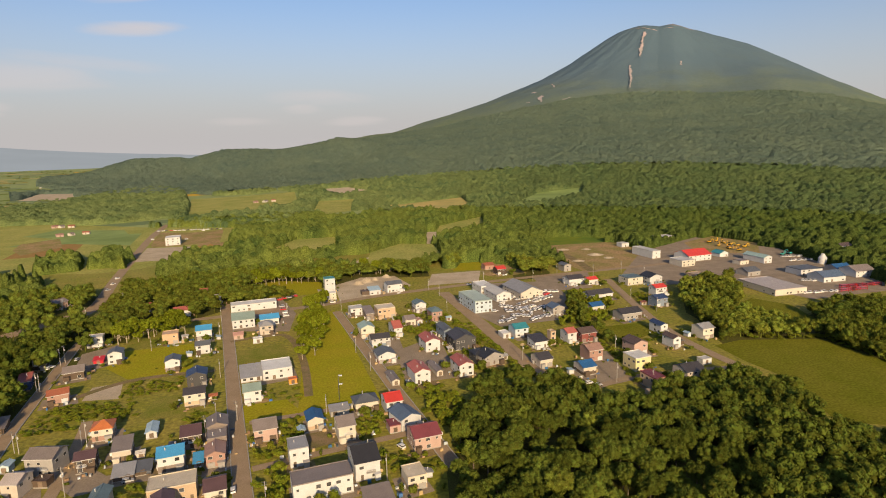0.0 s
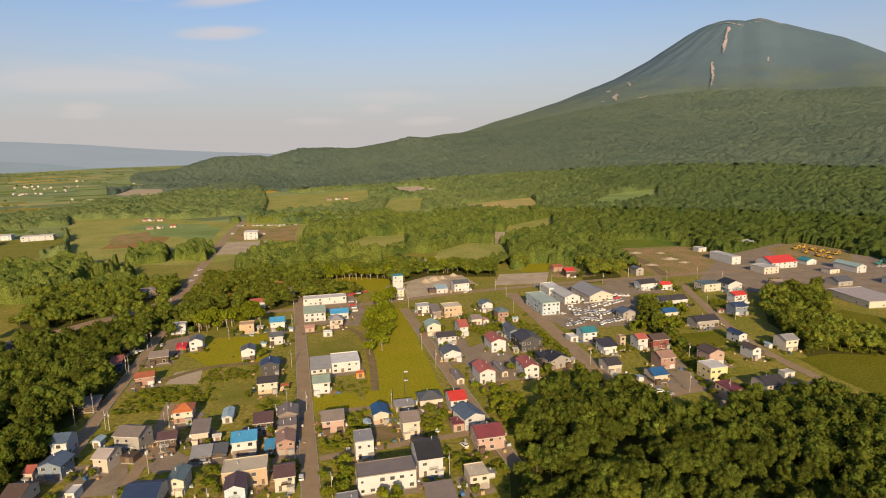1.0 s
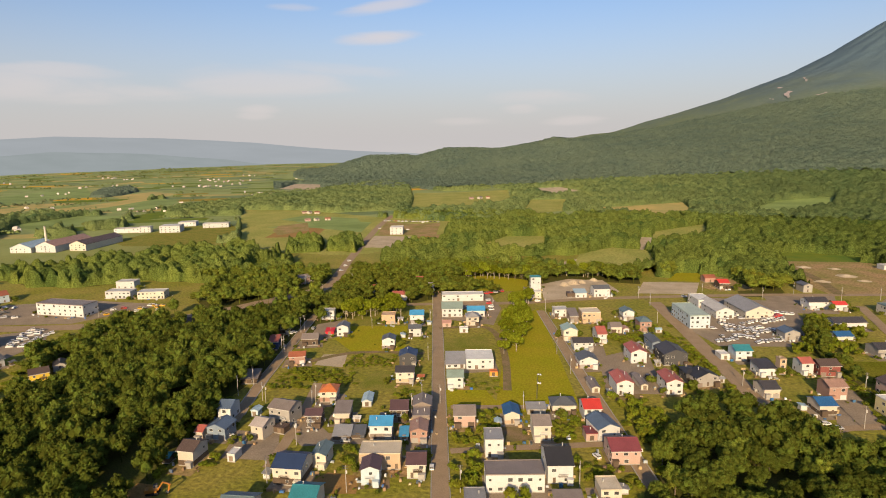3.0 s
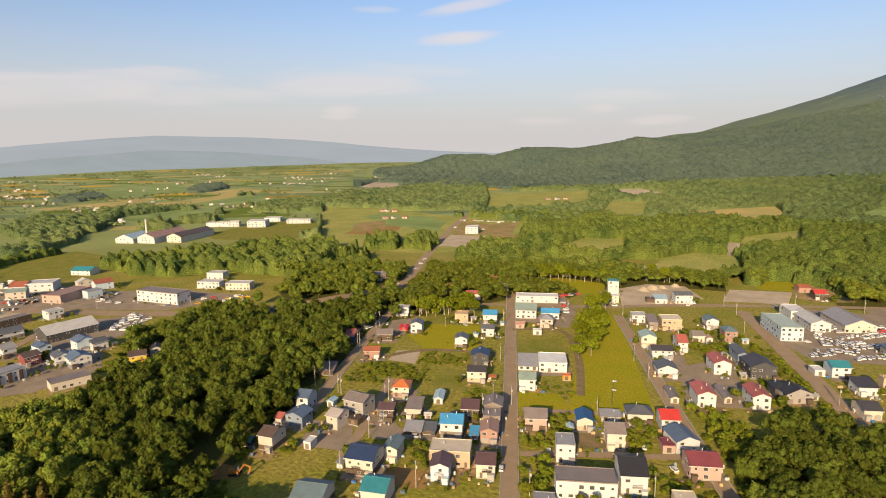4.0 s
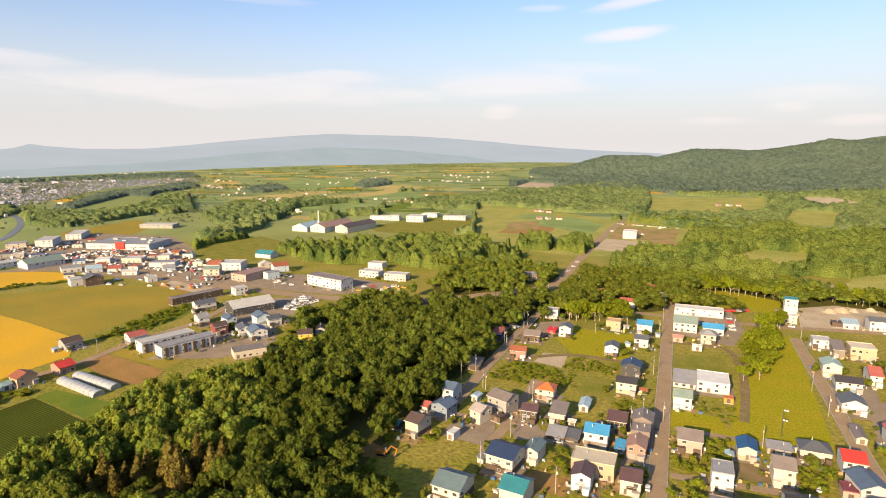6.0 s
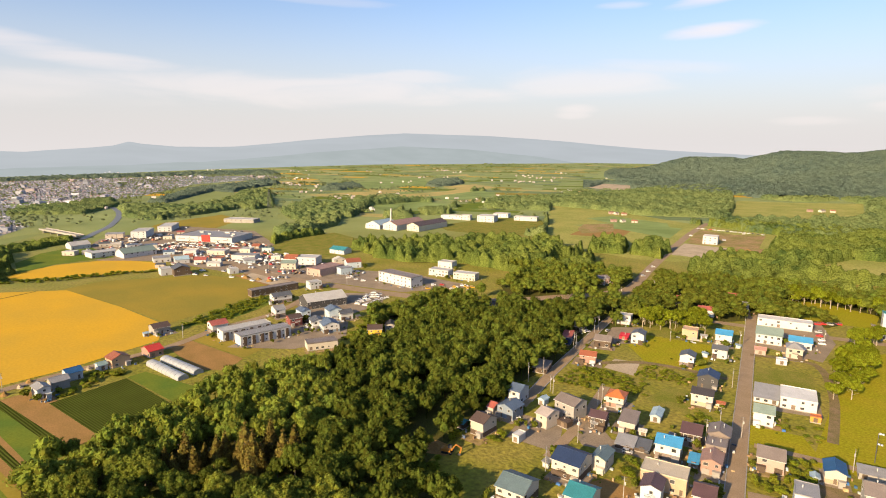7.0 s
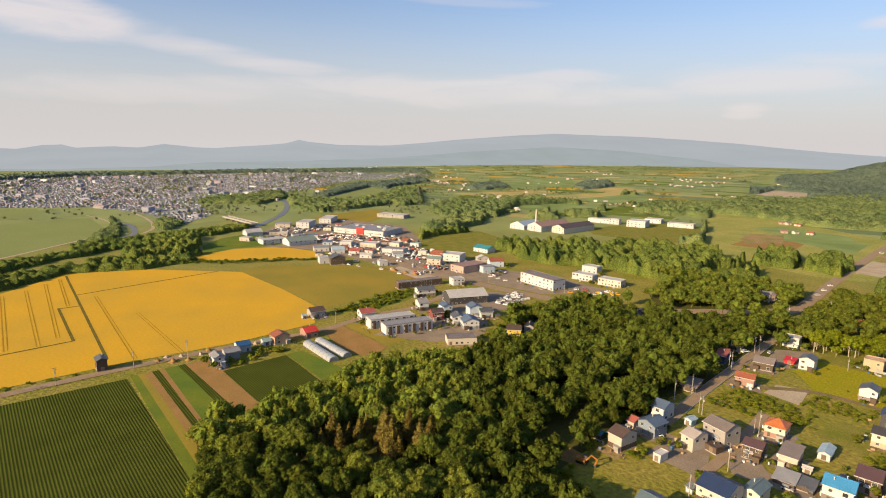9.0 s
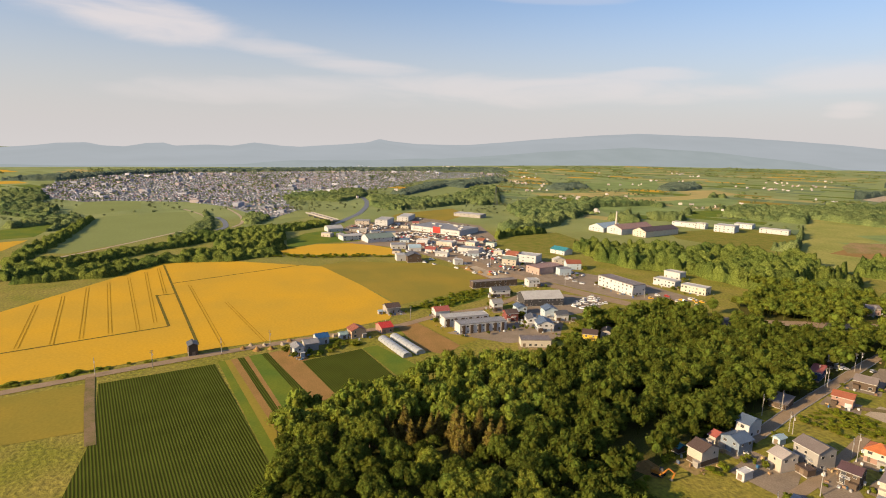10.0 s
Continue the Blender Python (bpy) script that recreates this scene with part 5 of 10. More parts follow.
patch("lawn", [(-118.7, 320.1), (-94.5, 331.6), (-81.8, 299.8), (-106.5, 291.7)], 0.112, "drygrass", "dry grass lot")
patch("lawn", [(-203.9, 365.0), (-166.3, 378.6), (-148.9, 337.8), (-183.3, 326.9)], 0.112, "drygrass", "dry grass lot by the hedge")
patch("yard", [(-168.4, 257.9), (-172.2, 273.2), (-160.2, 279.0), (-151.9, 259.7)], 0.108, "gravel", "bare tan soil plot")
patch("lawn", [(-133.1, 239.5), (-134.1, 259.6), (-123.5, 263.9), (-112.0, 238.3)], 0.108, "drygrass", "pale dry grass plot")
patch("yard", [(-89.1, 472.7), (-70.9, 498.3), (-42.7, 502.5), (-26.4, 467.6), (-33.5, 447.8), (-76.6, 422.2)], 0.108, "gravel", "pale gravel lot with soil heaps")
patch("yard", [(104.5, 624.1), (143.6, 650.6), (188.3, 642.3), (212.4, 571.7), (218.0, 524.8), (122.6, 502.5), (108.5, 543.7)], 0.108, "yarddirt", "wide bare earth yard")
patch("yard", [(13.5, 394.2), (32.2, 466.8), (87.6, 471.3), (90.6, 419.6), (78.9, 367.5), (35.0, 354.4)], 0.108, "lot", "worn asphalt vehicle lot")
patch("yard", [(-192.2, 289.1), (-205.7, 321.3), (-192.9, 337.0), (-177.4, 305.4)], 0.116, "lot", "paved court by the lane")
patch("yard", [(-150.1, 163.9), (-158.2, 184.3), (-141.2, 188.7), (-131.1, 172.8), (-132.5, 168.2)], 0.108, "lot", "paved parking court between the houses")
patch("yard", [(-143.5, 384.1), (-124.7, 439.0), (-101.7, 394.1), (-96.5, 354.5), (-132.1, 357.2)], 0.108, "lot", "paved yard of the workshops")
patch("yard", [(-27.4, 315.5), (-4.1, 340.5), (6.3, 275.8), (-19.1, 269.2)], 0.108, "lot", "paved court between the flats")
patch("yard", [(149.4, 486.7), (199.9, 588.6), (286.1, 664.9), (338.5, 586.9), (336.3, 482.4), (338.7, 442.2), (320.8, 417.8), (257.2, 400.0), (223.7, 453.3), (164.7, 449.7)], 0.112, "lot", "worn asphalt depot yards")
patch("yard", [(-347.3, 170.8), (-391.7, 235.5), (-367.8, 260.2), (-345.0, 240.0), (-336.9, 207.9), (-296.6, 180.0), (-314.7, 155.2)], 0.12, "lot", "paved yards around the junction")
patch("yard", [(-684.3, 97.8), (-797.3, 148.5), (-855.0, 262.4), (-751.3, 320.6), (-581.3, 282.5), (-461.8, 288.1), (-407.8, 321.1), (-340.3, 330.5), (-364.3, 272.8), (-451.5, 236.7), (-524.1, 195.4), (-579.2, 177.0), (-616.1, 163.8), (-651.5, 121.2)], 0.124, "lot", "paved yards of the retail park")
patch("yard", [(-492.2, 195.2), (-504.1, 209.5), (-501.5, 225.7), (-467.8, 230.0), (-440.4, 220.9), (-439.8, 206.2), (-468.1, 201.9)], 0.132, "gravel", "pale sandy yard of the timber store")
patch("yard", [(-505.7, 194.2), (-502.7, 227.3), (-450.6, 222.8), (-436.1, 213.1), (-449.7, 201.2)], 0.128, "soil", "bare earth building plot")
patch("yard", [(-325.2, 118.6), (-347.3, 170.8), (-297.1, 178.4), (-297.8, 147.1), (-309.8, 134.4)], 0.128, "lot", "paved court around the terraces")
patch("yard", [(-310.6, 590.6), (-328.3, 652.5), (-287.7, 683.9), (-267.8, 614.6)], 0.112, "gravel", "pale gravel lot by the crossroads")
patch("yard", [(-335.9, 675.0), (-369.1, 766.9), (-301.3, 811.8), (-267.8, 704.8)], 0.116, "yarddirt", "bare yard by the crossroads")
patch("field", [(-468.6, 621.6), (-500.3, 712.0), (-441.3, 726.3), (-410.3, 647.6)], 0.112, "soil", "ploughed brown field")
patch("field", [(-523.9, 702.0), (-496.3, 782.7), (-404.7, 793.4), (-371.3, 696.6), (-454.1, 716.4)], 0.116, "pasture", "green field by the crossroads")
patch("field", [(-642.2, 544.8), (-651.8, 670.3), (-605.2, 723.1), (-535.4, 660.5), (-507.8, 609.9), (-498.4, 548.5), (-554.3, 533.6), (-593.1, 521.3)], 0.116, "drygrass", "school playing field")
patch("field", [(-587.8, 255.0), (-654.2, 309.7), (-672.9, 395.1), (-586.3, 390.0), (-550.0, 341.6), (-528.7, 295.6)], 0.128, "drygrass", "grassy slope above the highway")
patch("field", [(-658.4, -171.3), (-843.9, -177.2), (-941.8, -181.4), (-988.9, -69.0), (-865.2, -45.6), (-804.2, -50.7), (-744.5, -83.4), (-694.1, -121.3), (-654.3, -153.8)], 0.108, "hazed_field", "wide pale green field beyond the levee")
patch("field", [(-756.5, -240.0), (-833.8, -263.4), (-882.0, -210.3), (-769.1, -212.0)], 0.108, "greencrop", "green field beyond the levee")
patch("field", [(-679.1, -216.6), (-737.2, -234.2), (-748.1, -211.7)], 0.112, "wheat", "golden field beyond the levee")
patch("field", [(-419.9, 973.7), (-542.7, 1288.8), (-342.0, 1385.1), (-273.2, 1130.7), (-336.5, 994.2)], 0.108, "paddock", "bright green-yellow field on the slope")
patch("field", [(-129.6, 1058.3), (37.9, 1158.0), (54.4, 1024.8), (-2.2, 916.7), (-15.0, 955.9), (-77.3, 992.8)], 0.108, "stubble", "yellow field among the woods")
patch("field", [(-12.5, 689.4), (-5.1, 802.1), (31.1, 852.5), (60.2, 892.4), (54.3, 790.3), (27.6, 726.7)], 0.108, "paddock", "grass strip along the woods")
patch("field", [(96.5, 666.4), (135.3, 688.3), (193.5, 673.9), (182.3, 646.9), (104.4, 630.0)], 0.116, "greencrop", "grass strip by the yard")
patch("yard", [(-78.2, 194.2), (-109.0, 189.5), (-126.2, 181.3), (-140.5, 191.3), (-139.5, 206.1), (-121.5, 194.0), (-111.7, 199.0), (-100.6, 191.7)], 0.112, "lot", "paved court between the houses")
patch("yard", [(-110.4, 158.5), (-106.6, 168.5), (-95.1, 169.8), (-90.9, 159.8), (-108.5, 154.0)], 0.108, "soil", "bare brown garden plot")
patch("yard", [(-164.7, 128.9), (-166.1, 141.1), (-156.0, 142.5), (-154.5, 135.6)], 0.108, "soil", "bare earth at the wood edge")
patch("yard", [(-58.6, 220.7), (-45.4, 225.7), (-42.1, 215.2), (-53.2, 208.9)], 0.108, "dirt", "garden of bare earth and flower beds")
patch("yard", [(-47.9, 317.7), (-28.3, 342.7), (-22.8, 314.8), (-34.5, 286.8)], 0.112, "lot", "paved court by the bungalows")
patch("yard", [(-13.4, 465.1), (-10.2, 505.6), (32.8, 515.5), (28.6, 474.9)], 0.112, "gravel", "gravel yard by the cross road")
patch("yard", [(78.3, 437.6), (74.2, 485.6), (124.7, 503.0), (115.1, 446.5)], 0.112, "lot", "worn yard by the cross road")
patch("yard", [(76.6, 294.1), (87.8, 310.9), (89.4, 267.7), (70.8, 260.2)], 0.108, "lot", "paved plot between the houses")
patch("lawn", [(94.7, 349.2), (120.8, 355.8), (129.8, 336.9), (95.1, 320.2), (87.8, 326.1)], 0.112, "meadow", "mown grass plot")
patch("yard", [(259.6, 630.8), (307.6, 669.9), (333.6, 620.9), (307.8, 566.3), (250.6, 567.4)], 0.116, "yarddirt", "bare yard of parked machines")
patch("lawn", [(-86.6, 231.4), (-92.3, 248.7), (-73.1, 255.1), (-60.9, 239.3)], 0.112, "lawn", "bright grass verge")
patch("field", [(-898.0, 229.4), (-956.0, 354.2), (-874.4, 353.0), (-807.5, 290.8), (-807.9, 222.9)], 0.108, "olivecrop", "pale yellow-green field")
patch("field", [(-1083.3, 720.3), (-1103.2, 958.5), (-1145.8, 1078.9), (-1056.5, 1004.0), (-1016.0, 869.2), (-1021.0, 746.4)], 0.112, "stubble", "long golden grain field")
patch("field", [(-928.8, 618.9), (-937.4, 750.0), (-868.5, 757.3), (-816.6, 760.8), (-815.9, 688.8), (-832.6, 588.4)], 0.112, "pasture", "smooth green field")
patch("field", [(-999.9, 813.2), (-1067.7, 1038.6), (-992.8, 1028.3), (-900.1, 905.6), (-917.3, 799.1)], 0.116, "pasture", "green field behind the school")
patch("field", [(-1001.4, -230.4), (-1155.9, -239.3), (-1142.3, -150.9), (-1038.6, -137.9), (-972.6, -192.1)], 0.108, "hazed_field", "green field below the town")
patch("field", [(-686.3, 54.8), (-732.6, 80.8), (-762.9, 127.3), (-662.4, 136.2), (-658.6, 84.7), (-633.5, 52.1)], 0.128, "greencrop", "green meadow at the edge of the retail park")
patch("field", [(-71.4, 518.4), (-76.6, 616.7), (-48.5, 667.2), (-11.0, 659.9), (-1.2, 596.0), (-22.2, 536.6)], 0.116, "paddock", "bright grass clearing by the road")
patch("field", [(8.0, 516.3), (15.5, 550.7), (34.9, 555.0), (35.2, 518.2)], 0.108, "lawn", "mown grass beside the road")
patch("yard", [(32.0, 500.8), (36.1, 550.4), (57.2, 541.0), (72.4, 502.2), (46.0, 488.3)], 0.116, "yarddirt", "bare yard round the red sheds")
patch("yard", [(-496.8, 677.0), (-518.8, 721.6), (-496.7, 763.6), (-449.2, 693.0), (-464.6, 643.3)], 0.12, "yarddirt", "bare red-brown sports ground")
patch("field", [(-365.1, 443.8), (-379.4, 480.4), (-369.9, 516.8), (-348.0, 500.9), (-335.6, 458.3), (-343.1, 430.3)], 0.108, "greencrop", "grassy hollow between the woods")
patch("yard", [(-313.5, 593.0), (-339.8, 673.1), (-293.9, 678.2), (-266.8, 599.2)], 0.12, "gravel", "pale gravel lot by the crossroads")
patch("yard", [(-343.2, 688.3), (-383.6, 798.0), (-329.9, 790.0), (-297.4, 689.9)], 0.12, "yarddirt", "bare yard round the white block")
patch("field", [(-559.8, 784.9), (-552.3, 844.2), (-446.8, 828.1), (-410.6, 773.0), (-481.6, 755.8)], 0.124, "pasture", "green paddock by the country road")
patch("yard", [(-284.3, 666.0), (-290.4, 712.6), (-251.5, 699.4), (-233.8, 639.0), (-260.2, 635.6)], 0.124, "yarddirt", "dark scrap yard with rubble")
patch("field", [(-963.5, 1354.3), (-1041.2, 1539.4), (-945.4, 1534.5), (-833.9, 1353.6), (-904.2, 1336.8)], 0.112, "gravel", "bare sandy pit on the plain")
patch("field", [(-161.3, 449.6), (-162.6, 482.7), (-136.8, 492.3), (-101.8, 484.9), (-95.3, 447.1), (-130.9, 436.8)], 0.112, "lawn", "bright grass strip behind the workshops")
patch("yard", [(-85.0, 524.5), (-89.5, 564.0), (-67.7, 603.3), (-63.6, 520.6)], 0.108, "gravel", "bare sandy slope among the trees")
patch("field", [(-193.8, 633.3), (-178.9, 712.6), (-132.7, 728.1), (-112.1, 624.2), (-149.9, 599.5)], 0.108, "paddock", "small green clearing in the woods")
patch("field", [(127.4, 1055.5), (188.5, 1176.1), (287.7, 1210.9), (256.0, 1110.1), (163.4, 1013.3)], 0.108, "pasture", "small green clearing in the forest")
patch("field", [(-287.0, 1422.2), (-221.1, 1418.9), (-175.1, 1361.8), (-195.8, 1261.6), (-237.8, 1269.6)], 0.112, "gravel", "bare tan field on the slope")
patch("field", [(-209.3, 938.0), (-246.3, 1188.7), (-175.8, 1199.9), (-153.7, 1001.3)], 0.112, "paddock", "green field between the woods of the slope")
patch("field", [(-19.1, 657.2), (-21.4, 748.7), (-7.9, 749.9), (-7.3, 664.9)], 0.116, "gravel", "sandy bare patch in the woods")
patch("field", [(-1229.4, 1057.9), (-1249.0, 1203.0), (-1122.1, 1160.0), (-1079.3, 1049.7), (-1152.8, 1017.6)], 0.120, "stubble", "golden grain field on the plain")
patch("field", [(-1214.1, 641.5), (-1205.4, 847.5), (-1147.1, 852.7), (-1106.8, 735.8), (-1159.8, 640.7)], 0.124, "stubble", "pale golden stubble field on the plain")
patch("field", [(-1686.3, 790.7), (-1706.7, 919.5), (-1605.5, 903.8), (-1566.7, 752.9)], 0.112, "stubble", "pale stubble field on the plain")
patch("field", [(-1660.3, 1448.0), (-1683.0, 1578.1), (-1600.7, 1513.6), (-1606.0, 1412.6)], 0.116, "stubble", "pale stubble field on the plain")
patch("field", [(-1508.2, 942.2), (-1610.1, 1302.3), (-1297.8, 1070.1), (-1267.8, 841.5)], 0.120, "pasture", "broad green field on the plain")
patch("field", [(-1164.2, 309.1), (-1439.8, 516.6), (-1348.4, 542.5), (-1148.5, 424.9), (-1094.0, 335.3)], 0.124, "hazed_field", "green field by the river")
patch("field", [(-843.8, 760.8), (-851.5, 857.6), (-763.2, 752.5), (-780.7, 710.7)], 0.112, "greencrop", "bright green field behind the factory")
patch("field", [(-1345.2, 102.0), (-1417.4, 184.7), (-1378.0, 231.1), (-1290.9, 216.4), (-1251.3, 117.1)], 0.116, "pasture", "green field at the edge of the town")
patch("field", [(-802.8, 134.0), (-870.6, 187.7), (-954.2, 253.4), (-929.9, 266.0), (-825.5, 186.1), (-780.2, 145.3)], 0.120, "hazed_field", "grassy levee slope by the river")
patch("field", [(-825.9, 10.5), (-890.8, 82.5), (-888.7, 102.7), (-827.8, 61.5), (-777.5, 2.9)], 0.124, "hazed_field", "grassy flood plain by the river")
# the river and its bridge
road("river", [(-1183.7, 243.8), (-1095.1, 235.1), (-1012.7, 216.4), (-920.4, 185.8), (-867.9, 160.0), (-815.3, 132.3), (-799.1, 103.2)], 9, "water", "pale river reflecting the sky", 0.232)
road("river", [(-910.4, -23.5), (-866.2, -13.9), (-809.8, -11.2), (-781.3, -20.3)], 7, "water", "pale bend of the river", 0.236)
road("levee_track", [(-1020.7, -75.2), (-961.8, -51.6), (-893.9, -34.4), (-857.7, -31.1), (-817.0, -39.3), (-744.5, -83.4), (-686.1, -120.0), (-632.4, -158.1), (-589.6, -189.5)], 4, "gravel", "pale track along the top of the levee", 0.24)
road("levee_track", [(-1043.5, -16.6), (-967.2, 0.7), (-898.6, 9.5), (-838.1, 8.6), (-801.8, -3.7)], 4, "gravel", "pale track along the top of the levee", 0.244)
# darker lines in the wheat: tramlines and field banks
road("field_bank", [(-574.7, -61.3), (-344.8, -22.2)], 1.7, "bank", "grassy bank between the wheat plots", 0.16)
road("field_bank", [(-500.5, -47.8), (-545.8, 54.5)], 1.7, "bank", "grassy bank between the wheat plots", 0.163)
road("field_bank", [(-350.3, -140.9), (-384.2, -40.7)], 1.7, "bank", "grassy bank between the wheat plots", 0.166)
road("field_bank", [(-464.9, -55.8), (-384.1, -40.4)], 1.7, "bank", "grassy bank between the wheat plots", 0.169)
road("field_bank", [(-463.2, -55.6), (-466.4, -42.7)], 1.7, "bank", "grassy bank between the wheat plots", 0.172)
road("tramline", [(-529.6, -83.9), (-380.6, -57.6)], 0.5, "trampled", "narrow wheel track through the wheat", 0.175)
road("tramline", [(-530.0, -82.2), (-380.9, -55.9)], 0.5, "trampled", "narrow wheel track through the wheat", 0.178)
road("tramline", [(-548.8, -73.8), (-393.5, -49.8)], 0.5, "trampled", "narrow wheel track through the wheat", 0.181)
road("tramline", [(-549.1, -72.0), (-393.8, -48.0)], 0.5, "trampled", "narrow wheel track through the wheat", 0.184)
road("tramline", [(-516.7, -96.5), (-379.3, -72.4)], 0.5, "trampled", "narrow wheel track through the wheat", 0.187)
road("tramline", [(-517.1, -94.7), (-379.7, -70.6)], 0.5, "trampled", "narrow wheel track through the wheat", 0.190)
road("tramline", [(-500.9, -107.8), (-372.8, -86.1)], 0.5, "trampled", "narrow wheel track through the wheat", 0.193)
road("tramline", [(-501.2, -106.0), (-373.1, -84.3)], 0.5, "trampled", "narrow wheel track through the wheat", 0.196)
road("tramline", [(-478.2, -118.6), (-364.7, -98.8)], 0.5, "trampled", "narrow wheel track through the wheat", 0.199)
road("tramline", [(-478.5, -116.8), (-365.0, -97.0)], 0.5, "trampled", "narrow wheel track through the wheat", 0.202)
road("tramline", [(-458.1, -129.7), (-363.7, -114.9)], 0.5, "trampled", "narrow wheel track through the wheat", 0.205)
road("tramline", [(-458.4, -127.9), (-364.0, -113.1)], 0.5, "trampled", "narrow wheel track through the wheat", 0.208)
road("tramline", [(-563.1, -65.6), (-468.4, -51.4)], 0.5, "trampled", "narrow wheel track through the wheat", 0.211)
road("tramline", [(-563.4, -63.9), (-468.6, -49.6)], 0.5, "trampled", "narrow wheel track through the wheat", 0.214)
road("tramline", [(-491.3, -36.2), (-338.8, -9.7)], 0.5, "trampled", "narrow wheel track through the wheat", 0.217)
road("tramline", [(-491.6, -34.4), (-339.1, -7.9)], 0.5, "trampled", "narrow wheel track through the wheat", 0.160)
road("tramline", [(-432.5, -8.8), (-339.1, 13.1)], 0.5, "trampled", "narrow wheel track through the wheat", 0.163)
road("tramline", [(-432.9, -7.1), (-339.5, 14.8)], 0.5, "trampled", "narrow wheel track through the wheat", 0.166)
# clearings
OPEN.append([(-160.0, 118.0), (-191.0, 148.0), (-222.0, 182.0), (-224.0, 188.0), (-196.0, 163.0), (-164.0, 128.0)])
OPEN.append([(-211.2, 210.3), (-203.4, 212.7), (-183.0, 167.9), (-166.9, 133.3), (-159.1, 112.0), (-156.9, 102.2), (-161.8, 107.8), (-170.4, 127.8), (-189.3, 163.4)])
OPEN.append([(-283.3, 183.4), (-281.7, 210.0), (-262.7, 195.0), (-269.1, 173.2)])
OPEN.append([(-282.3, 276.6), (-277.3, 294.2), (-264.3, 281.2), (-269.1, 264.3)])
OPEN.append([(-280.3, 410.7), (-274.6, 430.8), (-261.3, 411.1), (-266.7, 392.0)])
# the village along its grid of streets
house(-179.0, 258.7, 28, 8.3, 7.0, 4.6, "gable_x", "rust", "brick", label="pink-brown clad house with a rusty red roof")
house(-122.2, 207.4, 20, 6.2, 9.0, 6.2, "shed", "greybrown", "beige", label="tall beige house with a grey-brown pitched roof")
house(-131.2, 199.4, 20, 6.5, 7.0, 5.6, "gable_x", "plum", "umber", label="dark brown timber-clad house with a plum roof")
house(-205.6, 335.6, 20, 8.5, 7.0, 6.0, "flat", "palegrey", "white", label="white two-storey house with a flat pale roof")
house(-179.1, 308.5, 20, 7.0, 8.0, 6.0, "gable_y", "slate", "white", label="white two-storey house with a slate gable roof")
house(-189.4, 287.9, 26, 9.1, 9.0, 4.2, "gable_x", "greybrown", "umber", label="low dark brown house with a grey-brown roof")
house(-188.0, 307.5, 20, 4.8, 5.0, 2.8, "shed", "red", "red", label="bright red small storage shed", kind="shed", category="shed")
house(-162.9, 339.1, 20, 8.6, 8.0, 6.0, "flat", "peach", "peach", label="peach rendered house with a flat roof")
house(-145.9, 346.2, 20, 8.7, 9.0, 6.2, "gable_x", "skyblue", "white", label="white house with a bright blue metal roof")
house(-136.6, 320.8, 20, 7.4, 7.0, 5.2, "gable_x", "slate", "white", label="white house with a dark slate roof")
house(-142.7, 296.4, 20, 7.1, 8.0, 5.6, "gable_y", "slate", "white", label="small white house with a dark gable roof")
house(-121.9, 276.1, 20, 8.9, 9.0, 5.8, "gable_y", "navy", "charcoal", label="charcoal house with a navy blue roof")
house(-114.3, 254.7, 20, 8.8, 8.0, 5.6, "gable_x", "charcoal", "cream", label="cream house with a charcoal roof")
house(-138.4, 223.4, 20, 7.5, 8.0, 5.2, "hip", "orange", "cream", label="cream house with a bright orange hipped roof")
house(-114.8, 193.6, 20, 6.7, 7.0, 3.2, "shed", "grey", "umber", label="low open carport with a grey metal roof", kind="carport", category="carport")
house(-109.3, 196.6, 20, 5.2, 6.0, 2.8, "shed", "slate", "umber", label="small dark carport beside a house", kind="carport", category="carport")
house(-119.7, 225.0, 20, 4.0, 9.0, 2.8, "gable_y", "palblue", "white", label="long white shed with a pale blue roof", kind="shed", category="shed")
house(-100.6, 200.0, 20, 8.7, 9.0, 6.2, "gable_x", "skyblue", "white", label="white two-storey house with a bright blue roof", chimney=True)
house(-100.0, 216.4, 20, 7.1, 10.0, 5.8, "gable_x", "plum", "umber", label="brown house with a plum metal roof")
house(-85.5, 202.4, 20, 6.6, 9.0, 5.0, "gable_y", "pinkbrown", "brick", label="red-brown brick house with a faded brown roof")
house(-88.4, 212.1, 20, 6.9, 8.0, 6.2, "flat", "greybrown", "greybrown", label="grey-brown house with a flat metal roof", chimney=True)
house(-91.7, 221.5, 20, 7.6, 9.0, 6.6, "gable_y", "greybrown", "greybrown", label="grey-brown two-storey house with a matching roof", chimney=True)
house(-91.5, 201.3, 20, 3.1, 6.0, 2.8, "shed", "skyblue", "grey", label="lean-to store with a bright blue sheet roof", kind="shed", category="shed")
house(-91.3, 180.1, 20, 14.7, 9.0, 6.2, "flat", "cream", "tan", label="broad tan shop building with a flat pale roof", kind="shop_building", category="building")
house(-89.9, 169.6, 20, 6.3, 8.0, 6.0, "gable_y", "plum", "paleblue", label="pale blue house with a dark plum gable roof")
house(-76.8, 179.0, 20, 6.5, 9.0, 5.6, "gable_x", "plum", "cream", label="cream house with a dark plum roof")
house(-116.8, 162.0, 12, 10.2, 11.0, 6.6, "gable_x", "navy", "cream", label="large cream house with a dark navy metal roof")
house(-112.3, 174.2, 14, 5.3, 9.0, 5.2, "gable_y", "slateteal", "cream", label="cream house with a grey-teal roof")
house(-72.7, 221.0, 20, 8.6, 10.0, 5.4, "gable_x", "greybrown", "pink", label="dusty pink house with a grey-brown roof")
house(-54.8, 229.2, 20, 6.3, 9.0, 4.6, "gable_y", "navyblue", "cream", label="house with a deep blue metal roof")
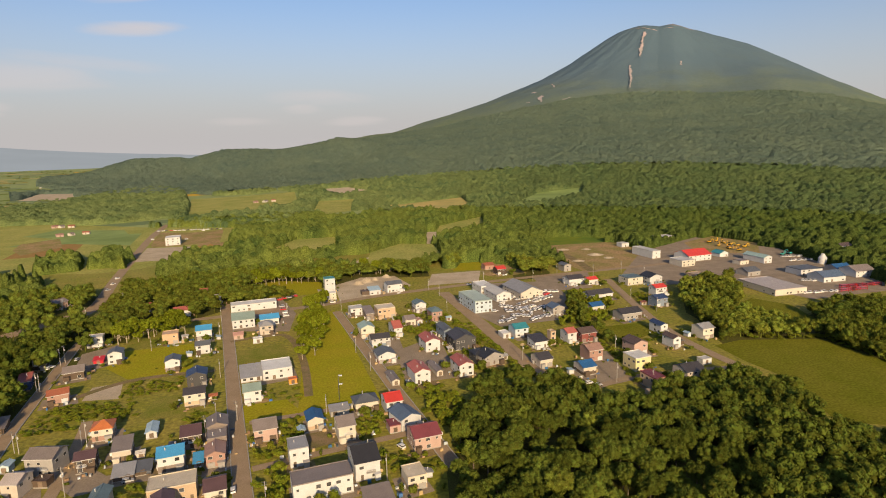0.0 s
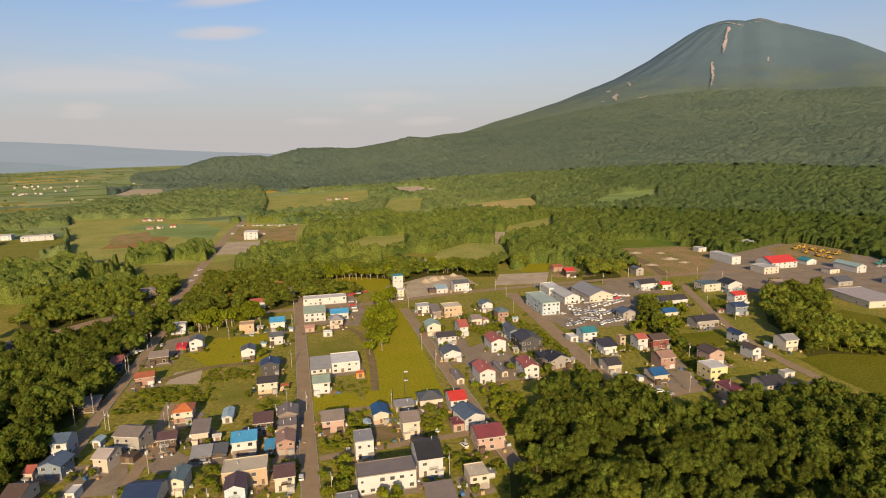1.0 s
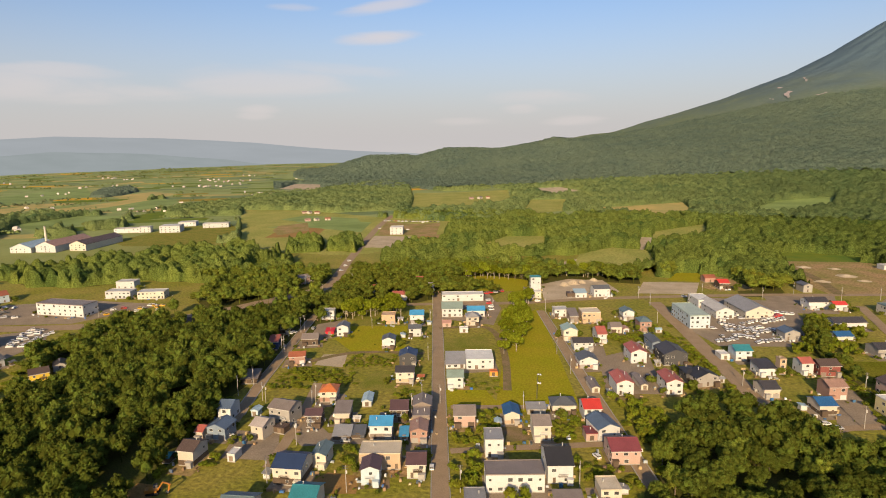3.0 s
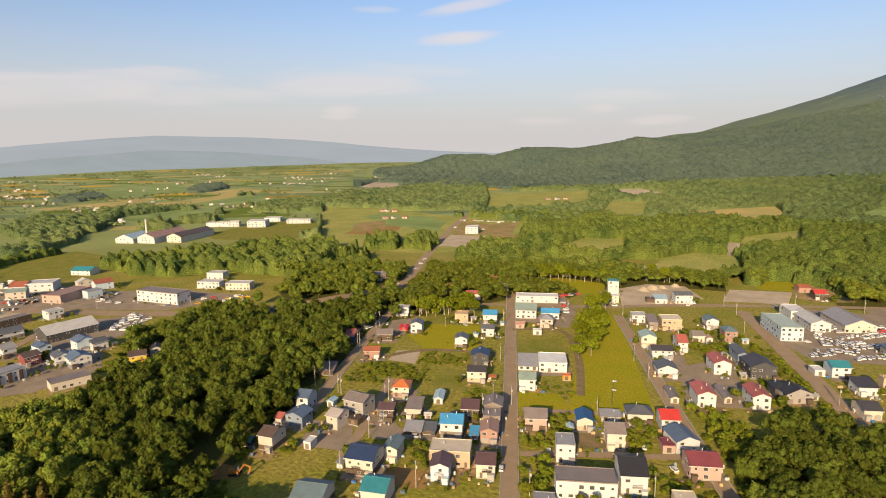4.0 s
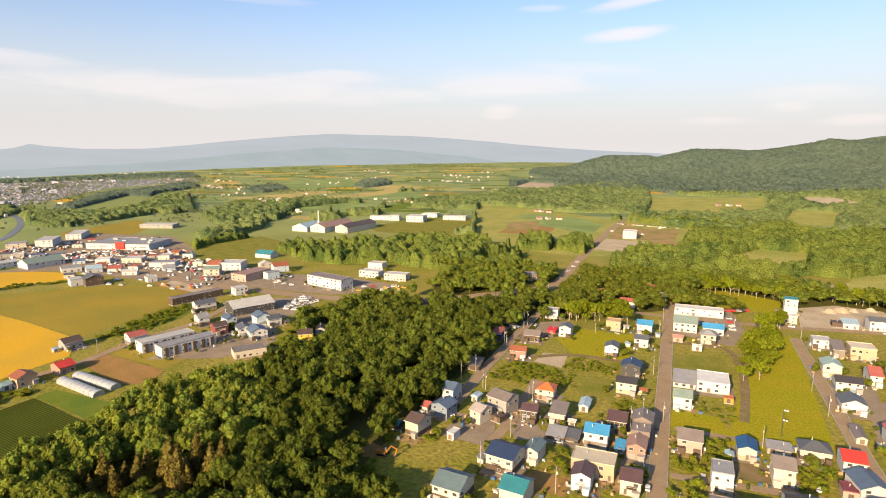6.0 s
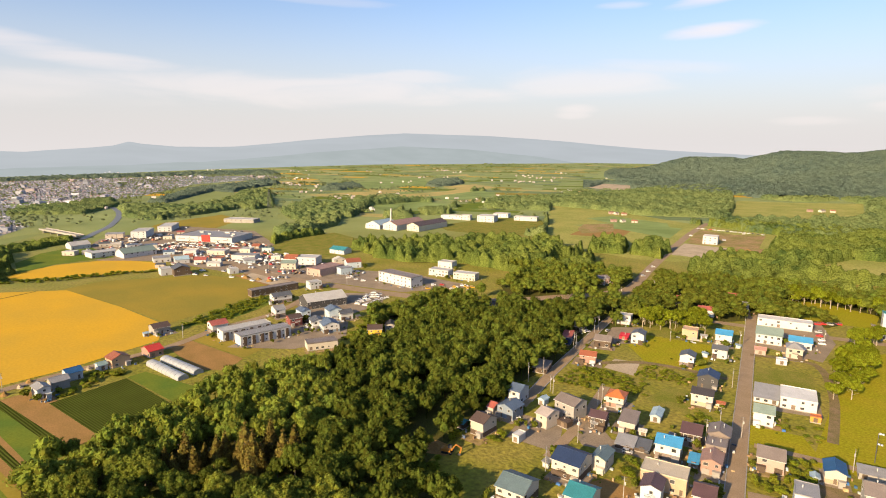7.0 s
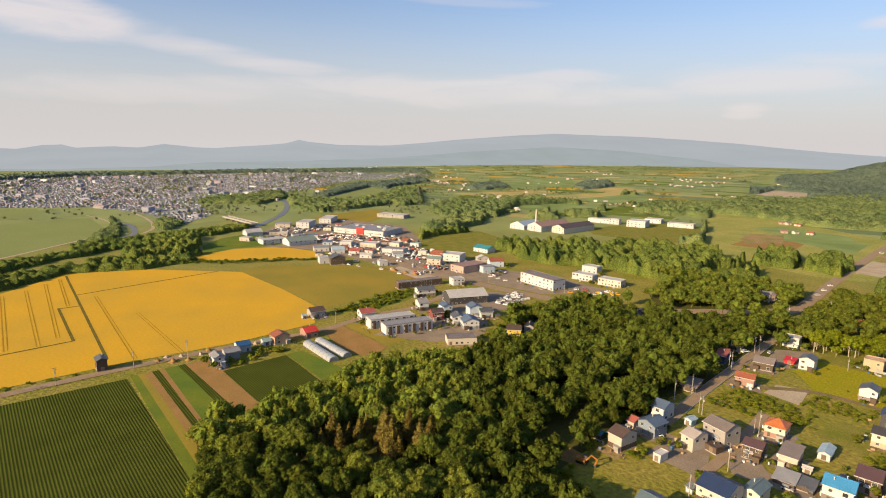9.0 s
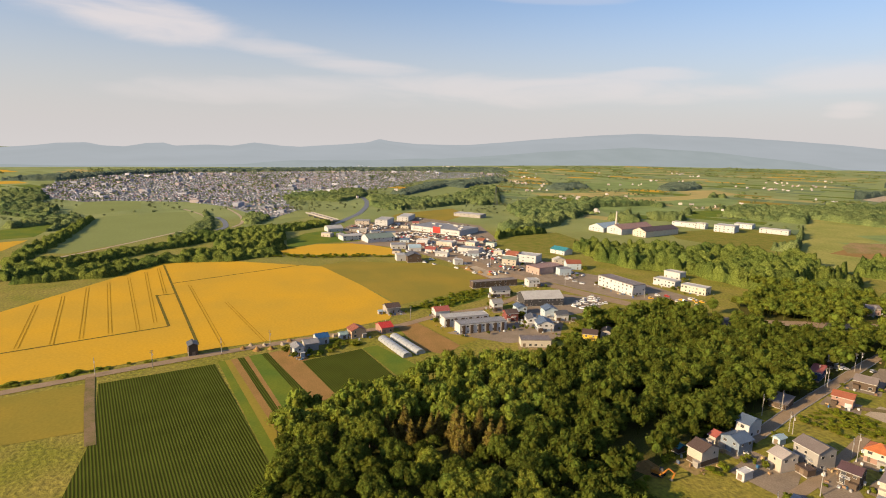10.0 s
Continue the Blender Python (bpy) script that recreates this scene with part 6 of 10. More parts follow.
house(-40.6, 219.8, 20, 6.6, 10.0, 6.6, "gable_x", "greybrown", "cream", label="cream two-storey house with a grey-mauve roof")
house(-46.4, 239.9, 20, 7.9, 5.0, 3.2, "shed", "grey", "grey", label="low grey shed behind a house", kind="shed", category="shed")
house(-35.7, 244.6, 20, 10.1, 8.0, 4.4, "hip", "slate", "cream", label="cream bungalow with a dark slate hipped roof")
house(-23.9, 243.2, 20, 7.0, 10.0, 5.6, "gable_x", "redbright", "white", label="white house with a vivid red metal roof")
house(-17.3, 228.7, 32, 9.0, 11.0, 5.0, "gable_y", "slateblue", "white", label="white gabled house with a slate-blue roof")
house(-9.1, 212.4, 20, 10.2, 11.0, 5.6, "gable_x", "maroon", "pink", label="pink-beige house with a maroon metal roof")
house(-21.7, 223.7, 20, 4.4, 6.0, 3.2, "flat", "maroon", "pink", label="small red garage beside the lane", kind="garage", category="garage")
house(-29.9, 194.3, 20, 8.6, 14.0, 7.0, "gable_x", "black", "white", label="white two-storey house with a black ribbed roof")
house(-42.3, 181.7, 20, 19.5, 9.0, 6.6, "flat", "greybrown", "white", label="long white two-storey apartment block with a flat roof", kind="apartment_block", category="building")
house(-54.8, 201.3, 20, 6.7, 9.0, 7.2, "flat", "grey", "white", label="white house with a flat grey roof")
house(-51.7, 167.3, 20, 6.8, 8.0, 3.2, "flat", "grey", "grey", label="grey flat-roofed store beside the road", kind="shed", category="shed")
house(-22.5, 173.7, 20, 8.8, 9.0, 4.2, "shed", "greybrown", "grey", label="grey store with a shallow metal roof", kind="shed", category="shed")
house(-11.6, 184.9, 20, 6.6, 8.0, 5.0, "flat", "cream", "cream", label="small cream flat-roofed house")
# storehouses and sheds in the middle of the village
house(-97.6, 282.4, 20, 9.9, 13.0, 4.6, "shed", "grey", "white", label="white storehouse with a shallow grey roof", kind="warehouse", category="warehouse")
house(-85.7, 286.1, 20, 14.0, 15.0, 5.2, "flat", "white", "white", label="white flat-roofed storehouse with yellow panels", kind="warehouse", category="warehouse")
house(-88.8, 256.3, 20, 7.5, 9.0, 5.8, "gable_x", "greengrey", "white", label="white house with a grey-green roof")
house(-74.5, 273.4, 20, 3.9, 3.0, 2.6, "flat", "orange", "orange", label="orange container at a storehouse corner", kind="container", category="container")
house(-135.2, 408.5, 20, 30.6, 10.0, 4.8, "flat", "white", "white", label="long white low workshop with open bays", kind="workshop", category="workshop")
house(-129.8, 369.6, 20, 13.6, 14.0, 6.0, "gable_x", "greengrey", "white", label="white storehouse with a grey-green metal roof", kind="warehouse", category="warehouse")
house(-110.3, 353.2, 20, 7.9, 9.0, 5.8, "hip", "grey", "beige", label="beige house with a grey hipped roof")
house(-114.0, 372.9, 20, 11.5, 9.0, 4.4, "gable_x", "skyblue", "white", label="white building under a patched blue and white roof")
house(-110.3, 335.3, 20, 5.2, 4.0, 2.6, "flat", "white", "white", label="small white storage shed on the grass", kind="shed", category="shed")
house(-124.3, 343.4, 20, 5.4, 5.0, 3.0, "gable_x", "pink", "pink", label="small pink shed beside the road", kind="shed", category="shed")
house(-85.3, 430.4, 20, 8.8, 7.0, 5.0, "flat", "white", "cream", label="cream low building beside a tower", kind="annex", category="building")
house(-89.1, 450.9, 20, 7.9, 7.0, 11.5, "flat", "teal", "white", label="tall white tower building with a teal roof", kind="tower_building", category="building")
house(-39.6, 450.0, 24, 11.8, 9.0, 6.4, "gable_x", "slate", "white", label="white three-bay house with a dark roof")
house(-53.6, 442.8, 20, 8.4, 8.0, 5.0, "shed", "palblue", "white", label="white shed with a steep pale roof", kind="shed", category="shed")
house(-60.4, 441.0, 20, 5.5, 6.0, 3.0, "flat", "umber", "umber", label="dark brown storage box", kind="shed", category="shed")
house(-60.0, 389.5, 20, 8.9, 9.0, 4.8, "flat", "palegrey", "white", label="white flat-roofed house beside the road")
house(-50.6, 381.4, 20, 5.4, 12.0, 6.2, "shed", "greybrown", "greybrown", label="grey-brown narrow house beside the road")
house(-39.9, 383.5, 20, 11.9, 11.0, 6.6, "flat", "cream", "tan", label="tan two-storey house with wooden balconies")
house(-47.6, 344.6, 20, 8.2, 10.0, 6.0, "gable_y", "tealpale", "cream", label="cream gabled house with a pale teal roof")
house(-30.0, 346.3, 20, 5.0, 13.0, 5.4, "gable_x", "redroof", "white", label="white house with a red metal roof")
house(-37.7, 327.3, 20, 10.7, 8.0, 4.8, "gable_x", "charcoal", "white", label="white bungalow with a charcoal roof")
house(-32.3, 302.1, 20, 9.3, 10.0, 4.6, "gable_y", "slate", "white", label="white gabled bungalow with a slate roof")
house(-13.2, 275.1, 20, 7.7, 13.0, 6.2, "gable_y", "redroof", "white", label="white two-storey flats with a rusty red roof", kind="apartment_block", category="building", group="red-roofed flats", chimney=True)
house(-8.9, 318.9, 20, 8.2, 13.0, 6.2, "gable_y", "redroof", "white", label="white two-storey flats with a rusty red roof", kind="apartment_block", category="building", group="red-roofed flats", chimney=True)
house(8.1, 283.0, 20, 7.3, 13.0, 6.2, "gable_y", "redroof", "white", label="white two-storey flats with a rusty red roof", kind="apartment_block", category="building", group="red-roofed flats", chimney=True)
house(-22.7, 364.3, 20, 6.5, 8.0, 4.2, "gable_x", "greybrown", "cream", label="cream bungalow with a grey-brown roof")
house(-16.5, 363.7, 20, 3.4, 5.0, 3.2, "gable_y", "pink", "white", label="small white and pink outhouse", kind="shed", category="shed")
house(-17.4, 394.5, 20, 7.3, 9.0, 5.8, "gable_y", "slateteal", "white", label="white gabled house with a teal-grey roof")
house(-6.3, 372.9, 20, 7.0, 9.0, 6.6, "hip", "slateteal", "brick", label="tan brick house with a dark hipped roof")
house(-0.2, 337.4, 20, 5.3, 14.0, 6.4, "gable_y", "slate", "bluegrey", label="blue-grey house with a dark roof")
house(9.0, 321.8, 20, 12.1, 14.0, 6.4, "gable_y", "charcoal", "charcoal", label="charcoal house with a steep dark roof")
house(16.8, 298.3, 20, 5.7, 9.0, 4.8, "hip", "black", "charcoal", label="dark house with a black hipped roof")
house(22.8, 295.3, 30, 11.5, 9.0, 4.8, "gable_y", "black", "grey", label="grey gabled house with a black roof")
house(-25.9, 273.2, 20, 3.6, 12.0, 2.8, "gable_y", "greybrown", "cream", label="long narrow cream storage row", kind="shed", category="shed")
house(-5.2, 284.4, 20, 3.1, 14.0, 2.8, "gable_y", "greybrown", "cream", label="long narrow cream storage row", kind="shed", category="shed")
# workshops and yards by the cross road
house(21.4, 399.5, 20, 12.4, 30.0, 8.2, "flat", "palegreen", "paleblue", label="large pale blue workshop with a pale green roof", kind="workshop", category="workshop")
house(38.2, 425.9, 20, 11.4, 28.0, 5.2, "gable_y", "palegrey", "white", label="white warehouse with a pale metal roof", kind="warehouse", category="warehouse")
house(29.7, 442.6, 20, 10.2, 18.0, 6.0, "flat", "white", "white", label="white flat-roofed warehouse beside the road", kind="warehouse", category="warehouse")
house(58.8, 433.6, 20, 18.0, 30.0, 4.8, "gable_y", "grey", "cream", label="broad warehouse with a grey metal roof", kind="warehouse", category="warehouse")
house(43.6, 337.7, 20, 8.5, 9.0, 5.6, "gable_x", "teal", "paleblue", label="pale blue house with a teal metal roof")
house(35.0, 335.4, 20, 4.7, 7.0, 2.8, "flat", "white", "white", label="white shipping container on the verge", kind="container", category="container")
house(52.0, 318.4, 20, 8.3, 9.0, 5.6, "shed", "charcoal", "white", label="white house with a dark sloping roof")
house(60.0, 320.6, 20, 3.2, 4.0, 8.0, "flat", "tan", "tan", label="narrow tan timber tower", kind="tower_building", category="building")
house(49.5, 291.2, 20, 7.0, 10.0, 4.4, "gable_x", "charcoal", "beige", label="beige bungalow with a charcoal roof")
house(70.8, 326.3, 20, 5.8, 8.0, 6.0, "gable_x", "redroof", "white", label="white and red two-storey house")
house(80.3, 327.2, 20, 9.8, 9.0, 5.6, "gable_x", "umber", "maroon", label="dark red house with a brown roof")
house(76.8, 297.8, 20, 8.0, 9.0, 6.2, "gable_x", "pinkbrown", "brick", label="pink-brown house with a matching roof")
house(69.0, 279.3, 20, 7.2, 9.0, 4.4, "gable_x", "navyblue", "beige", label="beige bungalow with a blue roof")
house(96.4, 284.4, 20, 9.2, 10.0, 6.6, "flat", "white", "paleyellow", label="pale yellow two-storey flats with a white flat roof", kind="apartment_block", category="building")
house(102.4, 306.0, 20, 8.6, 10.0, 6.4, "gable_y", "umber", "pink", label="pink house with a dark gable roof")
house(95.9, 260.5, 20, 6.2, 10.0, 6.0, "flat", "maroon", "peach", label="peach house with a flat maroon roof")
house(116.7, 270.3, 20, 10.4, 10.0, 5.0, "gable_x", "charcoal", "beige", label="beige house with a charcoal roof")
house(126.9, 338.5, 20, 5.1, 10.0, 5.6, "gable_y", "navy", "white", label="white house with a navy roof")
house(125.2, 314.1, 20, 5.0, 9.0, 5.8, "gable_y", "umber", "white", label="white house with a dark brown roof")
house(131.7, 287.2, 20, 5.7, 4.0, 2.8, "flat", "palegrey", "white", label="small white container store", kind="container", category="container")
house(117.6, 368.2, 20, 15.0, 10.0, 4.4, "gable_x", "charcoal", "grey", label="long low grey house with a charcoal roof")
house(147.8, 457.7, 20, 14.0, 12.0, 5.8, "flat", "slateteal", "cream", label="cream building with two window rows and dark roof", kind="office_building", category="building")
house(163.9, 458.0, 20, 11.8, 12.0, 6.0, "gable_y", "black", "white", label="white building with a black roof")
house(156.7, 423.3, 20, 9.4, 8.0, 6.0, "gable_x", "redbright", "white", label="white house with a vivid red roof")
house(146.6, 394.7, 20, 9.0, 9.0, 5.8, "gable_x", "navy", "bluegrey", label="blue-grey house with a navy roof")
house(103.1, 461.0, 20, 13.3, 10.0, 5.0, "gable_x", "charcoal", "white", label="white building with a charcoal roof")
house(116.3, 458.4, 20, 8.5, 7.0, 4.4, "gable_x", "redbright", "white", label="small white house with a red roof")
house(110.3, 415.0, 20, 19.5, 10.0, 4.6, "gable_x", "charcoal", "white", label="white house with a broad charcoal roof")
house(100.5, 383.8, 20, 9.1, 8.0, 4.6, "gable_x", "navyblue", "cream", label="cream bungalow with a blue roof")
house(73.8, 381.8, 20, 8.7, 9.0, 4.8, "gable_y", "slateblue", "grey", label="grey house with a slate-blue roof")
house(106.3, 509.9, 20, 6.8, 10.0, 5.6, "gable_y", "slate", "grey", label="dark gabled shed at the yard edge", kind="shed", category="shed")
house(48.4, 502.2, 20, 7.9, 9.0, 5.0, "gable_x", "redbright", "umber", label="small house with a red roof")
house(39.9, 523.0, 20, 8.7, 8.0, 4.0, "gable_x", "rust", "brick", label="rust-coloured shed by the woods", kind="shed", category="shed")
house(148.5, 328.0, 20, 7.8, 9.0, 6.4, "gable_x", "grey", "cream", label="cream house half hidden by trees")
# depots on the upper road
house(241, 648.7, 20, 26.6, 12.3, 4.7, "flat", "palegrey", "white", label="white depot hall with a flat roof", kind="warehouse", category="warehouse")
house(196.5, 565.3, 20, 9.3, 29.9, 7.0, "flat", "palegrey", "white", label="white three-storey apartment block", kind="apartment_block", category="building")
house(189.6, 617, 20, 9.0, 8.8, 3.9, "flat", "palegrey", "white", label="long pale shed beside the road", kind="shed", category="shed")
house(233.1, 545.1, 20, 26.0, 19.4, 5.5, "gable_x", "redbright", "white", label="white hall with a low bright red roof", kind="hall", category="building")
house(213.7, 520.6, 20, 14.4, 15.8, 5.5, "flat", "palegrey", "cream", label="cream two-storey office with a flat roof", kind="office_building", category="building")
house(204.9, 469.8, 20, 11.3, 9.7, 4.2, "flat", "tan", "tan", label="tan store with a flat roof")
house(263.5, 555.7, 20, 10.2, 10.6, 3.9, "gable_y", "teal", "white", label="white shed with a teal roof", kind="shed", category="shed")
house(285.7, 529.6, 20, 9.4, 22.9, 5.5, "gable_y", "tealpale", "white", label="white workshop with a pale teal roof", kind="workshop", category="workshop")
house(265.6, 519.7, 20, 9.6, 8.8, 3.6, "flat", "greybrown", "cream", label="open-fronted machine shed beside the road", kind="shed", category="shed")
house(251.4, 478.5, 20, 13.2, 12.3, 3.9, "gable_x", "slate", "grey", label="grey shed with a slate roof", kind="shed", category="shed")
house(244.5, 431, 14, 27.3, 37.0, 4.4, "flat", "pinkgrey", "cream", label="very large low warehouse with a pinkish flat roof", kind="warehouse", category="warehouse")
house(297, 478.1, 14, 21.0, 15.8, 5.0, "flat", "slate", "white", label="white depot building with a dark roof", kind="warehouse", category="warehouse")
house(300.4, 454.4, 14, 20.6, 15.8, 4.4, "gable_x", "slateblue", "white", label="white workshop with a blue-grey roof", kind="workshop", category="workshop")
house(333.9, 468.3, 14, 18.9, 15.8, 5.1, "gable_x", "greybrown", "white", label="white hall with a grey-brown roof", kind="hall", category="building")
house(328.9, 483.3, 14, 15.4, 12.3, 3.9, "gable_x", "navyblue", "grey", label="grey shed with a blue roof", kind="shed", category="shed")
house(389.8, 570.1, 20, 14.5, 9.7, 5.5, "gable_x", "umber", "white", label="white house with a dark brown roof near the forest")
# houses along the western lane
house(-145.4, 199.0, 0, 10.1, 9.0, 7.0, "gable_x", "greybrown", "grey", label="large grey gambrel-roofed house")
house(-146.1, 184.5, 0, 5.6, 8.0, 5.8, "gable_x", "pinkgrey", "beige", label="beige house with a pale grey roof")
house(-158.7, 159.7, 8, 6.3, 9.0, 6.2, "gable_x", "umber", "beige", label="tan house with a dark brown roof and wooden balcony")
house(-161.8, 178.8, 8, 8.0, 8.0, 5.2, "gable_y", "slateblue", "bluegrey", label="blue-grey gabled house with a steep roof")
house(-170.3, 193.5, 14, 5.6, 9.0, 6.0, "gable_x", "slateblue", "white", label="white house with a blue-grey roof")
house(-186.7, 229.8, 22, 7.4, 9.0, 4.2, "shed", "greybrown", "umber", label="dark open-sided barn with a flat sheet roof", kind="barn", category="barn")
house(-206.5, 276.7, 26, 5.2, 9.0, 5.6, "shed", "redroof", "navywall", label="dark blue house with a red metal roof")
house(-215.6, 301.7, 24, 6.2, 8.0, 6.4, "flat", "palegrey", "cream", label="cream two-storey house with a flat roof")
house(-160.1, 198.8, 10, 3.0, 4.0, 3.0, "gable_y", "palblue", "paleblue", label="pale blue garden shed", kind="shed", category="shed")
house(-144.8, 165.5, 10, 3.0, 5.0, 3.0, "flat", "white", "white", label="white garden storage box", kind="shed", category="shed")
house(-167.1, 156.2, 10, 3.0, 4.0, 2.6, "gable_x", "teal", "umber", label="tiny shed with a teal roof on the grass", kind="shed", category="shed")
house(-140.5, 189.1, 0, 4.9, 4.0, 2.6, "flat", "umber", "umber", label="long dark garage beside a house", kind="garage", category="garage")
house(-167.9, 175.2, 10, 3.0, 6.0, 4.0, "gable_x", "redroof", "beige", label="small house with a red roof")
house(-285.0, 289.3, 30, 10.4, 8.0, 5.0, "gable_x", "umber", "cream", label="small house with a brown roof among trees")
house(-283.5, 422.5, 20, 8.1, 8.0, 4.6, "gable_x", "grey", "white", label="small white house among trees")
house(-207.8, 411.6, 20, 8.6, 8.0, 4.0, "gable_x", "rust", "white", label="white house with a rusty red roof")
house(-180.9, 397.3, 20, 10.8, 8.0, 4.2, "gable_x", "redroof", "white", label="white bungalow with a red roof")
house(-181.4, 444.8, 20, 11.0, 9.0, 5.2, "gable_x", "rust", "grey", label="grey house with a red-brown roof")
house(-168.0, 424.2, 20, 7.9, 9.0, 5.8, "flat", "grey", "grey", label="grey two-storey house beside the road")
house(-118.7, 135.6, 14, 10.0, 11.0, 6.0, "gable_x", "slateteal", "cream", label="cream house with a grey-teal roof")
house(-102.5, 148.7, 14, 8.3, 10.0, 5.4, "gable_x", "teal", "cream", label="cream house with a teal roof")
# farmsteads beside the field road
house(-329.6, -23.9, 100, 4.6, 7.0, 6.0, "gable_y", "slate", "umber", label="weathered dark timber field barn", kind="barn", category="barn")
house(-313.3, 29.1, 100, 5.3, 8.0, 5.0, "gable_y", "grey", "white", label="white farmhouse with a grey roof")
house(-320.5, 36.8, 100, 7.4, 7.0, 4.2, "gable_x", "grey", "grey", label="grey farm shed beside the road", kind="shed", category="shed")
house(-328.9, 44.0, 100, 6.9, 7.0, 4.2, "gable_x", "navyblue", "white", label="farm shed with a blue roof", kind="shed", category="shed")
house(-333.2, 57.3, 100, 4.2, 5.0, 3.0, "gable_x", "tealpale", "white", label="small pale farm shed", kind="shed", category="shed")
house(-334.9, 65.4, 100, 8.8, 8.0, 4.8, "gable_y", "rust", "peach", label="orange-clad farmhouse with a brown roof")
house(-339.4, 83.5, 100, 7.5, 9.5, 3.8, "gable_x", "redbright", "brick", label="barn with a bright red metal roof", kind="barn", category="barn")
house(-377.9, 98.0, 95, 9.5, 9.0, 4.4, "gable_x", "umber", "grey", label="grey farmhouse with a wide dark brown roof")
house(-357.7, 126.1, 90, 9.5, 9.0, 5.6, "gable_x", "redroof", "white", label="white house with a faded red roof")
# houses and works around the junction
front_terrace = house(-340.2, 136.0, 90, 29.9, 9.0, 6.0, "flat", "palegrey", "white", label="white two-storey terrace block", kind="apartment_block", category="building")
near_terrace = house(-325.2, 141.1, 90, 31.1, 9.0, 6.0, "flat", "grey", "white", label="white terrace block with dark stair bays", kind="apartment_block", category="building")
for block, wide in ((front_terrace, 29.9), (near_terrace, 31.1)):
    for j in range(6):
        bm = bmesh.new()
        px = (j - 2.5) * wide / 6
        box(bm, px - 0.9, -4.95, 0.2, px + 0.9, -4.45, 5.4)
        part("stair_bay", bm, wall_mat("umber"), block, "dark brown stair bay")
house(-427.4, 195.6, 92, 39.2, 7.0, 5.0, "flat", "greybrown", "umber", label="long dark open-sided timber store", kind="timber_store", category="shed")
house(-365.4, 169.7, 85, 6.7, 9.0, 5.6, "gable_x", "grey", "white", label="white house with a grey roof")
house(-398.7, 187.7, 85, 13.7, 9.0, 5.2, "gable_x", "slate", "white", label="white house with a slate roof")
house(-339.6, 168.2, 85, 7.9, 8.0, 5.6, "gable_x", "umber", "maroon", label="dark red-brown house beside the road")
house(-350.5, 180.6, 85, 6.6, 9.0, 5.6, "gable_y", "slateblue", "paleblue", label="pale blue house with a slate-blue roof")
house(-326.0, 177.0, 75, 7.6, 9.0, 5.2, "gable_y", "slate", "white", label="white gabled house with a slate roof")
house(-315.6, 179.9, 75, 9.9, 11.0, 5.0, "gable_y", "slateblue", "white", label="white gabled house with a blue-grey roof")
house(-336.5, 195.1, 80, 8.7, 9.0, 6.8, "gable_y", "slateblue", "paleblue", label="tall pale blue gabled house")
house(-331.2, 200.7, 80, 8.4, 8.0, 4.6, "gable_x", "slate", "white", label="white house with a slate roof")
house(-291.1, 160.5, 72, 17.1, 9.0, 4.2, "flat", "greybrown", "cream", label="low cream building with a brown flat roof", kind="workshop", category="workshop")
house(-371.6, 207.3, 82, 29.1, 18.0, 5.6, "gable_x", "palegrey", "charcoal", label="dark workshop with a striped pale roof", kind="workshop", category="workshop")
house(-420.1, 226.6, 85, 9.8, 9.0, 5.6, "flat", "palegrey", "white", label="white flat-roofed house beside the road")
house(-515.4, 198.1, 85, 7.9, 8.0, 4.4, "flat", "palegrey", "white", label="white flat-roofed store beside the road", kind="shed", category="shed")
house(-287.8, 195.2, 55, 8.3, 8.0, 5.6, "gable_x", "umber", "yellow", label="bright yellow house with a brown roof")
house(-290.1, 208.4, 50, 6.3, 8.0, 5.0, "gable_y", "charcoal", "grey", label="grey gabled house by the woods")
house(-282.6, 422.2, 70, 9.2, 8.0, 5.0, "gable_x", "greybrown", "pink", label="pink-grey house with a brown roof among trees")
house(-288.0, 289.1, 60, 5.9, 9.0, 5.0, "gable_x", "umber", "beige", label="brown-roofed cottage in the woods")
house(-389.3, 289.9, 7, 39.0, 13.0, 8.4, "flat", "greybrown", "white", label="long white two-storey school block", kind="school_building", category="building")
house(-391.4, 336.7, 20, 19.4, 10.0, 5.6, "flat", "palegrey", "white", label="long low white building with a window band", kind="office_building", category="building")
house(-412.9, 362.9, 20, 15.0, 10.0, 6.0, "flat", "palegrey", "white", label="white two-storey office beside the road", kind="office_building", category="building")
house(-366.0, 343.5, 24, 20.0, 10.0, 5.6, "flat", "palegrey", "cream", label="long low cream building with a window band", kind="office_building", category="building")
house(-465.0, 263.1, 15, 16.9, 30.0, 6.0, "flat", "pinkbrown", "pink", label="pink roadside store with a flat brown roof", kind="store", category="building")
house(-512.1, 271.2, 40, 20.6, 16.0, 7.0, "flat", "palegrey", "white", label="white and red roadside building", kind="store", category="building")
house(-521.2, 259.4, 40, 11.7, 14.0, 6.0, "gable_x", "rust", "white", label="white building with a rusty roof", kind="store", category="building")
house(-540.6, 324.3, 20, 19.1, 13.1, 4.6, "gable_x", "teal", "white", label="white hall with a teal roof", kind="hall", category="building")
house(-676.7, 472.1, 18, 24.0, 40.0, 6.0, "gable_y", "palblue", "white", label="white factory hall with a pale blue roof", kind="factory_hall", category="factory")
house(-653.4, 494.2, 14, 24.0, 62.0, 7.5, "gable_y", "pinkbrown", "white", label="white factory hall with a faded brown roof", kind="factory_hall", category="factory")
house(-627.3, 514.5, 14, 20.0, 66.0, 7.5, "gable_y", "umber", "cream", label="cream factory hall with a dark brown roof", kind="factory_hall", category="factory")
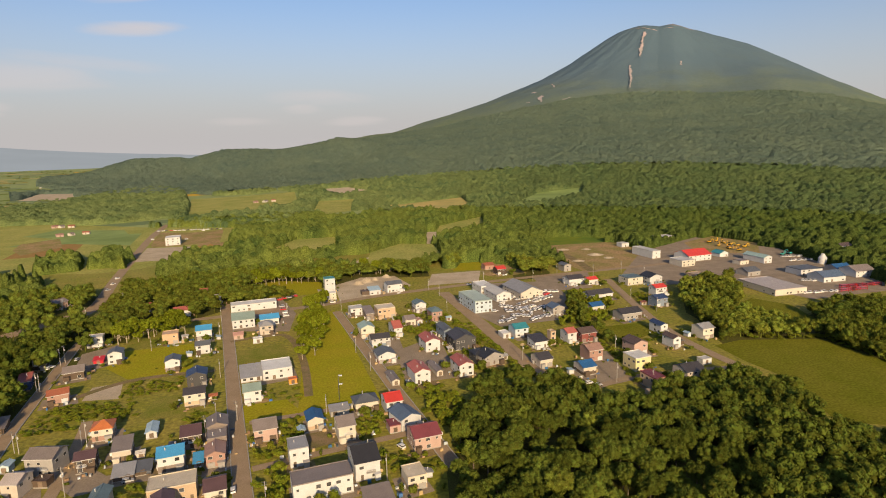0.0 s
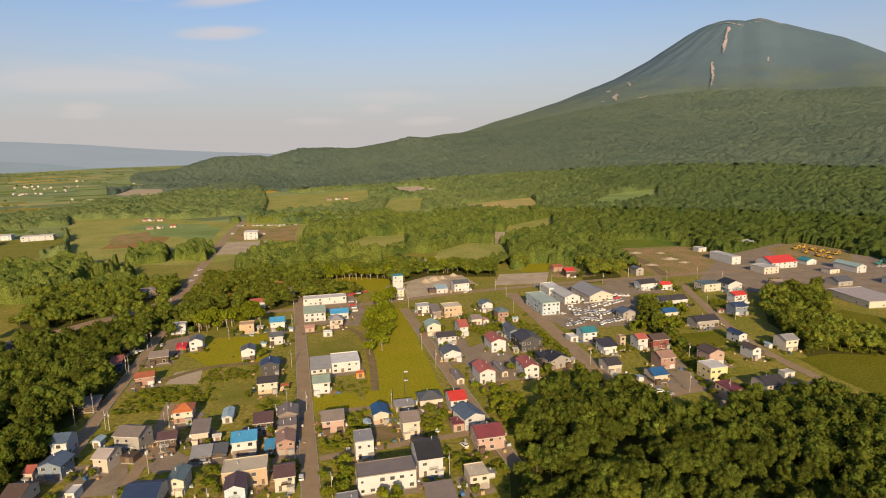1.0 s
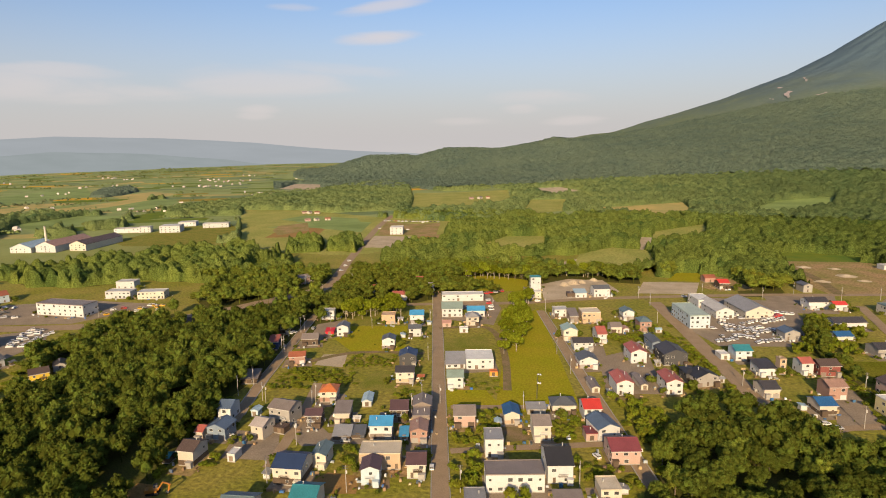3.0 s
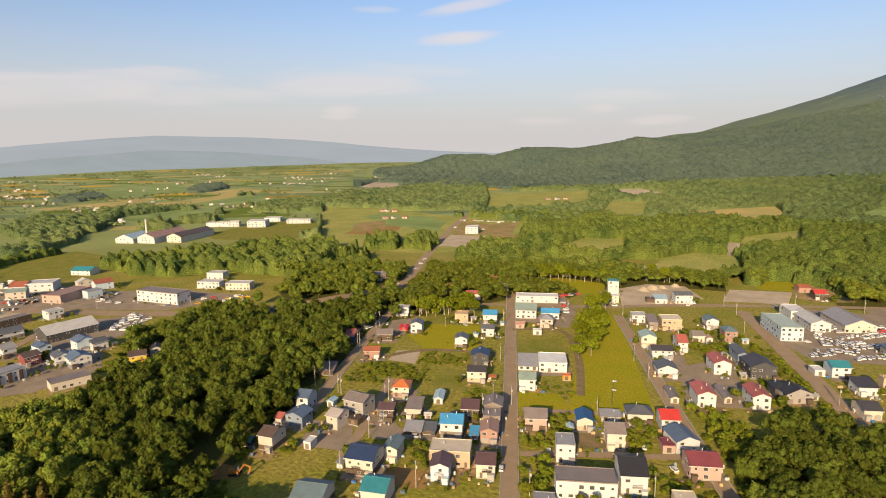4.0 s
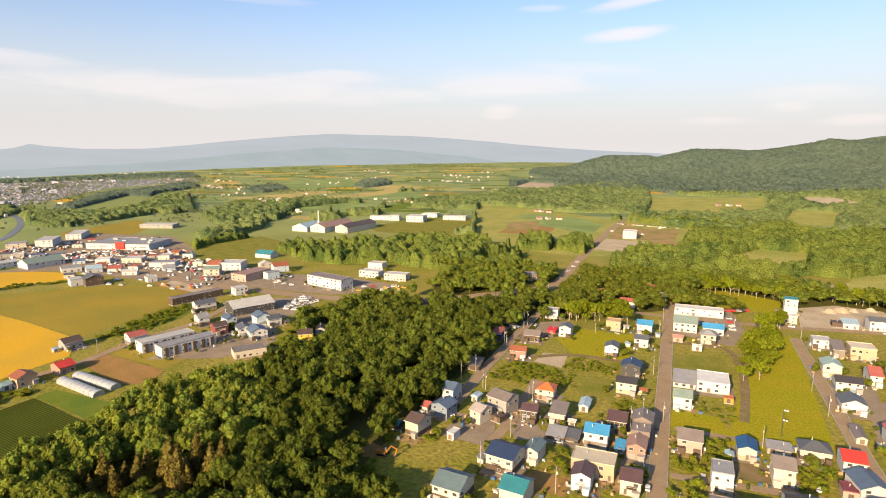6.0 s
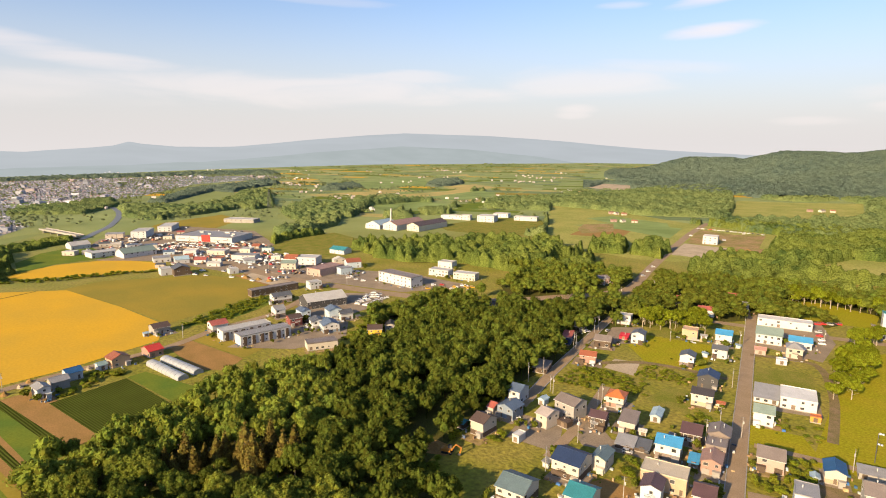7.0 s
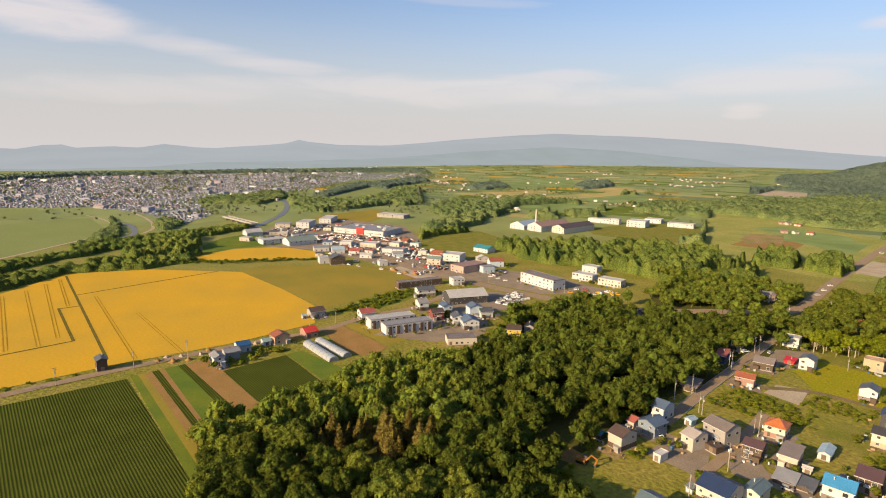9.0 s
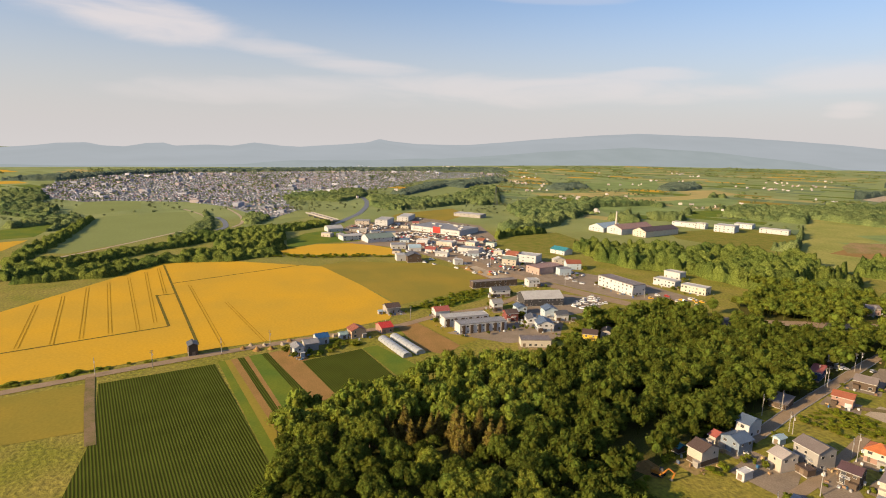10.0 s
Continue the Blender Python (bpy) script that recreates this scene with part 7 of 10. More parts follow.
house(-685.3, 612, 30, 33.1, 12.6, 6.0, "flat", "palegrey", "white", label="white factory office block", kind="office_building", category="building")
house(-663.7, 621.3, 30, 15.2, 12.6, 7.5, "flat", "palegrey", "white", label="white three-storey block beside the road", kind="office_building", category="building")
house(-630.6, 634.3, 30, 26.1, 23.4, 9.0, "flat", "palegrey", "white", label="large white hall with a flat roof", kind="hall", category="building")
house(-654.1, 690.5, 30, 24.0, 18.0, 6.0, "flat", "palegrey", "white", label="long white hall behind a larger one", kind="hall", category="building")
house(-600.6, 688, 30, 35.4, 14.4, 6.0, "flat", "palegrey", "white", label="long white school block", kind="school_building", category="building")
# the retail park
store = house(-713.5, 254.4, 35.5, 75, 43, 6.5, "flat", "grey", "white", label="large white supermarket with a grey flat roof and a red sign", kind="supermarket", category="building")
bm = bmesh.new()
box(bm, -2.0, -22.4, 1.0, 9.0, -21.5, 8.6)
part("sign", bm, material("sign_red", (0.62, 0.045, 0.035), rough=0.5, vary=0.06, size=3), store, "red entrance sign panel")
for px, py, pw in ((-24, 6, 5.0), (-6, -4, 4.0), (8, 9, 6.5), (22, 2, 4.5), (29, -11, 3.5)):
    bm = bmesh.new()
    box(bm, px, py, 6.4, px + pw, py + 2.6, 8.0)
    part("roof_unit", bm, FRAME, store, "pale rooftop cooling unit")
for px in (-33, -21, 14, 26):
    bm = bmesh.new()
    box(bm, px, -22.6, 3.1, px + 8.0, -21.4, 3.5)
    part("canopy", bm, CONCRETE, store)
house(-793.4, 195, 60, 17.4, 32.8, 7.9, "flat", "palegrey", "white", label="white retail hall with a blank facade", kind="hall", category="building")
house(-832.8, 237.1, 60, 16.9, 41.0, 6.5, "flat", "palegrey", "white", label="white retail hall beside the road", kind="hall", category="building")
house(-661.1, 155, 100, 32.8, 19.7, 5.0, "gable_x", "greengrey", "white", label="long shed with a green roof", kind="hall", category="building")
house(-679, 128.1, 100, 27.3, 16.4, 5.0, "flat", "palegrey", "white", label="white depot building beside the road", kind="warehouse", category="warehouse")
house(-612.7, 165.8, 80, 15.7, 14.8, 4.3, "flat", "grey", "white", label="white workshop with a grey roof", kind="workshop", category="workshop")
house(-592.6, 178.3, 80, 12.6, 11.5, 4.3, "gable_x", "palblue", "white", label="pale roofed workshop beside the road", kind="workshop", category="workshop")
house(-547.8, 150.7, 85, 9.3, 11.5, 5.8, "flat", "palegrey", "white", label="white two-storey house at the field edge")
house(-539.7, 161.0, 85, 13.3, 14.0, 6.4, "gable_y", "slate", "umber", label="brown house with a slate roof at the field edge")
house(-633.7, 200.7, 60, 12.9, 13.1, 4.3, "flat", "white", "white", label="white restaurant building beside the road", kind="store", category="building")
house(-572.7, 234, 45, 24.0, 13.1, 4.6, "flat", "grey", "white", label="white garage building with an open forecourt", kind="store", category="building")
house(-607.6, 249.9, 45, 11.4, 11.5, 4.3, "flat", "palegrey", "cream", label="cream roadside shop beside the road", kind="store", category="building")
house(-616.6, 222.9, 45, 19.1, 13.1, 4.3, "flat", "palegrey", "beige", label="beige roadside shop beside the road", kind="store", category="building")
house(-849.3, 344.1, 40, 46.4, 19.7, 5.0, "flat", "palegrey", "grey", label="long grey shed beyond the store", kind="hall", category="building")
house(-746.4, 117.7, 100, 19.3, 16.4, 4.3, "gable_x", "palegrey", "white", label="white shed by the levee", kind="shed", category="shed")
house(-803.7, 166.8, 70, 19.4, 16.4, 5.0, "flat", "grey", "beige", label="beige depot with a grey roof", kind="warehouse", category="warehouse")
# beyond the crossroads
house(-320.0, 698.1, 20, 16.1, 18.0, 9.0, "flat", "white", "white", label="white block by the gravel lot", kind="office_building", category="building")
house(-506.8, 779.6, 45, 8.2, 6.0, 3.0, "gable_x", "redfade", "pink", label="small pinkish farm building on the distant plain", kind="farm_building")
house(-496.3, 787.6, 70, 6.3, 6.0, 3.0, "gable_x", "greybrown", "cream", label="small cream farm building on the distant plain", kind="farm_building")
house(-482.4, 798.2, 20, 8.2, 6.0, 3.0, "gable_x", "rust", "beige", label="small beige farm building with a rusty roof", kind="farm_building")
house(-367.7, 1174.2, 45, 7.7, 6.8, 3.6, "gable_x", "redfade", "pink", label="small pinkish farm building on the distant plain", kind="farm_building")
house(-352.3, 1185.9, 70, 10.0, 6.8, 3.6, "gable_x", "greybrown", "cream", label="small cream farm building on the distant plain", kind="farm_building")
house(-338.6, 1196.2, 20, 7.7, 6.8, 3.6, "gable_x", "rust", "beige", label="small beige farm building with a rusty roof", kind="farm_building")
house(-569.7, 868.1, 45, 8.2, 6.0, 3.0, "gable_x", "redfade", "pink", label="small pinkish farm building on the distant plain", kind="farm_building")
house(-560.2, 868.6, 70, 6.3, 6.0, 3.0, "gable_x", "greybrown", "cream", label="small cream farm building on the distant plain", kind="farm_building")
house(-545.7, 869.4, 20, 8.2, 6.0, 3.0, "gable_x", "rust", "beige", label="small beige farm building with a rusty roof", kind="farm_building")
# small shops and sheds of the retail park and the highway
house(-704, 103.6, 49, 12.7, 8.0, 4.2, "flat", "palegrey", "beige", label="small roadside building with a plain metal roof")
house(-755.5, 126.9, 76, 8.2, 9.8, 2.6, "flat", "grey", "white", label="small roadside building with a plain metal roof")
house(-728.9, 151.5, 61, 11.6, 6.6, 4.1, "flat", "palegrey", "grey", label="small roadside building with a plain metal roof")
house(-717.9, 164.7, 89, 11.8, 8.3, 3.0, "flat", "slateblue", "white", label="small roadside building with a plain metal roof")
house(-697.3, 179, 72, 12.6, 8.9, 4.1, "flat", "slateblue", "cream", label="small roadside building with a plain metal roof")
house(-750.3, 212.6, 57, 10.5, 6.4, 3.9, "flat", "slate", "cream", label="small roadside building with a plain metal roof")
house(-783.1, 237, 70, 8.4, 5.9, 3.0, "gable_x", "redroof", "beige", label="small roadside building with a plain metal roof")
house(-645.8, 182.6, 67, 10.3, 7.2, 3.4, "gable_x", "slateblue", "paleblue", label="small roadside building with a plain metal roof")
house(-608.9, 190.2, 79, 7.1, 9.5, 3.0, "gable_x", "rust", "beige", label="small roadside building with a plain metal roof")
house(-584.1, 194, 57, 11.0, 9.6, 3.2, "gable_x", "redroof", "white", label="small roadside building with a plain metal roof")
house(-579.7, 209.4, 44, 9.0, 9.4, 3.2, "flat", "rust", "white", label="small roadside building with a plain metal roof")
house(-624.9, 243.8, 62, 11.1, 8.4, 2.7, "flat", "rust", "grey", label="small roadside building with a plain metal roof")
house(-626.1, 269.5, 40, 8.2, 9.0, 2.7, "gable_x", "rust", "grey", label="small roadside building with a plain metal roof")
house(-598.7, 269.6, 40, 10.6, 7.2, 3.9, "flat", "greengrey", "white", label="small roadside building with a plain metal roof")
house(-550.8, 228.1, 75, 10.3, 9.2, 3.5, "gable_x", "grey", "paleblue", label="small roadside building with a plain metal roof")
house(-556.3, 196.9, 50, 12.6, 6.7, 3.5, "gable_x", "palegrey", "white", label="small roadside building with a plain metal roof")
house(-582.5, 156.3, 63, 8.0, 7.7, 3.2, "flat", "slate", "beige", label="small roadside building with a plain metal roof")
house(-701.1, 117.9, 72, 8.4, 7.5, 3.3, "flat", "palegrey", "grey", label="small roadside building with a plain metal roof")
house(-740.2, 142.4, 69, 10.7, 6.1, 3.9, "gable_x", "slate", "grey", label="small roadside building with a plain metal roof")
house(-550.9, 256.3, 52, 8.9, 6.0, 3.7, "flat", "white", "cream", label="small roadside building with a plain metal roof")
house(-502.0, 246.4, 47, 13.6, 9.0, 5.9, "gable_x", "greengrey", "beige", label="small roadside building with a plain metal roof")
house(-471.1, 295.4, 72, 13.3, 11.9, 5.9, "gable_x", "rust", "paleblue", label="small roadside building with a plain metal roof")
house(-490.2, 292.1, 75, 11.8, 7.2, 5.2, "gable_y", "palegrey", "cream", label="small roadside building with a plain metal roof")
house(-450.7, 273.8, 84, 11.1, 8.4, 5.9, "flat", "grey", "paleblue", label="small roadside building with a plain metal roof")
# ---- vehicles, poles and small works ----
PAINT = {k: material("paint_" + k, c, rough=0.3, vary=0.05, size=2, spec=0.5) for k, c in dict(
    white=(0.80, 0.80, 0.79), silver=(0.48, 0.49, 0.51), black=(0.03, 0.03, 0.035), red=(0.5, 0.03, 0.03), yellow=(0.75, 0.45, 0.02), teal=(0.05, 0.38, 0.33), orange=(0.42, 0.18, 0.03)).items()}
RUBBER = material("rubber", (0.02, 0.02, 0.02), rough=0.9, vary=0.2, size=1)
LENS = material("lamp_lens", (0.75, 0.74, 0.70), rough=0.2, vary=0.05, size=1)
PLASTIC = material("greenhouse_film", (0.44, 0.47, 0.50), rough=0.35, vary=0.12, size=3, fine=8, spec=0.5)
CARS = {}


def car_master(col, far=False):
    """A small hatchback or van, its nose towards +x."""
    top = new("car")
    bm = bmesh.new()
    prism(bm, [(-1.95, 0.35 if not far else 0.05), (1.95, 0.35 if not far else 0.05), (2.0, 0.62), (1.9, 0.82), (0.95, 0.95), (-1.9, 1.0), (-2.0, 0.6)], -0.82, 0.82)
    bmesh.ops.bevel(bm, geom=[e for e in bm.edges], offset=0.05, segments=1, affect="EDGES")
    part("body", bm, PAINT[col], top)
    bm = bmesh.new()
    prism(bm, [(-1.85, 0.98), (1.0, 0.94), (0.45, 1.42), (-1.7, 1.45)], -0.72, 0.72)
    part("cabin", bm, GLASS, top, "dark glazed cabin")
    bm = bmesh.new()
    prism(bm, [(-1.72, 1.45), (0.46, 1.42), (0.38, 1.5), (-1.6, 1.53)], -0.74, 0.74)
    part("roof", bm, PAINT[col], top)
    for x in () if far else (-1.25, 1.25):
        for y in (-0.8, 0.8):
            bm = bmesh.new()
            cyl(bm, 0, 0, -0.1, 0.1, 0.31, 0.31, 10)
            bmesh.ops.rotate(bm, verts=bm.verts, cent=(0, 0, 0), matrix=Matrix.Rotation(math.pi / 2, 3, "X"))
            wh = part("wheel", bm, RUBBER, top)
            wh.location = (x, y, 0.31)
    tagged(top, {"white": "small white parked car", "silver": "small silver parked car", "black": "small black parked car", "red": "small red parked car", "yellow": "small yellow work vehicle parked"}[col] + " on worn paving", "car", "parked cars")
    return top


def car(x, y, yaw, col):
    m = pose(x, y, 0.17, 0, 0, yaw)
    key = col, math.hypot(x, y) > 400
    if key not in CARS:
        CARS[key] = car_master(*key)
        CARS[key].matrix_basis = m
        return
    copy_thing(CARS[key], m)


def car_row(x0, y0, x1, y1, n, yaw, cols):
    rng = random.Random(int(x0 * 7 + y1))
    loose, swing = (1.7, 40) if -380 < x0 < -340 and y0 < 260 else (0.7, 8)
    for i in range(n):
        f = i / max(n - 1, 1)
        car(x0 + (x1 - x0) * f + rng.uniform(-loose, loose), y0 + (y1 - y0) * f + rng.uniform(-loose, loose), yaw + rng.uniform(-swing, swing) + 180 * rng.randint(0, 1), cols[rng.randrange(len(cols))])


POLES = {}


def pole(x, y, h):
    """A concrete utility pole with cross-arms and a transformer."""
    yaw = 20 + 90 * (int(x) % 2)
    if h in POLES:
        copy_thing(POLES[h], pose(x, y, 0, 0, 0, yaw))
        return
    top = new("utility_pole")
    bm = bmesh.new(); cyl(bm, 0, 0, -0.3, h, 0.17, 0.10, 8)
    part("pole", bm, POLE, top)
    for z in (h - 0.4, h - 1.2):
        bm = bmesh.new(); box(bm, -0.9, -0.06, z, 0.9, 0.06, z + 0.1)
        for q in (-0.8, -0.4, 0.4, 0.8):
            cyl(bm, q, 0, z + 0.1, z + 0.28, 0.05, 0.04, 6)
        part("crossarm", bm, STEEL, top)
    bm = bmesh.new(); cyl(bm, 0.35, 0, h - 2.9, h - 1.9, 0.24, 0.24, 8)
    part("transformer", bm, FRAME, top)
    top.matrix_basis = pose(x, y, 0, 0, 0, yaw)
    POLES[h] = tagged(top, "grey concrete utility pole beside the road", "utility pole", "utility poles")


def floodlight(x, y):
    top = new("floodlight_pole")
    top.location = (x, y, 0)
    bm = bmesh.new(); cyl(bm, 0, 0, -0.3, 12, 0.16, 0.09, 8)
    part("pole", bm, STEEL, top)
    for z in (11.6, 7.5):
        bm = bmesh.new(); box(bm, -0.2, -0.06, z, 1.7, 0.06, z + 0.1)
        part("arm", bm, STEEL, top)
        for q in (0.6, 1.5):
            bm = bmesh.new(); box(bm, q - 0.35, -0.5, z + 0.1, q + 0.3, 0.1, z + 0.6)
            part("lamp_head", bm, LENS, top, "pale floodlight head")
    tagged(top, "tall dark floodlight pole on the village green", "floodlight")


def greenhouse(x0, y0, x1, y1, w, h):
    length = math.hypot(x1 - x0, y1 - y0)
    top = new("greenhouse")
    top.matrix_basis = pose((x0 + x1) / 2, (y0 + y1) / 2, 0, 0, 0, math.degrees(math.atan2(y1 - y0, x1 - x0)))
    k = 10
    arc = [(w / 2 * math.cos(math.pi * i / k), 0.9 * (i not in (0, k)) + (h - 0.9) * math.sin(math.pi * i / k)) for i in range(k + 1)]
    bm = bmesh.new(); prism(bm, arc, -length / 2, length / 2, True)
    part("cover", bm, PLASTIC, top, "translucent grey film cover")
    for i in range(int(length / 4) + 1):
        px = -length / 2 + i * length / int(length / 4)
        bm = bmesh.new()
        out = [(a * 1.012, b + 0.04) for a, b in arc]
        prism(bm, out + [(a * 0.99, b - 0.05) for a, b in arc[::-1]], px - 0.06, px + 0.06, True)
        part("hoop", bm, STEEL, top)
    tagged(top, "long grey film tunnel greenhouse beside the crops", "greenhouse", "tunnel greenhouses")
    OPEN.append([(x0 - 4, y0 - 4), (x1 - 4, y1 - 4), (x1 + 4, y1 + 4), (x0 + 4, y0 + 4)])


def chimney_stack(x, y, h):
    top = new("factory_chimney")
    top.location = (x, y, 0)
    bm = bmesh.new(); cyl(bm, 0, 0, -0.5, h, 1.5, 0.9, 14)
    part("shaft", bm, wall_mat("cream"), top)
    bm = bmesh.new(); cyl(bm, 0, 0, h, h + 0.8, 1.15, 1.15, 14)
    part("rim", bm, CONCRETE, top)
    tagged(top, "tall pale factory chimney beside the halls", "chimney")


HEAPS = [0]


def heap(x, y, w, h, mat, label):
    HEAPS[0] += 1
    rng = np.random.RandomState(HEAPS[0])
    n, k = 7, 14
    vs, fs = [(0, 0, h)], []
    for i in range(1, n + 1):
        for j in range(k):
            r = w / 2 * i / n * (1 + rng.uniform(-0.12, 0.12)); a = math.tau * j / k
            vs.append((r * math.cos(a), r * math.sin(a) * 0.8, h * (0.5 + 0.5 * math.cos(math.pi * i / n)) * rng.uniform(0.8, 1.15) - (0.1 if i == n else 0)))
    for j in range(k):
        fs.append((0, 1 + j, 1 + (j + 1) % k))
        for i in range(n - 1):
            a, b = 1 + i * k, 1 + (i + 1) * k
            fs += [(a + j, b + j, b + (j + 1) % k), (a + j, b + (j + 1) % k, a + (j + 1) % k)]
    ob = new("mound", mesh_np("mound", np.array(vs), np.array(fs), GROUND[mat]))
    ob.location = (x, y, 0.1)
    tagged(ob, label, "mound")


DIGGERS = {}


def digger(x, y, yaw, col):
    m = pose(x, y, 0.12, 0, 0, yaw)
    if col in DIGGERS:
        copy_thing(DIGGERS[col], m)
        return
    top = new("excavator")
    for s in (-1.1, 1.1):
        bm = bmesh.new(); prism(bm, [(-1.9, 0.1), (1.9, 0.1), (2.2, 0.5), (1.9, 0.9), (-1.9, 0.9), (-2.2, 0.5)], s - 0.3, s + 0.3)
        part("track", bm, RUBBER, top)
    bm = bmesh.new(); prism(bm, [(-2.3, 0.95), (1.4, 0.95), (1.4, 1.7), (-1.2, 2.1), (-2.3, 2.0)], -1.25, 1.25)
    part("body", bm, PAINT[col], top)
    bm = bmesh.new(); prism(bm, [(0.0, 1.72), (1.6, 1.72), (1.4, 3.0), (0.1, 3.0)], 0.2, 1.2)
    part("cab", bm, GLASS, top, "glazed cab")
    bm = bmesh.new(); prism(bm, [(1.2, 1.5), (3.4, 4.4), (5.6, 3.4), (5.5, 3.0), (3.5, 3.9), (1.7, 1.3)], -0.6, -0.2)
    part("boom", bm, PAINT[col], top)
    bm = bmesh.new(); prism(bm, [(5.4, 3.5), (5.9, 3.3), (5.2, 0.6), (4.7, 0.9)], -0.55, -0.25)
    part("stick", bm, PAINT[col], top)
    bm = bmesh.new(); prism(bm, [(5.3, 0.9), (4.6, 0.9), (4.0, 0.3), (4.6, 0.0), (5.3, 0.2)], -0.85, 0.05)
    part("bucket", bm, STEEL, top)
    top.matrix_basis = m
    DIGGERS[col] = tagged(top, f"{col} tracked excavator parked in a yard", "excavator", "parked machines")


def tank(x, y, r, h):
    top = new("storage_silo")
    top.location = (x, y, float(land(x, y)))
    bm = bmesh.new(); cyl(bm, 0, 0, -0.3, h * 0.6, r, r, 18); cyl(bm, 0, 0, h * 0.6, h * 0.85, r, r * 0.55, 18)
    part("shell", bm, wall_mat("white"), top)
    bm = bmesh.new(); cyl(bm, 0, 0, h * 0.85, h, r * 0.55, r * 0.4, 14)
    part("cap", bm, FRAME, top)
    tagged(top, "white round storage silo by the forest depots", "silo")


def rack(x, y, w):
    top = new("steel_rack")
    top.matrix_basis = pose(x, y, 0.1, 0, 0, 14)
    red = PAINT["red"]
    for z in (0.9, 2.2):
        bm = bmesh.new(); box(bm, -w / 2, -1, z, w / 2, 1, z + 0.18)
        part("deck", bm, red, top)
    for px in (-w / 2 + 0.2, 0, w / 2 - 0.2):
        for py in (-0.9, 0.9):
            bm = bmesh.new(); box(bm, px - 0.12, py - 0.12, -0.2, px + 0.12, py + 0.12, 2.6)
            part("post", bm, red, top)
    tagged(top, "stacked red steel frames in a depot yard", "steel frames", "red steel frames")


def bridge(x0, y0, x1, y1, w):
    length = math.hypot(x1 - x0, y1 - y0)
    top = new("bridge")
    top.matrix_basis = pose((x0 + x1) / 2, (y0 + y1) / 2, 0, 0, 0, math.degrees(math.atan2(y1 - y0, x1 - x0)))
    bm = bmesh.new(); box(bm, -length / 2, -w / 2, 3.2, length / 2, w / 2, 4.4)
    part("deck", bm, CONCRETE, top)
    for s in (-1, 1):
        bm = bmesh.new(); box(bm, -length / 2, s * w / 2 - 0.15, 4.4, length / 2, s * w / 2 + 0.15, 5.5)
        part("parapet", bm, CONCRETE, top)
    for i in range(5):
        px = -length / 2 + (i + 0.5) * length / 5
        bm = bmesh.new(); box(bm, px - 0.8, -w / 2 + 0.6, -0.5, px + 0.8, w / 2 - 0.6, 3.2)
        part("pier", bm, CONCRETE, top)
    tagged(top, "long pale concrete bridge over the river", "bridge")


def pylon(x, y, h):
    top = new("transmission_tower")
    top.location = (x, y, 0)
    legs = [(-1, -1), (1, -1), (1, 1), (-1, 1)]

    def bar(bm, a, b, r):
        d = (b - a).normalized()
        u = d.orthogonal().normalized() * r
        v = d.cross(u)
        A = [bm.verts.new(a + q) for q in (u, v, -u, -v)]
        B = [bm.verts.new(b + q) for q in (u, v, -u, -v)]
        for i in range(4):
            bm.faces.new((A[i], A[(i + 1) % 4], B[(i + 1) % 4], B[i]))
    for sx, sy in legs:
        bm = bmesh.new(); bar(bm, Vector((sx * 3, sy * 3, -0.3)), Vector((sx * 0.5, sy * 0.5, h)), 0.22)
        part("leg", bm, STEEL, top)
    bm = bmesh.new()
    for i in range(7):
        z0, z1 = h * i / 7, h * (i + 1) / 7
        for (ax, ay), (bx, by) in zip(legs, legs[1:] + legs[:1]):
            r0, r1 = 3 - 2.5 * i / 7, 3 - 2.5 * (i + 1) / 7
            bar(bm, Vector((ax * r0, ay * r0, z0)), Vector((bx * r1, by * r1, z1)), 0.1)
    part("lattice", bm, STEEL, top)
    for z in (h - 1, h - 5, h - 9):
        bm = bmesh.new(); bar(bm, Vector((-5, 0, z)), Vector((5, 0, z)), 0.22)
        part("crossarm", bm, STEEL, top)
    tagged(top, "steel lattice transmission tower on the plain", "pylon")


def kerbs(pts, width):
    """Raised concrete gutters along both sides of a street."""
    p = [Vector(q) for q in pts]
    for s in (-1, 1):
        bm = bmesh.new()
        for a, b in zip(p, p[1:]):
            d = (b - a).normalized()
            n = Vector((-d.y, d.x)) * s
            q = [a + n * (width / 2), b + n * (width / 2), b + n * (width / 2 + 0.35), a + n * (width / 2 + 0.35)]
            lo = [bm.verts.new((v.x, v.y, -0.05)) for v in q]
            hi = [bm.verts.new((v.x, v.y, 0.33)) for v in q]
            bm.faces.new(hi)
            for i in range(4):
                bm.faces.new((lo[i], lo[(i + 1) % 4], hi[(i + 1) % 4], hi[i]))
        bmesh.ops.recalc_face_normals(bm, faces=bm.faces)
        tagged(part("kerb", bm, CONCRETE), "pale concrete kerb along the village street", "kerb", kind="structure")


# cars on the streets and plots
car(-72.5, 182.6, 110, "white")
car(-29.5, 220.5, 100, "white")
car(-17.6, 209.2, 130, "white")
car(-108.4, 257.9, 100, "white")
car(-125.1, 208.8, 110, "silver")
car(-81.1, 419.5, 20, "white")
car(-210.5, 299.3, 118, "white")
car(-158.3, 178.6, 60, "white")
car(-202.6, 311.7, 100, "silver")
car(19.9, 463.9, 20, "silver")
car(6.7, 339.3, 110, "silver")
car(-1.7, 295.3, 70, "black")
car(1.0, 292.2, 20, "silver")
car(-111.6, 189.7, 20, "silver")
car(-106.9, 195.6, 110, "black")
car(-209.8, 300.9, 60, "white")
car(-129.2, 317.5, 110, "black")
car(67.7, 264.7, 20, "white")
car(71.2, 261.9, 20, "silver")
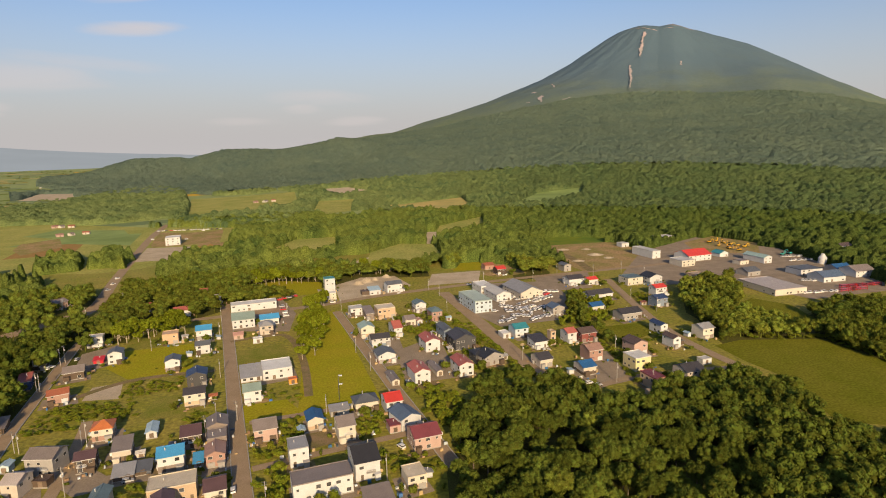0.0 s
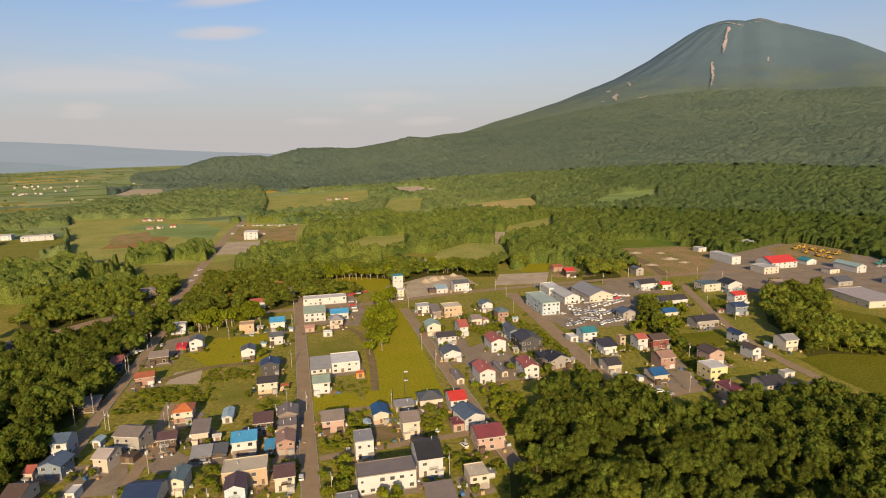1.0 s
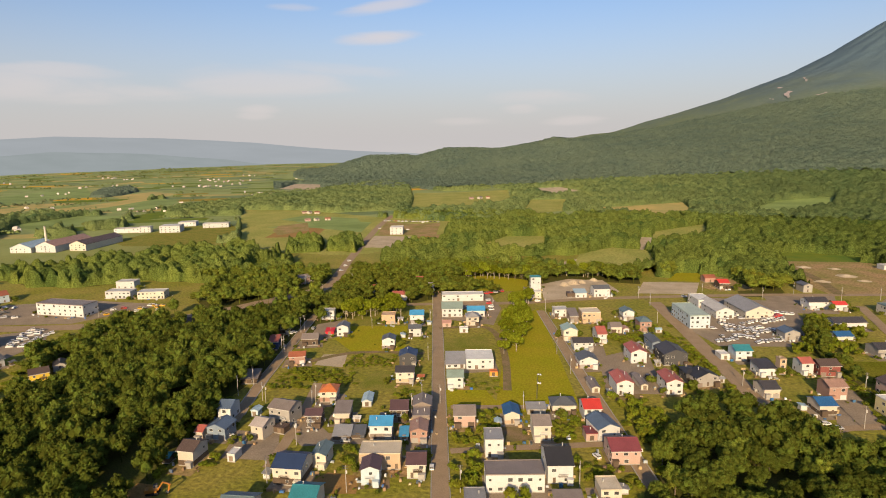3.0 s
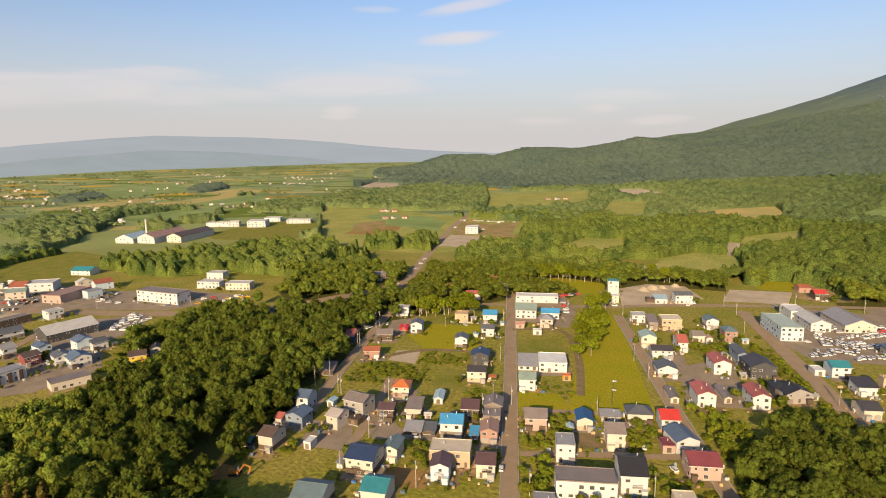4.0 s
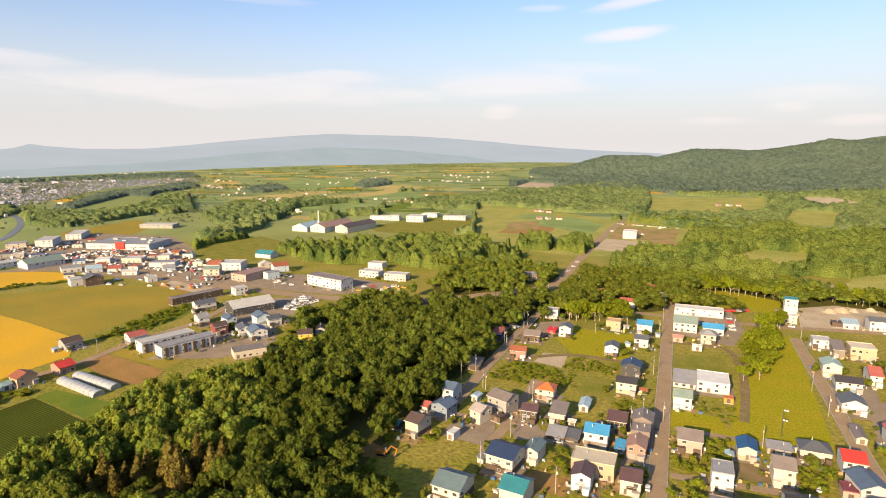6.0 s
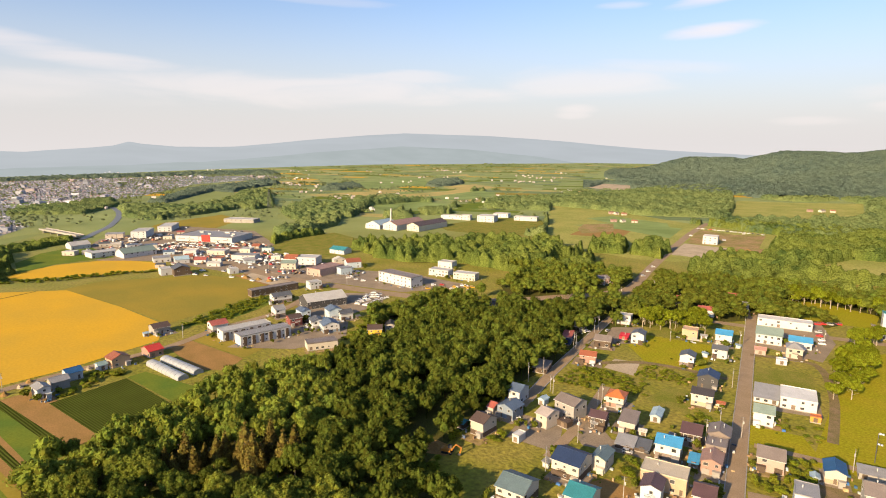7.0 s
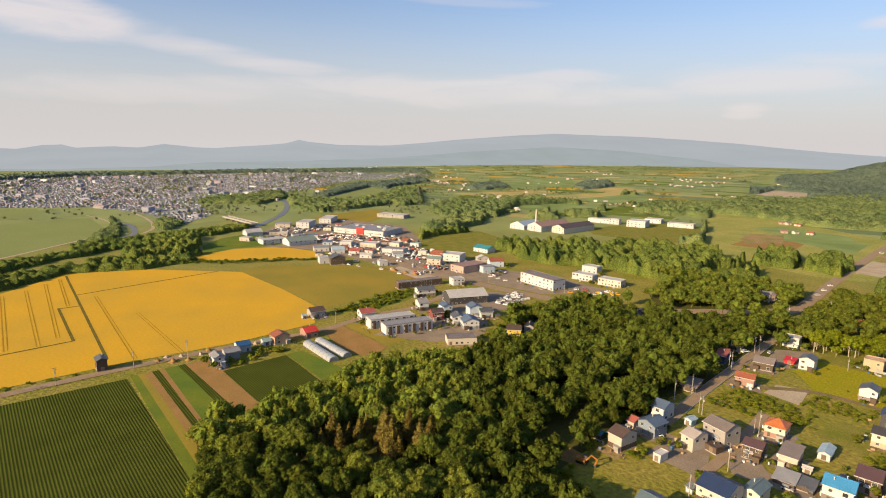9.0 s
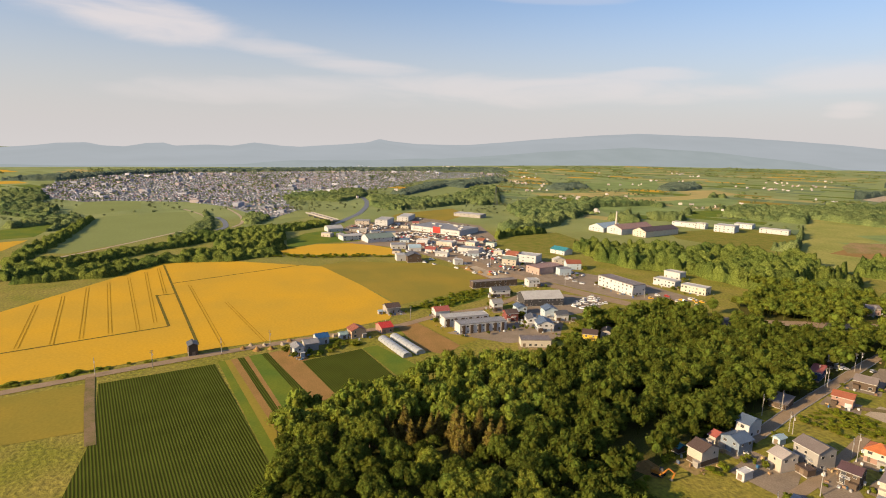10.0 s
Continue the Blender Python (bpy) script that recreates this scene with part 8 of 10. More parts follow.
car(19.1, 438.6, 110, "white")
car(-281.4, 493.5, 70, "white")
car(-289.6, 515.7, 70, "white")
car(-274.1, 472.6, 70, "silver")
car(34.3, 386.7, 20, "white")
# the vehicle lot by the workshops
car_row(38.7, 399.1, 54.8, 393.0, 7, 110, ("white", "white", "white", "silver"))
car_row(41.8, 384.9, 59.2, 396.5, 7, 110, ("white", "white", "white", "silver"))
car_row(35.0, 361.8, 45.1, 369.7, 6, 110, ("white", "white", "white", "silver"))
car_row(58.4, 385.5, 67.8, 392.6, 5, 110, ("white", "white", "white", "silver"))
car_row(55.2, 365.7, 69.5, 375.8, 8, 110, ("white", "white", "white", "silver"))
car_row(63.6, 409.1, 77.8, 421.9, 7, 110, ("white", "white", "white", "silver"))
car_row(45.2, 376.4, 54.4, 374.2, 6, 110, ("white", "white", "white", "silver"))
car_row(43.4, 413.5, 54.0, 427.3, 5, 110, ("white", "white", "white", "silver"))
car_row(52.6, 402.5, 60.6, 412.3, 4, 110, ("white", "white", "white", "silver"))
car_row(66.5, 417.8, 77.1, 430.1, 5, 20, ("white", "silver", "black", "white", "red"))
car_row(-122.3, 430.4, -113.4, 439.8, 5, 20, ("white", "silver", "black", "white", "red"))
car_row(-116.0, 411.2, -107.2, 388.4, 4, 20, ("white", "silver", "black", "white", "red"))
car_row(76.4, 437.1, 84.9, 434.8, 4, 20, ("white", "silver", "black", "white", "red"))
# lots around the junction and the retail park
car_row(-356.0, 227.5, -369.1, 255.1, 9, 60, ("white", "white", "white", "silver"))
car_row(-348.3, 228.2, -357.2, 251.0, 8, 60, ("white", "white", "white", "silver"))
car_row(-364.8, 234.9, -374.9, 252.5, 6, 60, ("white", "white", "white", "silver"))
car_row(-432.6, 267.0, -414.9, 270.3, 3, 60, ("white", "white", "white", "silver"))
car_row(-389.5, 809.0, -308.0, 817.4, 16, 20, ("white", "silver", "black", "white", "red"))
heap(-278.3, 665.3, 14, 2.5, "soil", "mound of dark rubble in the scrap yard")
heap(-269.3, 678.7, 12, 2.2, "soil", "mound of dark rubble in the scrap yard")
heap(-251.3, 661.8, 16, 2.9, "soil", "mound of dark rubble in the scrap yard")
heap(-252.8, 684.0, 10, 1.8, "soil", "mound of dark rubble in the scrap yard")
car_row(-698.3, 210.9, -655.7, 226.0, 9, 45, ("white", "silver", "black", "white", "red"))
car_row(-716.6, 210.1, -665.3, 240.9, 9, 45, ("white", "silver", "black", "white", "red"))
car_row(-716.6, 190.5, -678.1, 201.3, 7, 45, ("white", "silver", "black", "white", "red"))
car_row(-642.7, 211.2, -608.7, 226.5, 7, 45, ("white", "silver", "black", "white", "red"))
car_row(-649.6, 234.5, -626.7, 247.0, 5, 45, ("white", "silver", "black", "white", "red"))
car_row(-560.9, 240.3, -565.6, 261.8, 5, 45, ("white", "silver", "black", "white", "red"))
car_row(315.2, 527.1, 342.1, 529.1, 9, 20, ("white", "white", "white", "silver"))
car_row(317.8, 545.3, 346.5, 544.6, 9, 20, ("white", "white", "white", "silver"))
car_row(281.3, 453.4, 290.7, 450.6, 5, 20, ("white", "white", "white", "silver"))
car_row(260.5, 415.2, 285.7, 419.4, 7, 20, ("white", "white", "white", "silver"))
car(-362.8, 735.0, 20, "white")
car(-334.2, 718.6, 20, "white")
car(-319.7, 733.3, 20, "white")
car(-326.5, 804.6, 20, "white")
car(-345.2, 812.6, 20, "white")
car(-361.2, 809.8, 20, "white")
car(-540.8, 181.1, 45, "white")
car(-530.1, 170.7, 30, "black")
car(-703.8, 143.1, 120, "white")
car(-572.2, 218.4, 30, "white")
car(-657.3, 151.2, 30, "silver")
car(-472.5, 216.1, 30, "white")
car(-587.8, 169.0, 30, "white")
car(-580.4, 200.9, 120, "white")
car(-493.6, 199.2, 45, "white")
car(-548.9, 155.4, 45, "white")
car(-467.8, 212.3, 120, "white")
car(-715.6, 124.1, 120, "silver")
car(-513.9, 205.6, 120, "white")
car(-526.0, 193.8, 30, "silver")
car(-524.9, 221.1, 135, "white")
car(-567.5, 229.1, 45, "white")
car(-540.2, 206.0, 45, "silver")
car(-574.5, 185.8, 30, "white")
car(-577.5, 197.3, 45, "white")
car(-716.5, 132.3, 45, "black")
car(-689.6, 119.2, 45, "red")
car(-528.6, 169.3, 45, "white")
car(-513.1, 236.5, 120, "white")
car(-466.2, 225.9, 120, "silver")
car(-726.7, 145.8, 135, "red")
car(-542.8, 180.0, 120, "white")
car(-464.6, 214.8, 120, "white")
car(-540.8, 168.8, 45, "red")
car(-473.6, 213.8, 30, "red")
car(-496.3, 221.4, 135, "silver")
car(-674.6, 158.9, 30, "red")
car(-552.6, 224.2, 30, "white")
car(-611.7, 195.1, 30, "red")
car(-657.7, 159.6, 120, "white")
car(-604.3, 188.2, 120, "white")
car(-493.2, 232.9, 45, "red")
car(-540.4, 232.4, 30, "black")
car(-497.9, 190.0, 45, "white")
car(-561.1, 222.9, 45, "white")
car(-518.4, 175.4, 30, "silver")
car(-588.7, 169.9, 30, "red")
car(-534.3, 237.1, 135, "white")
car(-474.1, 198.1, 30, "white")
car(-676.7, 153.5, 30, "white")
car(-469.7, 223.4, 135, "black")
car(-712.0, 137.8, 120, "silver")
car(-519.7, 202.9, 135, "white")
car(-568.9, 170.9, 120, "white")
car(-527.5, 219.1, 120, "white")
car(-673.5, 133.0, 30, "black")
car(-472.2, 221.8, 120, "white")
car(-753.9, 135.7, 45, "white")
car(-483.8, 232.2, 120, "white")
car(-676.0, 127.2, 135, "white")
car(-504.9, 225.5, 120, "white")
car(-666.6, 125.9, 45, "black")
car(-653.8, 144.2, 30, "white")
car(-502.0, 240.9, 135, "white")
car(-684.3, 145.5, 45, "black")
car(-733.7, 149.0, 45, "red")
car(-725.5, 123.7, 120, "silver")
car(-365.6, 306.4, 49, "white")
car(-346.3, 309.3, 70, "white")
car(-359.6, 295.6, 65, "yellow")
car(-343.6, 310.4, 114, "yellow")
car(-339.6, 325.8, 26, "yellow")
car(-348.7, 323.4, 11, "white")
car(-361.5, 312.0, 44, "red")
car(-346.9, 323.9, 151, "yellow")
car(-349.1, 305.7, 113, "yellow")
car(-341.0, 321.3, 154, "yellow")
car(-346.3, 315.4, 120, "white")
car(-349.1, 315.3, 34, "yellow")
car(-333.5, 316.2, 39, "white")
car(-346.8, 325.2, 33, "white")
car(55.4, 390.7, 20, "silver")
car(55.9, 386.9, 110, "white")
car(43.9, 385.9, 100, "white")
car(71.5, 423.0, 20, "silver")
car(57.2, 379.3, 100, "white")
car(41.3, 391.2, 110, "silver")
car(61.7, 397.6, 20, "white")
car(50.7, 375.8, 20, "white")
car(37.9, 372.5, 110, "silver")
car(57.0, 389.2, 20, "white")
car(52.2, 384.1, 110, "white")
car(52.8, 415.6, 20, "silver")
car(70.4, 378.7, 20, "white")
car(70.6, 395.5, 20, "white")
car(41.7, 407.5, 100, "white")
car(36.3, 364.7, 110, "white")
car(41.1, 408.2, 20, "white")
car(66.2, 395.1, 110, "silver")
car(71.4, 391.8, 110, "white")
car(62.8, 391.0, 20, "silver")
# farmyard stacks by the farm road
heap(-330.3, 1.5, 5, 1.6, "soil", "covered stack of farm goods in the farmyard")
heap(-334.7, 5.8, 4, 1.4, "gravel", "covered stack of farm goods in the farmyard")
heap(-326.3, 8.8, 6, 1.8, "soil", "covered stack of farm goods in the farmyard")
heap(-332.7, 13.0, 4, 1.5, "gravel", "covered stack of farm goods in the farmyard")
heap(-326.0, 16.3, 5, 1.6, "soil", "covered stack of farm goods in the farmyard")
heap(-331.8, 22.7, 4, 1.4, "gravel", "covered stack of farm goods in the farmyard")
heap(-336.6, 26.9, 5, 1.5, "soil", "covered stack of farm goods in the farmyard")
heap(-337.6, 52.3, 4, 1.5, "gravel", "covered stack of farm goods in the farmyard")
heap(-340.4, 57.7, 5, 1.6, "soil", "covered stack of farm goods in the farmyard")
heap(-339.2, 69.5, 4, 1.4, "gravel", "covered stack of farm goods in the farmyard")
# utility poles
pole(-164.4, 210.9, 9)
pole(-128.6, 181.6, 11)
pole(-123.3, 155.7, 10)
pole(-94.3, 159.5, 10)
pole(-58.2, 172.0, 10)
pole(-21.0, 187.3, 10)
pole(-51.7, 239.4, 9)
pole(-143.5, 216.4, 8)
pole(-96.1, 219.8, 10)
pole(-97.3, 234.6, 10)
pole(-113.3, 282.9, 10)
pole(-136.1, 344.7, 10)
pole(-147.4, 378.6, 10)
pole(-71.2, 397.1, 10)
pole(-49.5, 313.6, 10)
pole(-38.3, 287.4, 10)
pole(-12.0, 451.1, 9)
pole(-3.5, 431.6, 9)
pole(1.8, 390.0, 9)
pole(40.6, 297.2, 9)
pole(92.7, 308.6, 9)
pole(80.9, 265.5, 10)
pole(95.9, 259.2, 10)
pole(125.1, 485.3, 10)
pole(151.4, 494.9, 10)
pole(168.2, 487.1, 8)
pole(72.8, 472.9, 9)
pole(97.0, 496.5, 9)
pole(133.3, 411.1, 9)
pole(140.8, 380.0, 10)
pole(-167.9, 324.7, 8)
pole(-206.6, 303.6, 10)
pole(-196.2, 268.9, 10)
pole(22.4, 444.2, 9)
pole(32.6, 474.1, 9)
pole(-106.4, 388.5, 9)
pole(-181.3, 212.9, 10)
pole(-181.7, 224.7, 10)
pole(-166.7, 211.7, 9)
pole(-195.5, 270.0, 10)
pole(-206.9, 308.1, 10)
pole(-142.8, 218.4, 10)
pole(-312.2, -66.8, 9)
pole(-315.5, -41.9, 9)
pole(-326.1, -9.5, 9)
pole(-331.8, 16.0, 9)
pole(-357.7, 105.3, 9)
pole(-364.5, 185.6, 9)
pole(-415.1, 254.3, 10)
pole(-502.9, 226.3, 10)
pole(-359.8, 289.7, 9)
pole(-262.2, 359.7, 9)
pole(-88.7, 234.9, 9)
pole(-236.5, 425.0, 10)
pole(-240.8, 385.6, 10)
# floodlight, greenhouses, chimney, heaps, machines
floodlight(-48.5, 253.0)
greenhouse(-324.7, 78.8, -292.3, 84.9, 5.5, 2.6)
greenhouse(-326.8, 86.2, -295.2, 93.2, 5.5, 2.6)
chimney_stack(-651.8, 470.5, 28)
heap(-69.9, 475.1, 12, 2.6, "gravel", "pale mound of gravel in the lot")
heap(-63.9, 482.7, 14, 3.1, "gravel", "pale mound of gravel in the lot")
heap(-57.7, 488.3, 9, 2.0, "gravel", "pale mound of gravel in the lot")
heap(-49.4, 498.8, 10, 2.2, "gravel", "pale mound of gravel in the lot")
heap(-489.3, 199.0, 10, 2.2, "soil", "mound of brown earth on a building plot")
heap(-475.9, 204.5, 8, 1.8, "soil", "mound of brown earth on a building plot")
heap(-465.3, 209.6, 9, 2.0, "soil", "mound of brown earth on a building plot")
heap(100.9, 577.2, 16, 1.3, "gravel", "low spread of rubble in the bare yard")
heap(124.8, 606.0, 14, 1.1, "gravel", "low spread of rubble in the bare yard")
heap(150.3, 576.1, 18, 1.4, "gravel", "low spread of rubble in the bare yard")
heap(148.3, 605.8, 12, 1.0, "gravel", "low spread of rubble in the bare yard")
heap(159.0, 559.6, 12, 1.0, "gravel", "low spread of rubble in the bare yard")
heap(126.5, 547.8, 14, 1.1, "gravel", "low spread of rubble in the bare yard")
heap(-161.0, 136.9, 9, 1.8, "soil", "mound of bare earth at the wood edge")
digger(285.5, 627.4, 20, "yellow")
digger(296.0, 633.1, 57, "yellow")
digger(298.2, 622.1, 94, "yellow")
digger(300.3, 611.5, 131, "yellow")
digger(304.4, 604.2, 168, "yellow")
digger(308.4, 597.1, 25, "yellow")
digger(286.2, 606.6, 62, "yellow")
digger(288.9, 590.0, 99, "yellow")
digger(294.2, 580.0, 136, "yellow")
digger(322.2, 553.1, 40, "teal")
digger(330.8, 557.7, 100, "teal")
digger(-155.7, 137.7, 30, "orange")
tank(334.2, 512.5, 3.5, 9)
rack(300.9, 429.8, 14)
rack(308.0, 430.8, 14)
rack(315.1, 431.9, 14)
rack(322.2, 433.0, 14)
rack(293.4, 418.7, 14)
rack(303.3, 421.1, 14)
bridge(-908.5, 106.0, -815.7, 131.7, 9)
pylon(-990.1, 451.6, 34)
# kerbs along the village streets
kerbs([(-62.6, 164.9), (-88.2, 232.1), (-148.5, 390.6)], 6)
kerbs([(2.0, 196.8), (-25.5, 267.5), (-73.3, 393.6)], 5.5)
kerbs([(-167.6, 195.8), (-180.8, 229.4), (-195.5, 272.3), (-215.7, 330.4)], 5)
# scree
scree("scree_slope", [(1142, 3438), (1105, 3359), (1070, 3273), (1034, 3176)], (22, 10, 20, 4), "bare pinkish scree streak on the volcano")
scree("scree_slope", [(962, 3097), (938, 3026), (912, 2921), (848, 2736)], (8, 16, 10, 2), "bare pinkish scree streak on the volcano")
scree("scree_slope", [(483, 3135), (486, 2972), (471, 2829)], (30, 44, 10), "bare pinkish scree streak on the volcano")
scree("scree_slope", [(560, 2767), (596, 2780)], (14, 8), "bare pinkish scree streak on the volcano")
scree("scree_slope", [(585, 3188), (578, 3067)], (10, 14), "bare pinkish scree streak on the volcano")
scree("scree_slope", [(409, 2911), (424, 2869)], (8, 8), "bare pinkish scree streak on the volcano")
scree("scree_slope", [(1196, 3047), (1172, 2997)], (8, 5), "bare pinkish scree streak on the volcano")
scree("scree_slope", [(1114, 3519), (1162, 3470), (1209, 3426)], (8, 26, 8), "bare pinkish scree streak on the volcano")
scree("scree_slope", [(1244, 3439), (1285, 3423)], (6, 12), "bare pinkish scree streak on the volcano")
# woods, nearest first
wood("tree", [(-164.8, 2.7), (-227.3, 8.4), (-240.0, 29.7), (-240.2, 49.1), (-253.0, 73.1), (-266.5, 100.5), (-261.3, 129.4), (-258.6, 147.4), (-212.1, 122.0), (-168.7, 102.7), (-139.4, 82.2)], 7.4, 12, "tall leafy forest tree in dense dark green foliage", "trees", "broad")
wood("wood_edge", [(-258.6, 147.4), (-269.8, 189.0), (-286.7, 236.5), (-292.0, 289.1), (-266.5, 295.5), (-246.7, 313.5), (-229.8, 328.0), (-204.2, 262.7), (-192.8, 228.2), (-177.9, 196.3), (-168.0, 161.2), (-158.5, 135.4), (-151.7, 117.6), (-141.4, 117.6), (-124.9, 119.0), (-139.4, 82.2), (-168.7, 102.7)], 7.0, 12, "dense broadleaf wood in the hollow beside the village", "stuff", "dark")
wood("wood_edge", [(-266.5, 295.5), (-234.8, 366.8), (-214.7, 380.4), (-189.7, 339.2), (-219.2, 344.0), (-221.2, 316.6), (-246.7, 313.5)], 8.0, 11, "belt of broadleaf trees along the road", "stuff", "broad")
wood("tree", [(0.9, 157.4), (-0.4, 191.2), (9.2, 229.0), (21.9, 268.5), (40.0, 263.8), (53.9, 254.3), (63.2, 240.1), (75.7, 233.7), (94.1, 238.4), (105.9, 237.8), (125.0, 247.6), (132.2, 242.2), (90.2, 154.1)], 7.6, 11, "leafy broadleaf tree in a dark sunlit wood", "trees", "dark")
wood("wood", [(90.2, 154.1), (132.2, 242.2), (145.5, 235.6), (146.1, 207.3), (159.4, 200.0), (180.3, 192.8), (145.2, 152.1)], 7.6, 11, "dark broadleaf wood below the meadow", "stuff", "dark")
wood("wood", [(-319.4, 208.6), (-316.0, 236.4), (-327.4, 271.2), (-316.3, 313.3), (-264.0, 305.4), (-210.4, 283.2), (-221.0, 315.9), (-222.1, 358.5), (-189.1, 323.7), (-203.8, 290.3), (-187.9, 242.2), (-183.0, 207.4), (-179.1, 179.7), (-198.0, 155.6), (-226.9, 143.5)], 8.0, 12, "dense wood west of the village", "stuff", "dark")
wood("wood", [(-573.4, 336.7), (-565.9, 371.8), (-530.1, 398.2), (-528.1, 433.4), (-503.5, 442.8), (-478.5, 460.9), (-456.6, 472.6), (-443.7, 488.5), (-450.1, 540.5), (-426.2, 543.0), (-378.9, 499.3), (-386.8, 537.9), (-335.3, 445.4), (-318.0, 408.0), (-350.0, 398.0), (-420.0, 388.0), (-452.0, 352.0), (-500.0, 340.0), (-545.0, 352.0)], 9.0, 13, "wooded hillside above the works", "stuff", "broad")
wood("wood", [(-614.1, 360.7), (-556.4, 380.9), (-488.4, 416.4), (-450.9, 385.3), (-481.1, 356.2), (-556.9, 345.2)], 9.0, 10, "belt of trees on the slope", "stuff", "broad")
wood("wood", [(-329.1, 348.1), (-353.9, 421.0), (-324.4, 462.1), (-269.0, 453.6), (-239.9, 379.9), (-256.4, 350.9), (-289.6, 318.2)], 9.0, 12, "dense wood by the country road", "stuff", "broad")
wood("wood", [(-222.0, 371.1), (-257.0, 462.9), (-217.2, 493.9), (-161.6, 506.7), (-123.2, 483.2), (-104.6, 474.1), (-115.6, 427.3), (-150.3, 412.3), (-182.4, 361.5)], 9.0, 11, "belt of broadleaf wood behind the village", "stuff", "broad")
wood("wood", [(-166.5, 424.4), (-212.1, 461.6), (-221.1, 535.4), (-120.2, 542.1), (-54.6, 547.8), (-16.5, 545.2), (-12.1, 497.3), (-37.6, 496.1), (-98.3, 464.7), (-150.4, 418.5)], 10.0, 11, "belt of broadleaf wood behind the village", "stuff", "broad")
wood("wood", [(-1.4, 613.8), (8.8, 669.7), (84.5, 685.0), (87.8, 616.5), (91.3, 548.4), (91.8, 499.7), (81.0, 481.5), (58.6, 476.4), (59.5, 536.5), (26.5, 534.1), (1.2, 528.5)], 10.0, 12, "wood beside the bare yard", "stuff", "broad")
wood("hedge_tree", [(-194.5, 337.0), (-156.8, 347.5), (-167.3, 371.5), (-211.9, 364.1)], 6.0, 9, "row of pale-trunked trees at the head of a grass lot", "trees", "broad")
wood("hedge_tree", [(-79.0, 301.8), (-69.8, 300.3), (-71.7, 352.3), (-78.3, 408.8), (-95.9, 413.2), (-91.1, 367.6)], 8.0, 10, "leafy tree in the clump on the village green", "trees", "broad")
wood("wood", [(83.3, 346.7), (84.1, 400.5), (97.4, 407.1), (88.3, 346.3), (101.8, 328.5), (91.2, 314.0)], 6.5, 8, "shrubs and trees behind the houses", "stuff", "broad")
wood("wood", [(165.5, 393.2), (204.0, 460.3), (225.4, 458.0), (211.9, 412.9), (169.1, 340.0), (195.4, 321.6), (229.8, 335.3), (274.2, 355.8), (285.9, 330.9), (241.8, 277.2), (222.1, 285.1), (200.5, 304.3), (153.1, 300.3), (156.1, 341.0)], 8.0, 10, "trees and scrub round the meadows", "stuff", "broad")
wood("wood", [(231.5, 359.4), (293.3, 381.7), (325.4, 378.8), (285.9, 330.9), (223.0, 324.8)], 8.0, 9, "trees below the depots", "stuff", "broad")
wood("wood", [(-525.0, -162.7), (-559.2, -140.8), (-584.8, -103.3), (-610.0, -59.6), (-639.5, -20.0), (-651.7, 36.2), (-635.8, 49.5), (-597.3, 38.2), (-575.4, -8.8), (-579.0, -61.6), (-534.8, -103.4)], 5.5, 6, "belt of levee trees beside the river", "stuff", "broad")
wood("copse", [(-537.3, -173.7), (-582.0, -187.1), (-605.6, -168.9), (-616.5, -145.2), (-645.7, -113.2), (-684.2, -66.0), (-721.6, -69.5), (-747.7, -47.6), (-757.2, -10.2), (-777.2, 23.1), (-798.4, 73.7), (-828.8, 124.3), (-788.9, 118.2), (-758.1, 69.8), (-732.7, 21.5), (-708.7, -9.9), (-678.9, -43.7), (-650.9, -74.2), (-610, -110)], 5.5, 6, "belt of dark bushes and trees along the river", "stuff", "broad")
wood("copse", [(-990.4, -43.2), (-882.0, -28.8), (-797.4, -25.2), (-723.5, -43.3), (-685.2, -66.4), (-721.6, -69.5), (-804.0, -54.0), (-881.8, -38.7)], 5.5, 5, "scrub on the bank of the river bend", "stuff", "broad")
wood("copse", [(-862.2, 11.1), (-930.6, 20.4), (-934.2, 36.8), (-877.2, 48.2), (-829.4, 32.2), (-821.7, 17.5)], 6, 6, "trees at the edge of the town by the river", "stuff", "broad")
wood("wood", [(-609.1, -195.4), (-693.5, -197.0), (-799.3, -191.5), (-923.1, -192.9), (-922.0, -177.8), (-832.1, -174.8), (-690.5, -176.7), (-604.9, -181.6)], 5.5, 6, "belt of trees between fields", "stuff", "broad")
wood("wood", [(-897.6, 433.2), (-934.6, 483.7), (-958.8, 542.0), (-970.2, 584.1), (-900.2, 553.8), (-738.2, 437.2), (-687.0, 365.5), (-686.2, 332.6), (-703.7, 324.6), (-794.7, 412.2)], 12.0, 10, "trees behind the factory", "stuff", "broad")
wood("wood", [(-661.1, 305.0), (-689.4, 358.1), (-659.1, 386.8), (-614.8, 357.6), (-628.2, 327.0), (-572.9, 281.8), (-556.6, 244.8), (-592.9, 253.7)], 13.0, 9, "belt of trees on the plain", "stuff", "broad")
wood("copse", [(-377.0, 536.8), (-411.2, 597.4), (-397.0, 633.0), (-362.0, 589.8), (-347.9, 549.5)], 9.0, 12, "round copse beside the country road", "stuff", "broad")
wood("copse", [(-343.2, 562.9), (-368.3, 612.9), (-353.6, 641.8), (-318.1, 597.4), (-308.7, 561.0)], 9.0, 12, "round copse beside the country road", "stuff", "broad")
wood("wood", [(-1287.8, 1052.7), (-1452.8, 1226.3), (-1447.7, 1315.9), (-1287.9, 1191.5), (-1235.3, 1089.5), (-1229.9, 1032.1)], 10.0, 9, "copse on the plain", "stuff", "broad")
